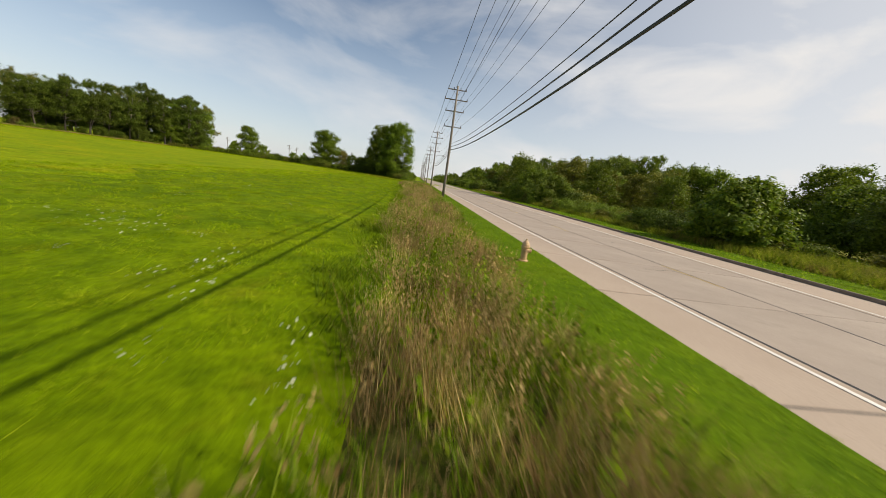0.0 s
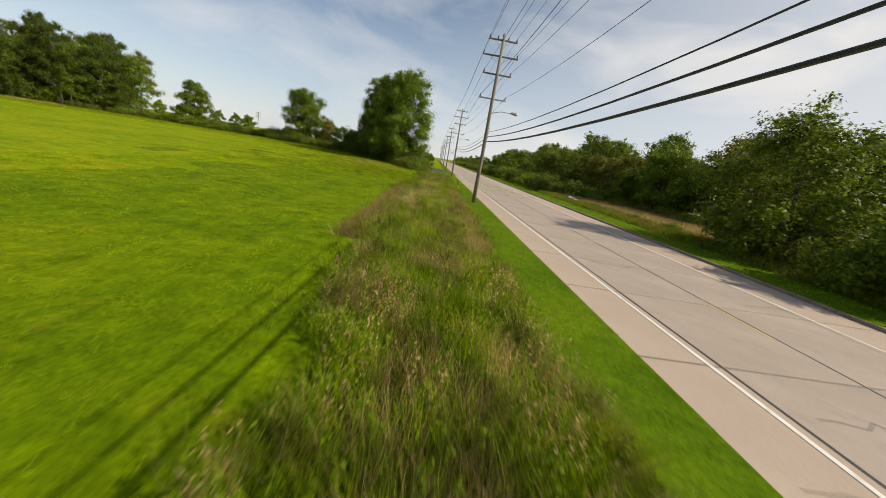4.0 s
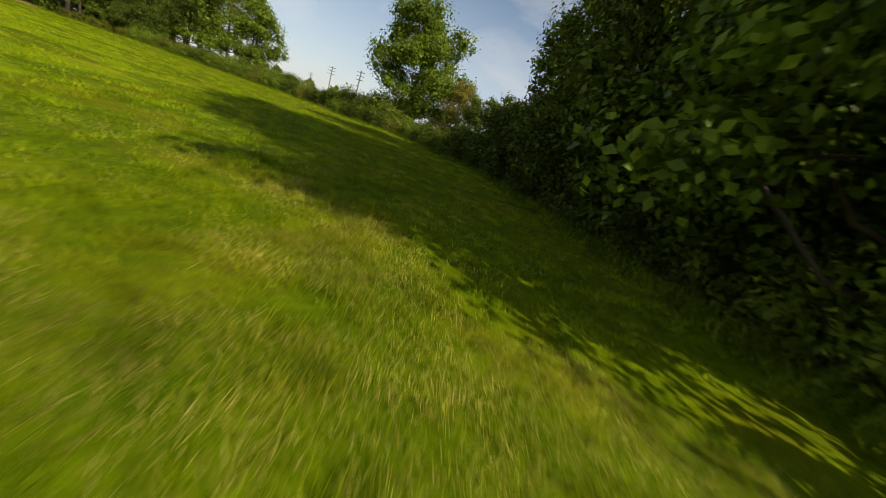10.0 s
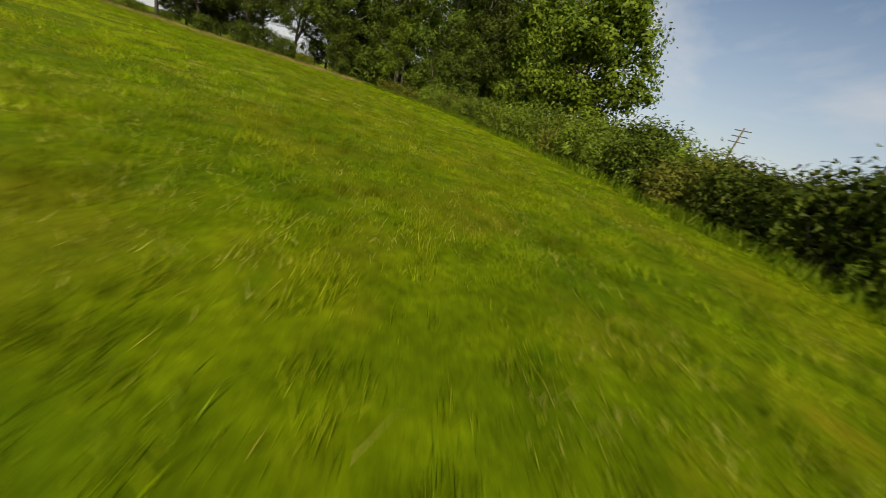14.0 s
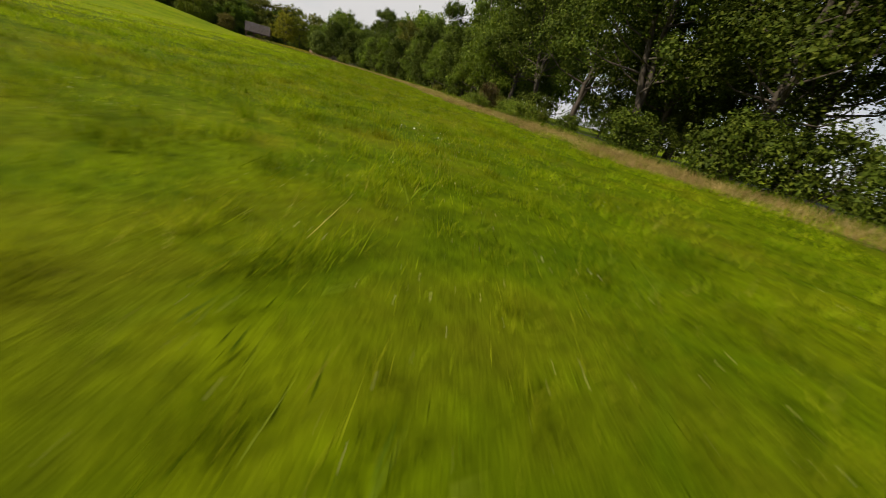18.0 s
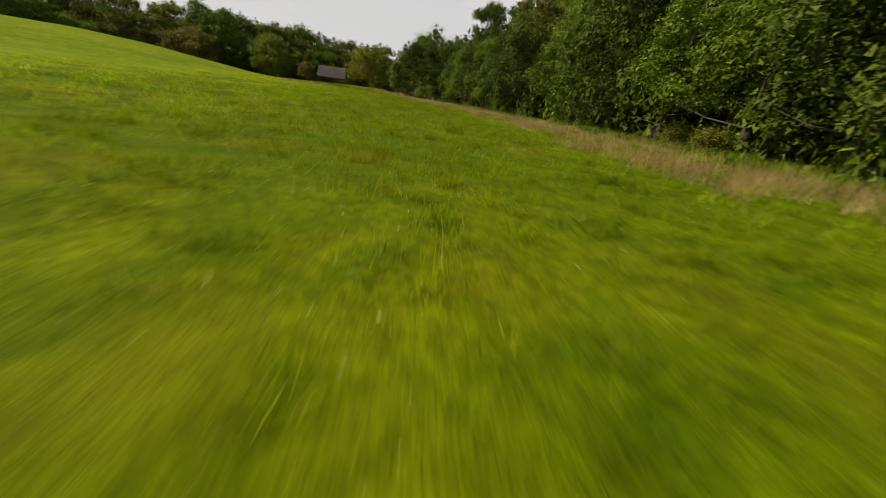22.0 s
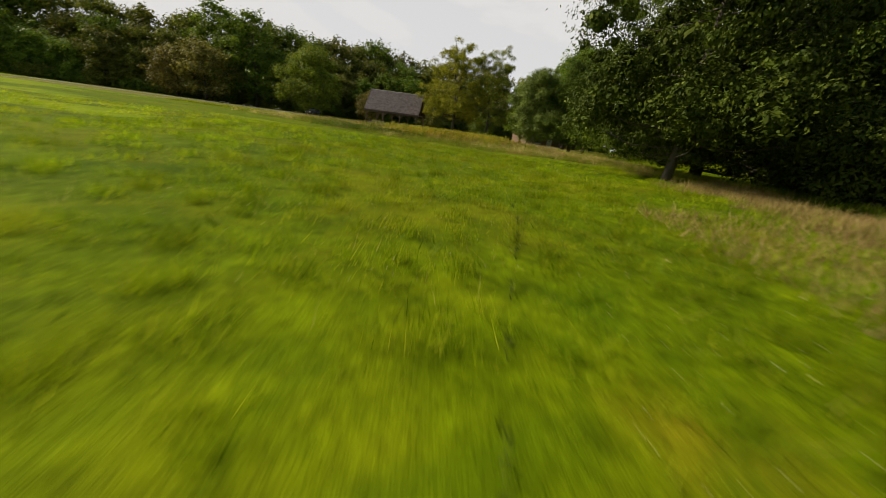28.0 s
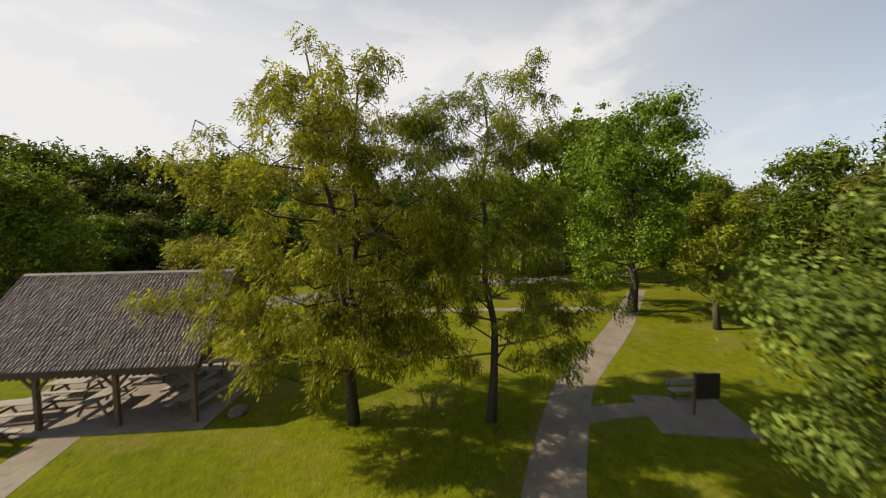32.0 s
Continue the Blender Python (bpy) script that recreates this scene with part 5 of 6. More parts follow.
def stand(name, area, tufts, each, spread, height, width, mat, seed, lean, scale, lo, hi, field, label, category="grass"):
    """Tufts of one plant, in the clumps that a soft pattern leaves to it."""
    spots = patchy(in_poly(area, tufts, gen), scale, lo, hi, field, 0.6)
    if area is STRIP and mat in (M_DRY, M_DRY_RED):
        spots = spots[gen.random(len(spots)) < np.interp(spots[:, 1], [42, 58], [1.0, 0.62])]
    return blades(name, clumped(spots, each, spread, gen), height, width, mat, seed, lean, label, category, low=0.5 if area in (STRIP, WIDE) else 1.0)


stand("dry_grass", STRIP, 15000, 14, 0.12, 0.60, 0.011, M_DRY, 61, 0.40, 1.2, 0.12, 1, 1.0, "tall straw-brown grass of the roadside strip")
stand("rusty_grass", STRIP, 18000, 14, 0.12, 0.66, 0.010, M_DRY_RED, 62, 0.36, 0.9, 0.08, 1, 2.0, "reddish-brown seed heads of tall grass")
stand("weeds", STRIP, 17000, 9, 0.13, 0.42, 0.022, M_WEED, 63, 0.6, 1.1, -1, 0.25, 1.0, "green weeds among the dry grass", "weed")
stand("weeds", WIDE, 12000, 7, 0.10, 0.30, 0.026, M_WEED, 68, 0.7, 0.8, -0.1, 1, 6.0, "green weeds at the edge of the strip", "weed")
stand("weeds", STRIP, 6000, 12, 0.16, 0.46, 0.014, M_BLADE, 69, 0.40, 0.9, 0.1, 1, 9.0, "fresh green grass tufts in the strip")
LUSH = [q for q in STRIP if 52 < q[1] < 100]
stand("weeds", LUSH, 6000, 14, 0.15, 0.50, 0.018, M_BLADE, 60, 0.45, 0.9, -0.05, 1, 13.0, "lush green grass in the strip")
stand("weeds", LUSH, 5000, 10, 0.15, 0.42, 0.030, M_WEED, 70, 0.6, 0.9, 0.0, 1, 15.0, "broad-leaved green weeds in the strip", "weed")
for k, (edge, wide, n, m) in enumerate([([(-8.7, 75.5), (-8.75, 79.0), (-8.6, 83.0)], 0.26, 520, M_DRY), ([(-10.0, 66.0), (-10.0, 78.0), (-9.9, 88.0)], 0.6, 560, M_DRY_RED), ([(-5.0, 66.0), (-4.9, 79.0), (-4.9, 90.0)], 0.5, 700, M_DRY_RED), ([(-7.6, 82.0), (-7.4, 90.0), (-7.4, 98.0)], 1.1, 700, M_DRY)]):
    blades("dry_grass" if m is M_DRY else "rusty_grass", clumped(in_band(edge, wide, n, gen), 14, 0.14, gen), 0.58, 0.012, m, 180 + k, 0.7 if k == 0 else 0.45, "straw-coloured grass lodged at the edge of the strip")
blades("verge_grass", in_poly([(-4.5, -20), (-2.03, -20), (-2.03, 130), (-4.2, 130)], 42000, gen), 0.06, 0.02, M_WEED, 64, 0.5, "short mown verge grass")
blades("verge_grass", in_poly([(10.62, -20), (14.9, -20), (14.9, 160), (10.62, 160)], 26000, gen), 0.10, 0.05, M_WEED, 65, 0.5, "short grass behind the kerb")
blades("dry_grass", in_poly([(15.6, 50), (29, 50), (29, 200), (15.6, 200)], 16000, gen), 0.70, 0.05, M_DRY_RED, 66, 0.3, "tall brown grass in front of the thicket")
blades("rusty_grass", in_poly([(18.6, 84), (29, 84), (29, 124), (18.0, 124)], 30000, gen), 0.72, 0.035, M_DRY_RED, 47, 0.35, "brown grass in the open behind the roadside weeds")
blades("weeds", in_poly([(14.4, -30), (30, -30), (30, 200), (14.4, 200)], 60000, gen), 0.60, 0.07, M_WEED, 67, 0.4, "green weeds in front of the thicket", "weed")
blades("weeds", clumped(in_poly([(14.6, -20), (26.0, -20), (24.0, 14), (19.0, 18), (19.0, 128), (14.6, 128)], 8600, gen), 7, 0.20, gen), 0.62, 0.05, M_HERB, 46, 0.6, "rank olive weeds behind the kerb", "weed")

# the dry fringe along the wood
FRINGE = offset_line(EDGE[10:], -2.2)
blades("dry_grass", clumped(patchy(in_band(FRINGE, 3.4, 6000, gen), 0.35, 0.0, 1, 11.0, 1.0), 10, 0.16, gen), 0.36, 0.014, M_DRY, 71, 0.45, "straw-coloured grass along the wood")
blades("rusty_grass", clumped(patchy(in_band(FRINGE, 5.0, 20000, gen), 0.24, -0.06, 1, 12.0, 1.0), 10, 0.20, gen), 0.34, 0.013, M_DRY_RED, 74, 0.45, "rusty brown grass along the wood")
blades("weeds", in_band(FRINGE, 3.4, 24000, gen), 0.24, 0.024, M_WEED, 75, 0.6, "green weeds in the dry fringe", "weed")
blades("weeds", in_band(offset_line(EDGE, 0.3), 1.3, 36000, gen), 0.45, 0.07, M_WEED, 72, 0.45, "weeds at the foot of hedge and wood", "weed")
blades("dry_grass", in_poly([(-149.5, 40), (-156, 40), (-157, 8), (-152, 8), (-150, 20)], 16000, gen), 0.27, 0.014, M_DRY_RED, 73, 0.6, "straw-coloured grass beside the dead bush")

# the wild patch in front of the park
PATCH = [(-124, -28), (-134, -21), (-142, -13), (-152, -10), (-160, -10), (-168, -6), (-168, -28), (-156, -35.5), (-146, -38), (-130, -38)]
GOLD = [(-144.0, -18.5), (-146.9, -15.6), (-148.8, -15.2), (-152.8, -15.4), (-155.3, -18.1), (-155.3, -27.5), (-151, -29.6), (-147, -30), (-142.6, -28.6), (-142.2, -21.9)]
stand("weeds", PATCH, 12000, 8, 0.16, 0.30, 0.018, M_HERB, 83, 0.7, 0.5, -0.35, 1, 4.0, "green weeds of the wild patch", "weed")
stand("weeds", PATCH, 8000, 9, 0.16, 0.38, 0.014, M_HERB, 85, 0.5, 0.6, -0.1, 1, 7.0, "fresh green tufts of the wild patch", "weed")
stand("dry_grass", PATCH, 7000, 9, 0.16, 0.48, 0.016, M_DRY, 81, 0.40, 0.45, 0.14, 1, 4.0, "scattered straw-coloured grass of the wild patch")
# stands of dry grass: the brown band before the lawn, pale straw in its middle, a strip by the oak
for k, (area, n, m, lo) in enumerate([
        ([(-134, -39.6), (-139, -36.6), (-144.6, -34.4), (-148.6, -34.6), (-149, -37.4), (-142, -38.6)], 1500, M_DRY_RED, 0.02),
        ([(-142, -36.8), (-148.4, -33.6), (-149.4, -36.8), (-145, -38.0)], 500, M_DRY, 0.14),
        ([(-149, -36.8), (-149.4, -33.0), (-153, -31.0), (-154.4, -32.8), (-155.4, -35.2)], 1300, M_DRY, 0.0),
        ([(-151.2, -33.6), (-152.2, -30.4), (-154.6, -30.6), (-154.4, -33.0)], 420, M_DRY_RED, -0.05),
        ([(-159.0, -31.6), (-157.8, -29.4), (-162.0, -27.6), (-163.2, -30.0)], 420, M_DRY, -0.2),
        ([(-156.6, -34.2), (-156.8, -32.2), (-160.2, -31.4), (-160.6, -33.2)], 260, M_DRY_RED, 0.0),
        ([(-141, -33.6), (-147, -33.0), (-149, -30.0), (-143, -30.0)], 420, M_DRY_RED, 0.1),
        ([(-155, -15.6), (-161, -9.6), (-162, -18), (-158, -22)], 420, M_DRY_RED, 0.1)]):
    tufts = patchy(in_poly(area, int(n * 1.15), gen), 0.8, lo + 0.02, 1, 14.0 + k, 1.0)
    for i, (some, high) in enumerate(((tufts[::3], 0.74), (tufts[1::3], 0.46))):
        blades("dry_grass" if m is M_DRY else "rusty_grass", clumped(some, 13, 0.30, gen), high, 0.014, m, 120 + 20 * i + k, 0.36, "clump of tall dry grass in the wild patch")
    blades("weeds", clumped(tufts[2::3], 9, 0.16, gen), 0.40, 0.016, M_HERB, 160 + k, 0.5, "green weeds among the dry clumps", "weed")
blades("weeds", clumped(patchy(in_band([(-172, -31), (-156, -35.7), (-146, -38.1), (-128, -38.7), (-112, -36)], 1.7, 7000, gen), 0.7, -0.1, 1, 41.0, 1.0), 8, 0.16, gen), 0.24, 0.020, M_BLADE, 86, 0.6, "ragged grass where lawn and wild patch meet", "weed")
blades("meadow_grass", clumped(patchy(in_poly([(-157, -26), (-157.5, -33.5), (-164, -35.2), (-172, -38.5), (-184, -44), (-192, -34), (-182, -22), (-168, -17)], 11000, gen), 0.7, -0.15, 1, 29.0, 1.0), 10, 0.16, gen), 0.24, 0.018, M_BLADE, 45, 0.5, "lush green grass west of the wild patch")
blades("lawn_grass", in_poly([(-130, -38), (-146, -37.5), (-156, -35), (-168, -31), (-172, -58), (-128, -58)], 90000, gen), 0.06, 0.03, M_BLADE, 84, 0.6, "short lawn grass")


def flower_stalks(name, spots, mat, seed, label, h=0.85, category="flower", leaf=0.034, per=14, long=3.0):
    """Leafy stalks with narrow leaves all the way up, smaller and denser at the top."""
    g = np.random.default_rng(seed)
    n = len(spots)
    z = np.array([ground_height(x, y) for x, y in spots])
    hh = h * g.uniform(0.6, 1.2, n) * np.where((spots[:, 0] > -12) & (spots[:, 1] > 92), 0.55, 1.0)
    c = np.repeat(np.stack([spots[:, 0], spots[:, 1], z + hh], 1), per, 0)
    k = np.tile((np.arange(per) / per) ** 1.4, n)
    c[:, 2] -= k * np.repeat(hh, per) * 0.75
    c[:, :2] += g.normal(0, 0.045, (per * n, 2)) * (0.4 + k)[:, None]
    d = g.normal(0, 1, (per * n, 3))
    return tagged(new(name, leaf_mesh(name, c, d, leaf, mat, g, 0.3, long)), label, category, kind="stuff")


bloom = np.concatenate([np.array(m) + gen.normal(0, (1.3, 0.6), (n, 2)) for m, n in (((-147.4, -17.2), 80), ((-149.2, -17.0), 80), ((-151.6, -19.0), 120), ((-152.6, -17.6), 80), ((-145.2, -18.4), 60), ((-150.4, -21.5), 70), ((-154.0, -21.0), 55), ((-148.0, -20.0), 75))])
flower_stalks("goldenrod", bloom, M_GOLDENROD, 91, "yellow goldenrod in bloom in the wild patch", h=0.85, leaf=0.050)
flower_stalks("goldenrod", patchy(in_poly(GOLD, 520, gen), 0.9, 0.0, 1, 5.3, 1.0), M_GOLDENROD, 90, "scattered yellow goldenrod in the wild patch", h=0.75, leaf=0.042)
flower_stalks("tall_weed", patchy(in_poly([(-132, -25), (-141, -16.5), (-148, -13), (-156, -14), (-160, -20), (-159, -30), (-152, -34), (-140, -35), (-132, -34)], 3600, gen), 0.45, -0.05, 1, 81.0, 1.0), M_HERB, 44, "leafy weeds scattered over the wild patch", h=0.6, category="weed", leaf=0.042, long=2.4)
flower_stalks("rusty_stalks", patchy(in_poly([(-132, -25), (-141, -16.5), (-148, -13), (-156, -14), (-160, -20), (-159, -30), (-152, -34), (-140, -35), (-132, -34)], 2600, gen), 0.6, 0.05, 1, 83.0, 1.0), M_DRY_RED, 43, "brown dry stalks scattered over the wild patch", h=0.65, category="weed", leaf=0.034, long=2.4)
flower_stalks("tall_weed", patchy(in_poly(GOLD, 2600, gen), 0.5, -0.25, 1, 85.0, 1.0), M_LEAF_HONEY, 92, "leafy pale green stalks among the goldenrod", category="weed", leaf=0.045)
flower_stalks("tall_weed", patchy(in_poly([(-137.5, -36.5), (-143.6, -35.4), (-147, -32.2), (-147, -29.5), (-139.5, -31)], 230, gen), 0.8, 0.0, 1, 31.0, 1.0), M_LEAF_PALE, 93, "leafy stalks with pale glinting leaves in the wild patch", h=0.95, category="weed", leaf=0.075, per=16, long=2.2)
flower_stalks("tall_weed", patchy(in_poly([(-145.5, -35.8), (-149.6, -34.6), (-149.4, -31), (-145.5, -31)], 60, gen), 0.8, -0.1, 1, 33.0, 1.0), M_LEAF_PALE, 88, "leafy stalks with pale leaves among dry grass", h=0.95, category="weed", leaf=0.07, per=16, long=2.2)
flower_stalks("tall_weed", in_poly([(-153, -32), (-157.4, -30.5), (-156.4, -27.5), (-152.5, -28.5)], 60, gen), M_LEAF_GOLD, 89, "leafy yellow-green stalks in bud", h=1.0, category="weed", leaf=0.06, per=18, long=2.2)
flower_stalks("goldenrod", in_poly([(-153.4, -31.4), (-157, -30.0), (-156.4, -28.2), (-153, -29)], 9, gen), M_GOLDENROD, 87, "few yellow goldenrod stalks among green weeds", h=1.15, leaf=0.06, per=12, long=2.2)
flower_stalks("tall_weed", np.concatenate([np.array(m) + gen.normal(0, 1.0, (150, 2)) for m in ((-140, -18.5), (-142.2, -17.2), (-143.6, -15.6), (-138.6, -16.4), (-141, -15.2))]), M_LEAF_SHRUB, 94, "low dark bramble in the meadow", h=0.45, category="weed", leaf=0.045, per=12)
flower_stalks("tall_weed", patchy(in_poly(STRIP, 7000, gen), 0.9, -1, 0.15, 1.0), M_WEED, 95, "leafy stalks in the roadside strip", h=0.62, category="weed", leaf=0.038, long=2.4)
flower_stalks("seed_heads", patchy(in_poly([q for q in STRIP if q[1] < 64], 6500, gen), 0.7, -0.02, 1, 51.0), M_DRY_RED, 96, "brown seed heads over the roadside strip", h=0.72, category="grass", leaf=0.026, per=12, long=2.2)


def white_flowers(name, middles, spread, each, seed):
    g = np.random.default_rng(seed)
    c = np.concatenate([np.array([x, y]) + g.normal(0, spread, (each, 2)) for x, y in middles])
    p = np.stack([c[:, 0], c[:, 1], np.array([ground_height(x, y) for x, y in c]) + g.uniform(0.10, 0.24, len(c))], 1)
    return tagged(new(name, leaf_mesh(name, p, np.tile((0, 0, 1.0), (len(p), 1)), 0.036, M_WHITE_FLOWER, g, 0, 1.0)), "small white wild flowers in the meadow", "flower", kind="stuff")


# pale seed heads scattered over the western meadow
gs = np.random.default_rng(77)
c = patchy(in_band(LOOP[7:], 6.0, 46000, gs), 0.45, -0.05, 1, 61.0, 1.0)
p = np.stack([c[:, 0], c[:, 1], np.array([ground_height(x, y) for x, y in c]) + gs.uniform(0.06, 0.17, len(c))], 1)
tagged(new("seed_heads", leaf_mesh("seed_heads", p, np.tile((0, 0, 0.6), (len(p), 1)), 0.010, M_STRAW, gs, 0, 1.6)), "tiny pale seed heads over the meadow grass", "grass", kind="stuff")
# small heaps of blossoms, a few plants each
white_flowers("white_flowers", [(-14.2, 0.8), (-13.5, 0.5), (-13.9, 0.2), (-14.8, 1.6)], 0.4, 16, 95)
white_flowers("white_flowers", [(-10.8, -2.7), (-10.1, -3.4), (-10.6, -1.7), (-10.3, -1.8), (-10.0, -2.6), (-11.8, 0.2), (-10.6, -0.8), (-9.4, -4.8), (-12.2, 7.4), (-13.0, -1.7), (-16.0, 1.3), (-16.1, 6.5)], 0.16, 9, 96)
white_flowers("white_flowers", [(-7.9, -5.3), (-8.0, -4.8), (-8.2, -4.0), (-14, 113), (-16.5, 113), (-15, 110), (-14.8, 128), (-14.6, 126.1), (-17, 14), (-20, 22), (-26, 26)], 0.14, 8, 98)
white_flowers("white_flowers", [(-47.8, 166.8), (-47.4, 167.5), (-43.6, 168.5), (-42.1, 168), (-41.4, 167.5), (-43.3, 171.4), (-42.1, 169.7), (-45.1, 173.3), (-39.5, 170.3), (-40.3, 169.6), (-45.6, 171.5), (-48.2, 175.2), (-56.6, 177.2), (-53.8, 183.8), (-52.8, 179.5), (-61.2, 174.4)], 0.28, 10, 99)
white_flowers("white_flowers", [(-113.6, 157.4), (-113.5, 160.5), (-113.8, 160.7), (-119, 152), (-63, 183), (-66, 182), (-58, 180)], 0.4, 10, 97)

# a narrow rut where the grass is trodden short and dark
line = smooth_line([(-149.1, 9.0), (-148.9, 10.6), (-148.4, 12.6), (-148.2, 13.4), (-148.0, 14.3), (-147.2, 18.0)], 0.35)
blades("rut_grass", patchy(in_band(line, 0.016, 620, gen), 1.6, -0.1, 1, 23.0, 1.0), 0.05, 0.014, M_LEAF_DARK, 48, 0.9, "trodden dark grass in a narrow rut", "rut")

# ---- poles and wires ----
POLE_X, POLE_Y = -3.1, [-57, -10.5, 40.2, 85.7, 132.6, 180, 227, 274, 321, 368, 415]
ARMS = [(14.0, 1.25), (12.75, 1.55), (11.3, 1.25), (9.3, 1.2)]


def utility_pole(lamp):
    root = thing("utility_pole", label="weathered wooden utility pole with four crossarms" + (" and a street lamp" if lamp else ""), category="utility pole", group="poles along the road")
    bm = bmesh.new()
    tube(bm, [(0, 0, -0.3), (0.02, 0, 5), (-0.01, 0.01, 10), (0, 0, 14.45)], [0.19, 0.165, 0.145, 0.115], 12)
    part("shaft", bm, M_POLE, root, smooth=True)
    for k, (z, half) in enumerate(ARMS):
        bm = bmesh.new()
        box(bm, -half, half, 0.13, 0.25, z - 0.06, z + 0.06, 0.012)
        arm = part("crossarm", bm, M_STEEL if k == 3 else M_ARM, root)
        if k < 3:
            for s in (-1, 1):
                bm = bmesh.new()
                beam(bm, (s * half * 0.55, 0.26, z - 0.05), (0, 0.20, z - 0.62), 0.03, 0.03)
                part("brace", bm, M_STEEL, arm)
        for x in (-half + 0.08, half - 0.08) if k else (-half + 0.08, -0.45, 0.45, half - 0.08):
            bm = bmesh.new()
            tube(bm, [(x, 0.19, z + 0.06), (x, 0.19, z + 0.12), (x, 0.19, z + 0.16), (x, 0.19, z + 0.22), (x, 0.19, z + 0.26), (x, 0.19, z + 0.30)], [0.02, 0.06, 0.04, 0.065, 0.04, 0.05], 8)
            part("insulator", bm, M_INSULATOR, arm)
    bm = bmesh.new()
    for z in (6.0, 6.4, 6.8):
        box(bm, 0.14, 0.24, -0.06, 0.06, z - 0.05, z + 0.05, 0.01)
    part("cable_clamp", bm, M_STEEL, root)
    if lamp:
        bm = bmesh.new()
        tube(bm, [(0.12, 0, 8.1), (0.9, 0, 8.35), (1.9, 0, 8.35)], [0.035, 0.03, 0.03], 8)
        arm = part("lamp_arm", bm, M_STEEL, root)
        bm = bmesh.new()
        tube(bm, [(1.8, 0, 8.36), (2.0, 0, 8.38), (2.35, 0, 8.34), (2.5, 0, 8.28)], [0.06, 0.12, 0.14, 0.05], 8)
        part("lamp_head", bm, M_STEEL, arm, "grey street lamp head")
    return root


plain, lit = utility_pole(False), utility_pole(True)
plain.location, lit.location = (POLE_X, 40.2, 0), (POLE_X, 132.6, 0)
for k, y in enumerate(POLE_Y):
    if y not in (40.2, 132.6):
        c = copy_thing(lit if k % 3 == 0 else plain, pose(POLE_X, y, 0, rnd.uniform(-0.5, 0.5), rnd.uniform(-0.6, 0.6), 0))


def wire(name, x, z, sag, r, label, low=()):
    bm = bmesh.new()
    pts = []
    for y0, y1 in zip(POLE_Y, POLE_Y[1:]):
        for i in range(12):
            k = i / 12
            drop = dict(low)
            pts.append((POLE_X + x, y0 + (y1 - y0) * k + 0.15, z + drop.get(y0, 0) * (1 - k) + drop.get(y1, 0) * k - sag * 4 * k * (1 - k)))
    tube(bm, pts, r, 6)
    return tagged(part(name, bm, M_WIRE), label, "power line", "wires between the poles")


for k, (z, half) in enumerate(ARMS):
    for x in (-half + 0.08, half - 0.08) if k else (-half + 0.08, 0.45, half - 0.08):
        wire("overhead_wire", x, z + 0.28, 0.55 + 0.1 * k, 0.012, "thin dark overhead wire sagging between poles")
for z, r in ((6.82, 0.018), (6.4, 0.030), (5.98, 0.042)):
    wire("overhead_cable", 0.24, z, 0.75, r, "thick black cable strung low between poles", ((-10.5, -0.05), (40.2, 0.4), (85.7, -0.28)))
coil = bmesh.new()
for k in range(3):
    ring = [(POLE_X + 0.24, 87.4 + 0.26 * math.cos(a) + 0.04 * k, 5.62 + 0.16 * math.sin(a)) for a in (2 * math.pi * i / 18 for i in range(19))]
    tube(coil, ring, 0.022, 5, False)
tagged(part("cable_coil", coil, M_WIRE), "black spare cable coiled under the cables", "cable")

# a second line of poles beyond the hedge
far_pole = thing("distant_pole", label="distant bare wooden power pole beyond the hedge", category="utility pole", group="distant poles")
bm = bmesh.new()
tube(bm, [(0, 0, 0), (0, 0, 9.6)], [0.16, 0.12], 8)
part("shaft", bm, M_POLE, far_pole)
for z in (9.2, 8.4, 7.6):
    bm = bmesh.new()
    box(bm, -1.1, 1.1, -0.06, 0.06, z - 0.06, z + 0.06)
    part("crossarm", bm, M_ARM, far_pole)
far_pole.location = (-83.5, 208.5, 0)
for x, y in ((-52, 232), (-120, 236), (-60, 300), (-110, 300), (-160, 290), (-200, 300), (-30, 320)):
    copy_thing(far_pole, pose(x, y, 0, 0, 0, 20)).scale = (1.2, 1.2, 1.2)

# ---- roadside things ----
hyd = thing("fire_hydrant", pose(-3.24, 2.4, 0.0), "faded tan-yellow fire hydrant standing in the verge", "fire hydrant")
bm = bmesh.new()
tube(bm, [(0, 0, -0.05), (0, 0, 0.05), (0, 0, 0.06), (0, 0, 0.44), (0, 0, 0.46), (0, 0, 0.50)], [0.16, 0.16, 0.105, 0.10, 0.14, 0.14], 14)
part("barrel", bm, M_HYDRANT, hyd)
bm = bmesh.new()
tube(bm, [(0, 0, 0.50), (0, 0, 0.56), (0, 0, 0.63), (0, 0, 0.67), (0, 0, 0.70), (0, 0, 0.74)], [0.125, 0.12, 0.09, 0.05, 0.03, 0.03], 14)
part("bonnet", bm, M_HYDRANT, hyd)
for a, r in ((0, 0.075), (90, 0.055), (-90, 0.055)):
    bm = bmesh.new()
    d = Vector((math.cos(radians(a)), math.sin(radians(a)), 0))
    tube(bm, [d * 0.08 + Vector((0, 0, 0.36)), d * 0.16 + Vector((0, 0, 0.36)), d * 0.165 + Vector((0, 0, 0.36)), d * 0.20 + Vector((0, 0, 0.36))], [r * 0.8, r * 0.8, r, r], 10)
    part("nozzle", bm, M_HYDRANT, hyd)


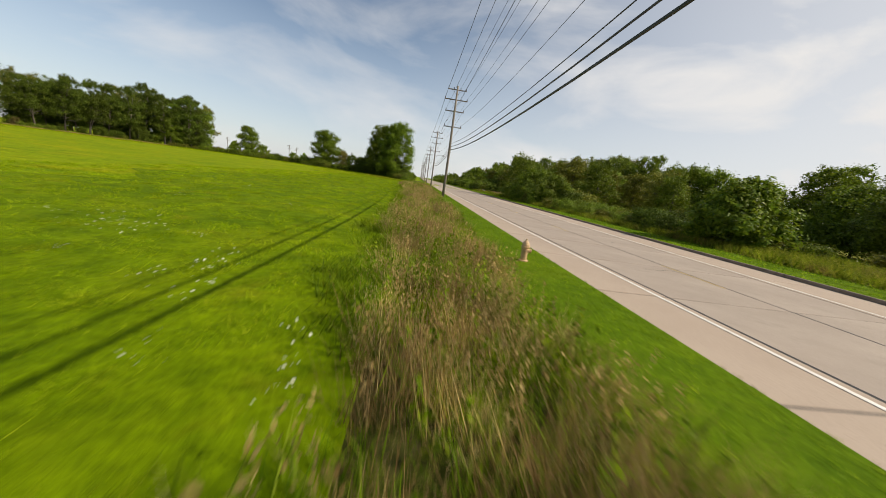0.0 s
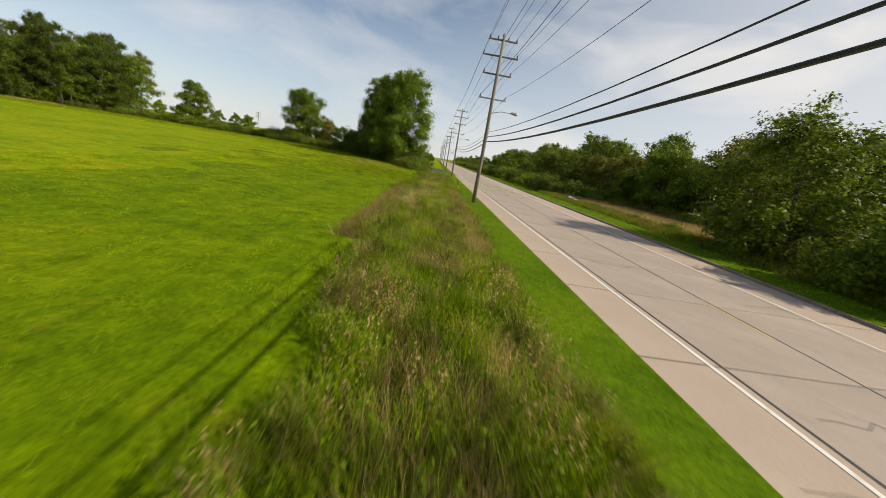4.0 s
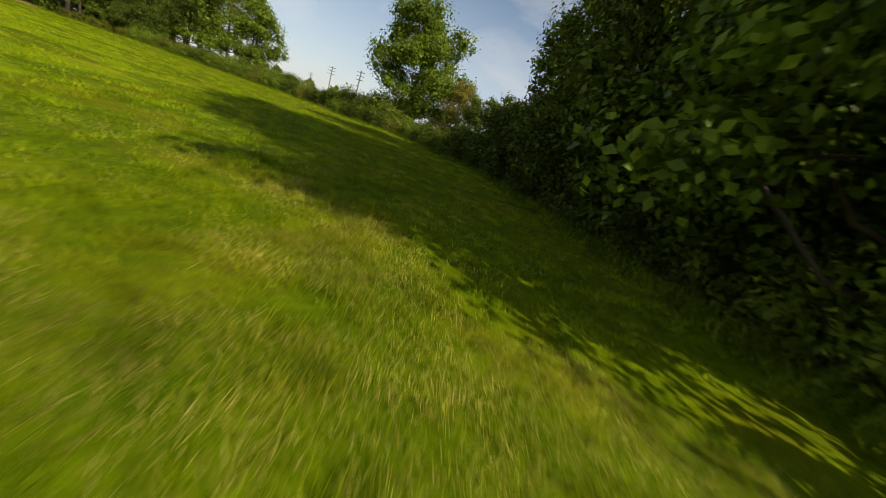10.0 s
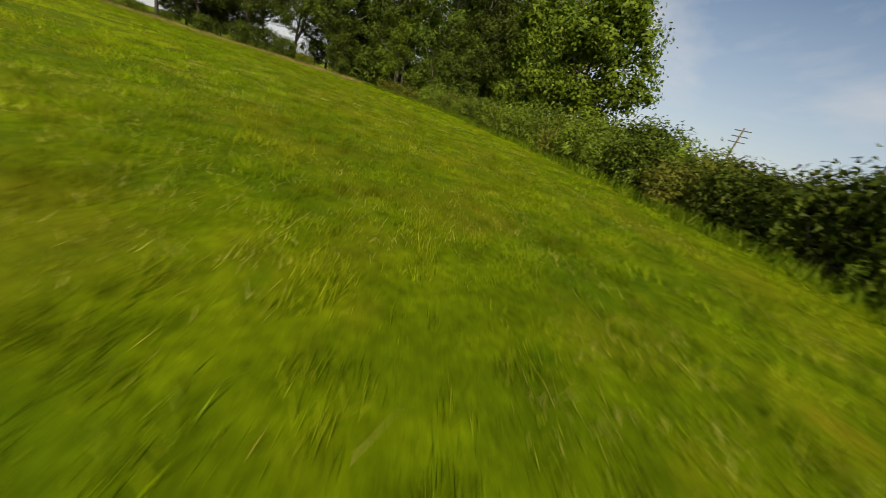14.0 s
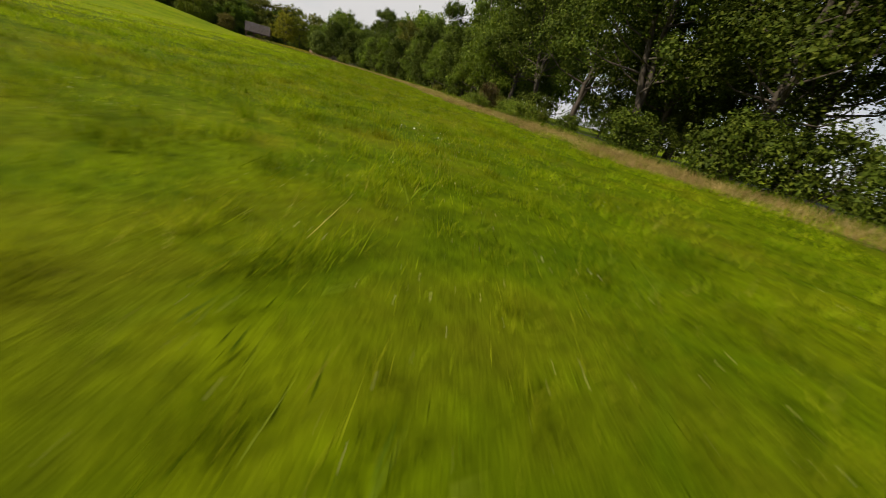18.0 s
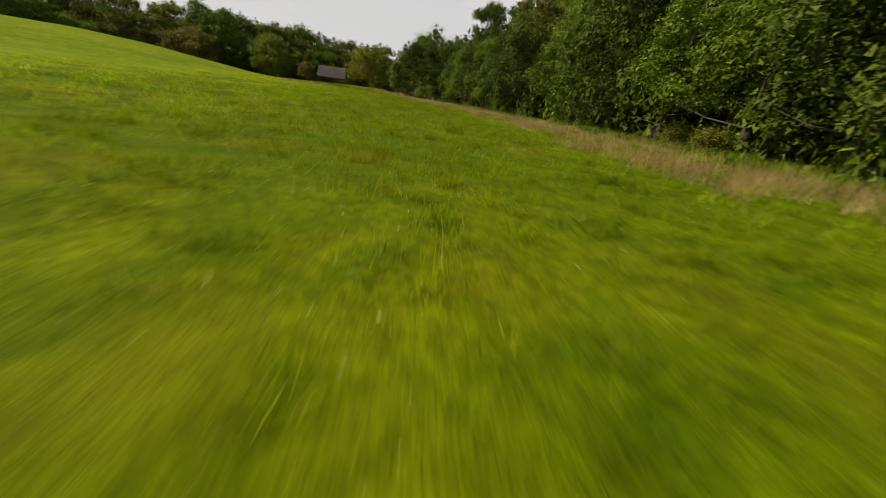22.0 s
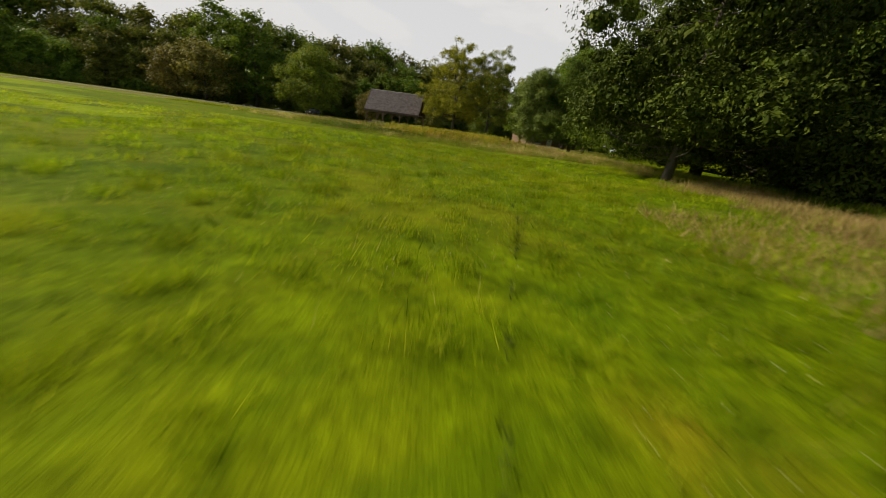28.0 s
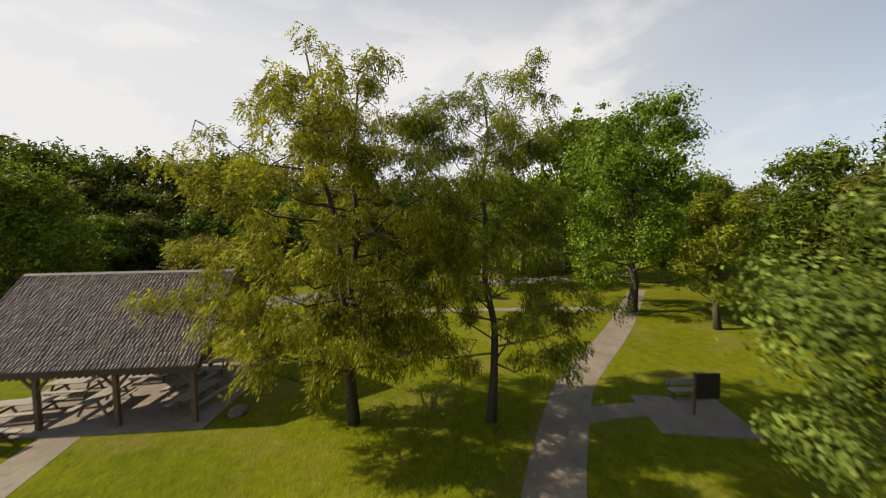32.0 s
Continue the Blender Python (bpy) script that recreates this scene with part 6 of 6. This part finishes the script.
def litter(name, x, y, z, mat, size, label, seed):
    g = random.Random(seed)
    bm = bmesh.new()
    bmesh.ops.create_grid(bm, x_segments=4, y_segments=4, size=size)
    for v in bm.verts:
        v.co.z = g.uniform(0, size * 0.5)
        v.co.x += g.uniform(-0.2, 0.2) * size
    ob = part(name, bm, mat)
    bmx = ob.modifiers.new("thick", "SOLIDIFY")
    bmx.thickness = 0.008
    ob.matrix_world = pose(x, y, z, 0, 0, g.uniform(0, 90))
    return tagged(ob, label, "litter")


litter("crumpled_bag", 16.2, 110.6, 0.72, M_WHITE, 0.48, "crumpled white plastic sheet in the weeds", 1)
litter("crumpled_bag", 16.4, 109.2, 0.60, M_WHITE, 0.34, "torn white plastic scrap in the weeds", 2)
litter("paper_scrap", -3.1, 35.2, 0.05, M_WHITE, 0.06, "white paper scrap on the verge", 3)
litter("paper_scrap", -4.1, 42.8, 0.05, M_WHITE, 0.055, "white paper scrap on the mown verge", 4)
sap = tree("sapling", 19, 2.4, 0.38, 0.8, 240, 0.13, M_LEAF_GOLD, M_BARK, lobes=6, trunk_r=0.03, lumps=False, label="thin young sapling in the roadside strip", category="sapling")
put(sap, -4.6, 90.5, 0, 0.75)

# ---- dead wood ----


def dead_bush(name, seed, h, spread, label, mat, thick=0.034):
    """Bare stems that fork into twigs; each stem with its twigs is a part."""
    g = random.Random(seed)
    root = thing(name, label=label, category="dead bush")

    def grow(bm, p, d, length, r, depth):
        q = p + d * length
        mid = p.lerp(q, 0.5) + Vector((g.uniform(-1, 1), g.uniform(-1, 1), g.uniform(-1, 1))) * length * 0.10
        tube(bm, [p, mid, q], [r, r * 0.8, r * 0.5], 5, False)
        if depth:
            for _ in range(3):
                e = (d + Vector((g.uniform(-1, 1), g.uniform(-1, 1), g.uniform(-0.5, 0.8))) * 0.8).normalized()
                grow(bm, p.lerp(q, g.uniform(0.5, 1.0)), e, length * g.uniform(0.5, 0.8), r * 0.5, depth - 1)

    for k in range(5):
        a = k * 1.3 + g.uniform(-0.3, 0.3)
        bm = bmesh.new()
        grow(bm, Vector((0, 0, -0.05)), Vector((math.cos(a) * spread, math.sin(a) * spread, 0.7)).normalized(), h * 0.45, thick * min(1.0, h), 3)
        part("stem", bm, mat, root)
    return root


d1 = dead_bush("dead_bush", 5, 2.6, 0.42, "bare dark dead bush at the edge of the wood", M_BARK)
d1.location = (-153.1, 22.4, 0.0)
d5 = dead_bush("dead_bush", 12, 2.0, 0.38, "bare dark upright dead stems in dry grass", M_BARK, 0.045)
d5.location = (-154.7, 20.6, 0.0)
d6 = dead_bush("dead_bush", 13, 1.8, 0.5, "bare dark dead stems beside the meadow", M_BARK, 0.045)
d6.location = (-155.6, 13.0, 0.0)
d2 = dead_bush("dead_bush", 6, 2.0, 1.2, "fallen bare brown branches in dry grass", M_BARK)
d2.location = (-155.8, 21.5, 0.0)
d3 = dead_bush("dead_bush", 8, 2.2, 1.4, "fallen bare branches at the foot of the wood", M_BARK_PALE)
d3.location = (-157.2, 32.0, 0.0)
d4 = dead_bush("dead_bush", 9, 0.9, 0.8, "small brown dead bush in the meadow before the hedge", M_DRY_RED)
d4.location = (-67.0, 183.6, 0.0)
bm = bmesh.new()
tube(bm, [(-122, 182.6, 0), (-122.4, 182.4, 3.0), (-123.3, 181.2, 6.6)], [0.12, 0.10, 0.03], 7)
tagged(part("dead_tree", bm, M_BARK_PALE), "bare pale dead trunk leaning out of the hedge", "dead tree")
for k, (x, y) in enumerate(((-115.4, 161.7), (-124.4, 137.0))):
    c = dead_bush("dead_weed", 60 + k, 0.27, 0.6, "small withered brown weed in the meadow", M_DRY_RED)
    c.location = (x, y, relief(x, y))
    tagged(c, category="weed")

# ---- picnic shelter ----
SH = Matrix.Translation((-133.7, -58.2, 0)) @ Matrix.Rotation(radians(180 - 8.0), 4, "Z")
# local x runs along the front from the first post, local y towards the back is negative x-cross: back is +y
shelter = thing("picnic_shelter", SH, "open timber picnic shelter with a weathered shingle roof", "shelter")
LONG, DEEP, POST_H = 10.1, 7.0, 2.62
bm = bmesh.new()
box(bm, -0.7, LONG + 0.7, -0.6, DEEP + 0.6, -0.1, 0.07, 0.02)
part("floor_slab", bm, M_PATH, shelter, "grey concrete floor slab")
for row in (0.0, DEEP):
    for k in range(4):
        x = k * LONG / 3
        bm = bmesh.new()
        box(bm, x - 0.1, x + 0.1, row - 0.1, row + 0.1, 0.05, POST_H + 0.1, 0.012)
        post = part("post", bm, M_TIMBER, shelter)
        for s in (-1, 1):
            if 0 <= x + s * 0.6 <= LONG:
                bm = bmesh.new()
                beam(bm, (x + s * 0.05, row, POST_H - 0.75), (x + s * 0.72, row, POST_H - 0.02), 0.09, 0.12)
                part("knee_brace", bm, M_TIMBER, post)
for row in (0.0, DEEP):
    bm = bmesh.new()
    box(bm, -0.36, LONG + 0.36, row - 0.09, row + 0.09, POST_H + 0.02, POST_H + 0.32, 0.01)
    part("beam", bm, M_FASCIA, shelter)
for k in range(4):
    x = k * LONG / 3
    bm = bmesh.new()
    box(bm, x - 0.07, x + 0.07, 0.1, DEEP - 0.1, POST_H + 0.04, POST_H + 0.26, 0.01)
    part("tie_beam", bm, M_TIMBER, shelter)
RIDGE, OVER = 6.75, 0.28
EAVE = POST_H + 0.22
half = DEEP / 2 + OVER
pitch = math.atan2(RIDGE - EAVE, half)
slope = math.hypot(RIDGE - EAVE, half)
for k in range(14):
    x = -0.25 + k * (LONG + 0.5) / 13
    for s in (-1, 1):
        bm = bmesh.new()
        beam(bm, (x, DEEP / 2 + s * (half - 0.05), EAVE - 0.08), (x, DEEP / 2, RIDGE - 0.12), 0.06, 0.16)
        part("rafter", bm, M_TIMBER, shelter)


def roof_slope(side):
    """One slope: a board deck, and courses of thick split shingles laid over one another."""
    m = Matrix.Translation((0, DEEP / 2 + side * half, EAVE)) @ Matrix.Rotation(0 if side < 0 else math.pi, 4, "Z") @ Matrix.Rotation(pitch, 4, "X")
    x_lo, x_hi = (-0.38, LONG + 0.38) if side < 0 else (-LONG - 0.38, 0.38)
    bm = bmesh.new()
    box(bm, x_lo, x_hi, 0, slope, -0.05, 0.0, 0, m)
    part("roof_deck", bm, M_FASCIA, shelter)
    v, f = [], []
    g = random.Random(50 + side)
    courses = 22
    for c in range(courses):
        x = x_lo - 0.02
        y0 = c * slope / courses - 0.03
        y1 = y0 + slope / courses * 1.35
        while x < x_hi:
            w = g.uniform(0.11, 0.24)
            a, b = x, min(x + w - 0.003, x_hi + 0.02)
            t, dy = g.uniform(0.032, 0.046), g.uniform(-0.010, 0.010)
            n = len(v)
            for px, py, pz in ((a, y0 + dy, 0.012), (b, y0 + dy, 0.012), (b, y1, 0.006), (a, y1, 0.006), (a, y0 + dy, 0.012 + t), (b, y0 + dy, 0.012 + t), (b, y1, 0.010), (a, y1, 0.010)):
                v.append(m @ Vector((px, py, pz)))
            f += [(n + 4, n + 5, n + 6, n + 7), (n, n + 1, n + 5, n + 4), (n, n + 4, n + 7, n + 3), (n + 1, n + 2, n + 6, n + 5)]
            x += w
    ob = new("shingles", raw_mesh("shingles", v, f, M_SHINGLE))
    ob.parent = shelter
    tagged(ob, "weathered grey-brown split shingles", kind="stuff")


roof_slope(-1)
roof_slope(1)
bm = bmesh.new()
for s in (-1, 1):
    mm = Matrix.Translation((0, DEEP / 2, RIDGE + 0.03)) @ Matrix.Rotation(-s * pitch, 4, "X")
    box(bm, -0.40, LONG + 0.40, 0 if s > 0 else -0.16, 0.16 if s > 0 else 0, 0.0, 0.03, 0, mm)
part("ridge_cap", bm, M_SHINGLE, shelter)
for y in (-OVER, DEEP + OVER):
    bm = bmesh.new()
    box(bm, -0.40, LONG + 0.40, y - 0.025, y + 0.025, EAVE - 0.30, EAVE + 0.01, 0.006)
    n = 38
    for k in range(n):
        x = -0.38 + (k + 0.5) * (LONG + 0.76) / n
        tube(bm, [(x, y - 0.022, EAVE - 0.30), (x, y + 0.022, EAVE - 0.30)], 0.085, 8)
    part("scalloped_fascia", bm, M_FASCIA, shelter, "dark brown fascia board with a scalloped lower edge")
for x in (-0.39, LONG + 0.39):
    for s in (-1, 1):
        bm = bmesh.new()
        beam(bm, (x, DEEP / 2 + s * (half - 0.02), EAVE - 0.06), (x, DEEP / 2, RIDGE - 0.06), 0.05, 0.20)
        part("bargeboard", bm, M_FASCIA, shelter)


def picnic_table():
    root = thing("picnic_table", label="grey weathered wooden picnic table with two benches", category="picnic table", group="picnic tables of the shelter")
    for k in range(5):
        bm = bmesh.new()
        box(bm, -1.2, 1.2, -0.37 + k * 0.15, -0.23 + k * 0.15, 0.72, 0.76, 0.006)
        part("top_plank", bm, M_TABLE, root)
    for s in (-1, 1):
        for k in range(2):
            bm = bmesh.new()
            y = s * (0.62 + k * 0.15)
            box(bm, -1.2, 1.2, y - 0.07, y + 0.07, 0.42, 0.46, 0.006)
            part("bench_plank", bm, M_TABLE, root)
    for x in (-0.85, 0.85):
        for s in (-1, 1):
            bm = bmesh.new()
            beam(bm, (x, s * 0.62, 0.0), (x, s * 0.22, 0.72), 0.05, 0.12)
            part("leg", bm, M_TIMBER, root)
        bm = bmesh.new()
        beam(bm, (x + 0.05, -0.82, 0.38), (x + 0.05, 0.82, 0.38), 0.05, 0.10)
        part("crosspiece", bm, M_TIMBER, root)
    return root


table = picnic_table()
spots = [(1.4, 1.3, 8), (1.6, 3.6, 4), (4.6, 1.9, 95), (4.4, 5.3, 6), (7.6, 3.6, 92), (7.4, 5.8, 8), (9.2, 1.8, 80)]
for k, (x, y, a) in enumerate(spots):
    m = SH @ pose(x, y, 0.07, 0, 0, a)
    if k == 0:
        table.matrix_world = m
    else:
        copy_thing(table, m)
copy_thing(table, SH @ pose(2.2, -1.35, 0.06, 0, 0, -8))

# ---- car ----


def dark_car():
    root = thing("parked_car", label="dark hatchback parked on the asphalt beside the wood", category="car")
    side = [(-2.1, 0.35), (-2.15, 0.75), (-1.95, 1.02), (-1.55, 1.45), (-0.9, 1.55), (0.1, 1.52), (0.85, 1.02), (1.75, 0.88), (2.1, 0.68), (2.1, 0.35)]
    bm = bmesh.new()
    rows = []
    for y in (-0.85, -0.72, 0.72, 0.85):
        inner = abs(y) < 0.8
        rows.append([bm.verts.new((x, y * (0.90 if z > 1.1 else 1.0), z if inner else (z if z < 1.1 else z - 0.05))) for x, z in side])
    for a, b in zip(rows, rows[1:]):
        for k in range(len(side)):
            bm.faces.new((a[k], a[(k + 1) % len(side)], b[(k + 1) % len(side)], b[k]))
    bm.faces.new(rows[0][::-1])
    bm.faces.new(rows[-1])
    bmesh.ops.recalc_face_normals(bm, faces=bm.faces[:])
    body = part("body", bm, M_CARPAINT, root)
    for s in (-1, 1):
        for a, b, c, d in (((-1.5, 1.38), (-0.45, 1.46), (-0.45, 1.04), (-1.75, 1.04)), ((-0.38, 1.46), (0.08, 1.44), (0.68, 1.04), (-0.38, 1.04))):
            bm = bmesh.new()
            q = [bm.verts.new((x, s * (0.83 if z < 1.1 else 0.775), z)) for x, z in (a, b, c, d)]
            f = bm.faces.new(q)
            bmesh.ops.solidify(bm, geom=[f], thickness=0.03)
            part("side_window", bm, M_GLASS, body, "dark car window")
    for x0, z0, x1, z1, name in ((0.16, 1.49, 0.80, 1.06, "windscreen"), (-1.60, 1.43, -1.92, 1.06, "rear_window")):
        bm = bmesh.new()
        dx = 0.03 if x1 > 0 else -0.03
        q = [bm.verts.new(p) for p in ((x0 + dx, -0.62, z0), (x0 + dx, 0.62, z0), (x1 + dx, 0.68, z1), (x1 + dx, -0.68, z1))]
        f = bm.faces.new(q)
        bmesh.ops.solidify(bm, geom=[f], thickness=0.02)
        part(name, bm, M_GLASS, body, "pale reflecting car window")
    for x in (-1.32, 1.32):
        for y in (-0.78, 0.78):
            bm = bmesh.new()
            tube(bm, [(x, y - 0.1, 0.32), (x, y + 0.1, 0.32)], 0.32, 18)
            wheel = part("wheel", bm, M_TYRE, root)
            bm = bmesh.new()
            tube(bm, [(x, y - 0.105, 0.32), (x, y + 0.105, 0.32)], 0.2, 14)
            part("rim", bm, M_STEEL, wheel)
    for y in (-0.6, 0.6):
        bm = bmesh.new()
        box(bm, 2.02, 2.13, y - 0.16, y + 0.16, 0.62, 0.74, 0.02)
        part("headlight", bm, M_WHITE, body, "clear headlight")
    return root


dark_car().matrix_world = pose(-117.3, -76.2, 0.04, 0, 0, 72) @ Matrix.Scale(0.94, 4)

# ---- small park furniture ----
post_sign = thing("sign_board", pose(-166.2, -51.9, 0.04, 0, 0, -12), "dark information board on a pale post", "sign")
bm = bmesh.new()
box(bm, -0.05, 0.05, -0.05, 0.05, 0, 2.0, 0.01)
part("post", bm, M_TIMBER, post_sign)
bm = bmesh.new()
box(bm, -1.15, -0.06, -0.04, 0.04, 0.75, 1.95, 0.01)
part("board", bm, M_DARK, post_sign, "dark board seen from behind")
bench = thing("park_bench", pose(-167.2, -53.3, 0.04, 0, 0, 168), "pale wooden park bench on the concrete pad", "bench")
for k in range(3):
    bm = bmesh.new()
    box(bm, -0.8, 0.8, -0.2 + k * 0.15, -0.07 + k * 0.15, 0.42, 0.46, 0.006)
    part("seat_plank", bm, M_TABLE, bench)
for k in range(2):
    bm = bmesh.new()
    box(bm, -0.8, 0.8, 0.28, 0.32, 0.58 + k * 0.17, 0.71 + k * 0.17, 0.006)
    part("back_plank", bm, M_TABLE, bench)
for x in (-0.65, 0.65):
    bm = bmesh.new()
    box(bm, x - 0.04, x + 0.04, -0.18, 0.26, 0.0, 0.42, 0.008)
    beam(bm, (x, 0.24, 0.3), (x, 0.34, 0.92), 0.06, 0.05)
    part("leg", bm, M_TIMBER, bench)
hall = thing("park_building", pose(-183.0, -104.0, 0, 0, 0, 22), "low brown park building with a shallow roof", "building")
bm = bmesh.new()
box(bm, -9, 9, -4, 4, 0, 3.0)
part("wall", bm, M_BRICK, hall)
bm = bmesh.new()
for s in (-1, 1):
    beam(bm, (-10, s * 2.4, 3.75), (10, s * 2.4, 3.75), 5.2, 0.18)
part("roof", bm, M_FASCIA, hall)
bm = bmesh.new()
box(bm, -1.0, 1.0, 3.97, 4.06, 0.0, 2.1)
part("door", bm, M_WHITE, hall, "white double door")
for x in (-128.6, -103.0):
    c = thing("low_bench", pose(x + 22 if x < -110 else x, -66.5 if x < -110 else -64.0, 0, 0, 0, 10), "pale backless bench on the lawn", "bench")
    bm = bmesh.new()
    box(bm, -0.9, 0.9, -0.2, 0.2, 0.40, 0.46, 0.01)
    part("seat_plank", bm, M_TABLE, c)
    for q in (-0.7, 0.7):
        bm = bmesh.new()
        box(bm, q - 0.06, q + 0.06, -0.15, 0.15, 0.0, 0.4, 0.01)
        part("leg", bm, M_TABLE, c)
rock = bmesh.new()
bmesh.ops.create_icosphere(rock, subdivisions=2, radius=0.45)
for v in rock.verts:
    v.co *= 1 + 0.25 * noise.noise(v.co * 2.0)
    v.co.z *= 0.7
ob = tagged(part("boulder", rock, M_KERB), "pale grey boulder beside the shelter", "rock")
ob.location = SH @ Vector((LONG + 1.6, 0.6, 0.15))
# fallen leaves on the path
gp = np.random.default_rng(3)
c = np.array([(-148.0, -44.6), (-145.5, -44.5), (-149.5, -44.9), (-152.0, -45.4), (-142.5, -44.2)])
c = np.concatenate([q + gp.normal(0, 0.5, (14, 2)) for q in c])
tagged(new("fallen_leaves", leaf_mesh("fallen_leaves", np.stack([c[:, 0], c[:, 1], np.full(len(c), 0.03)], 1), np.tile((0, 0, 3.0), (len(c), 1)), 0.10, M_DRY_RED, gp)), "brown fallen leaves on the footpath", "leaves", kind="stuff")
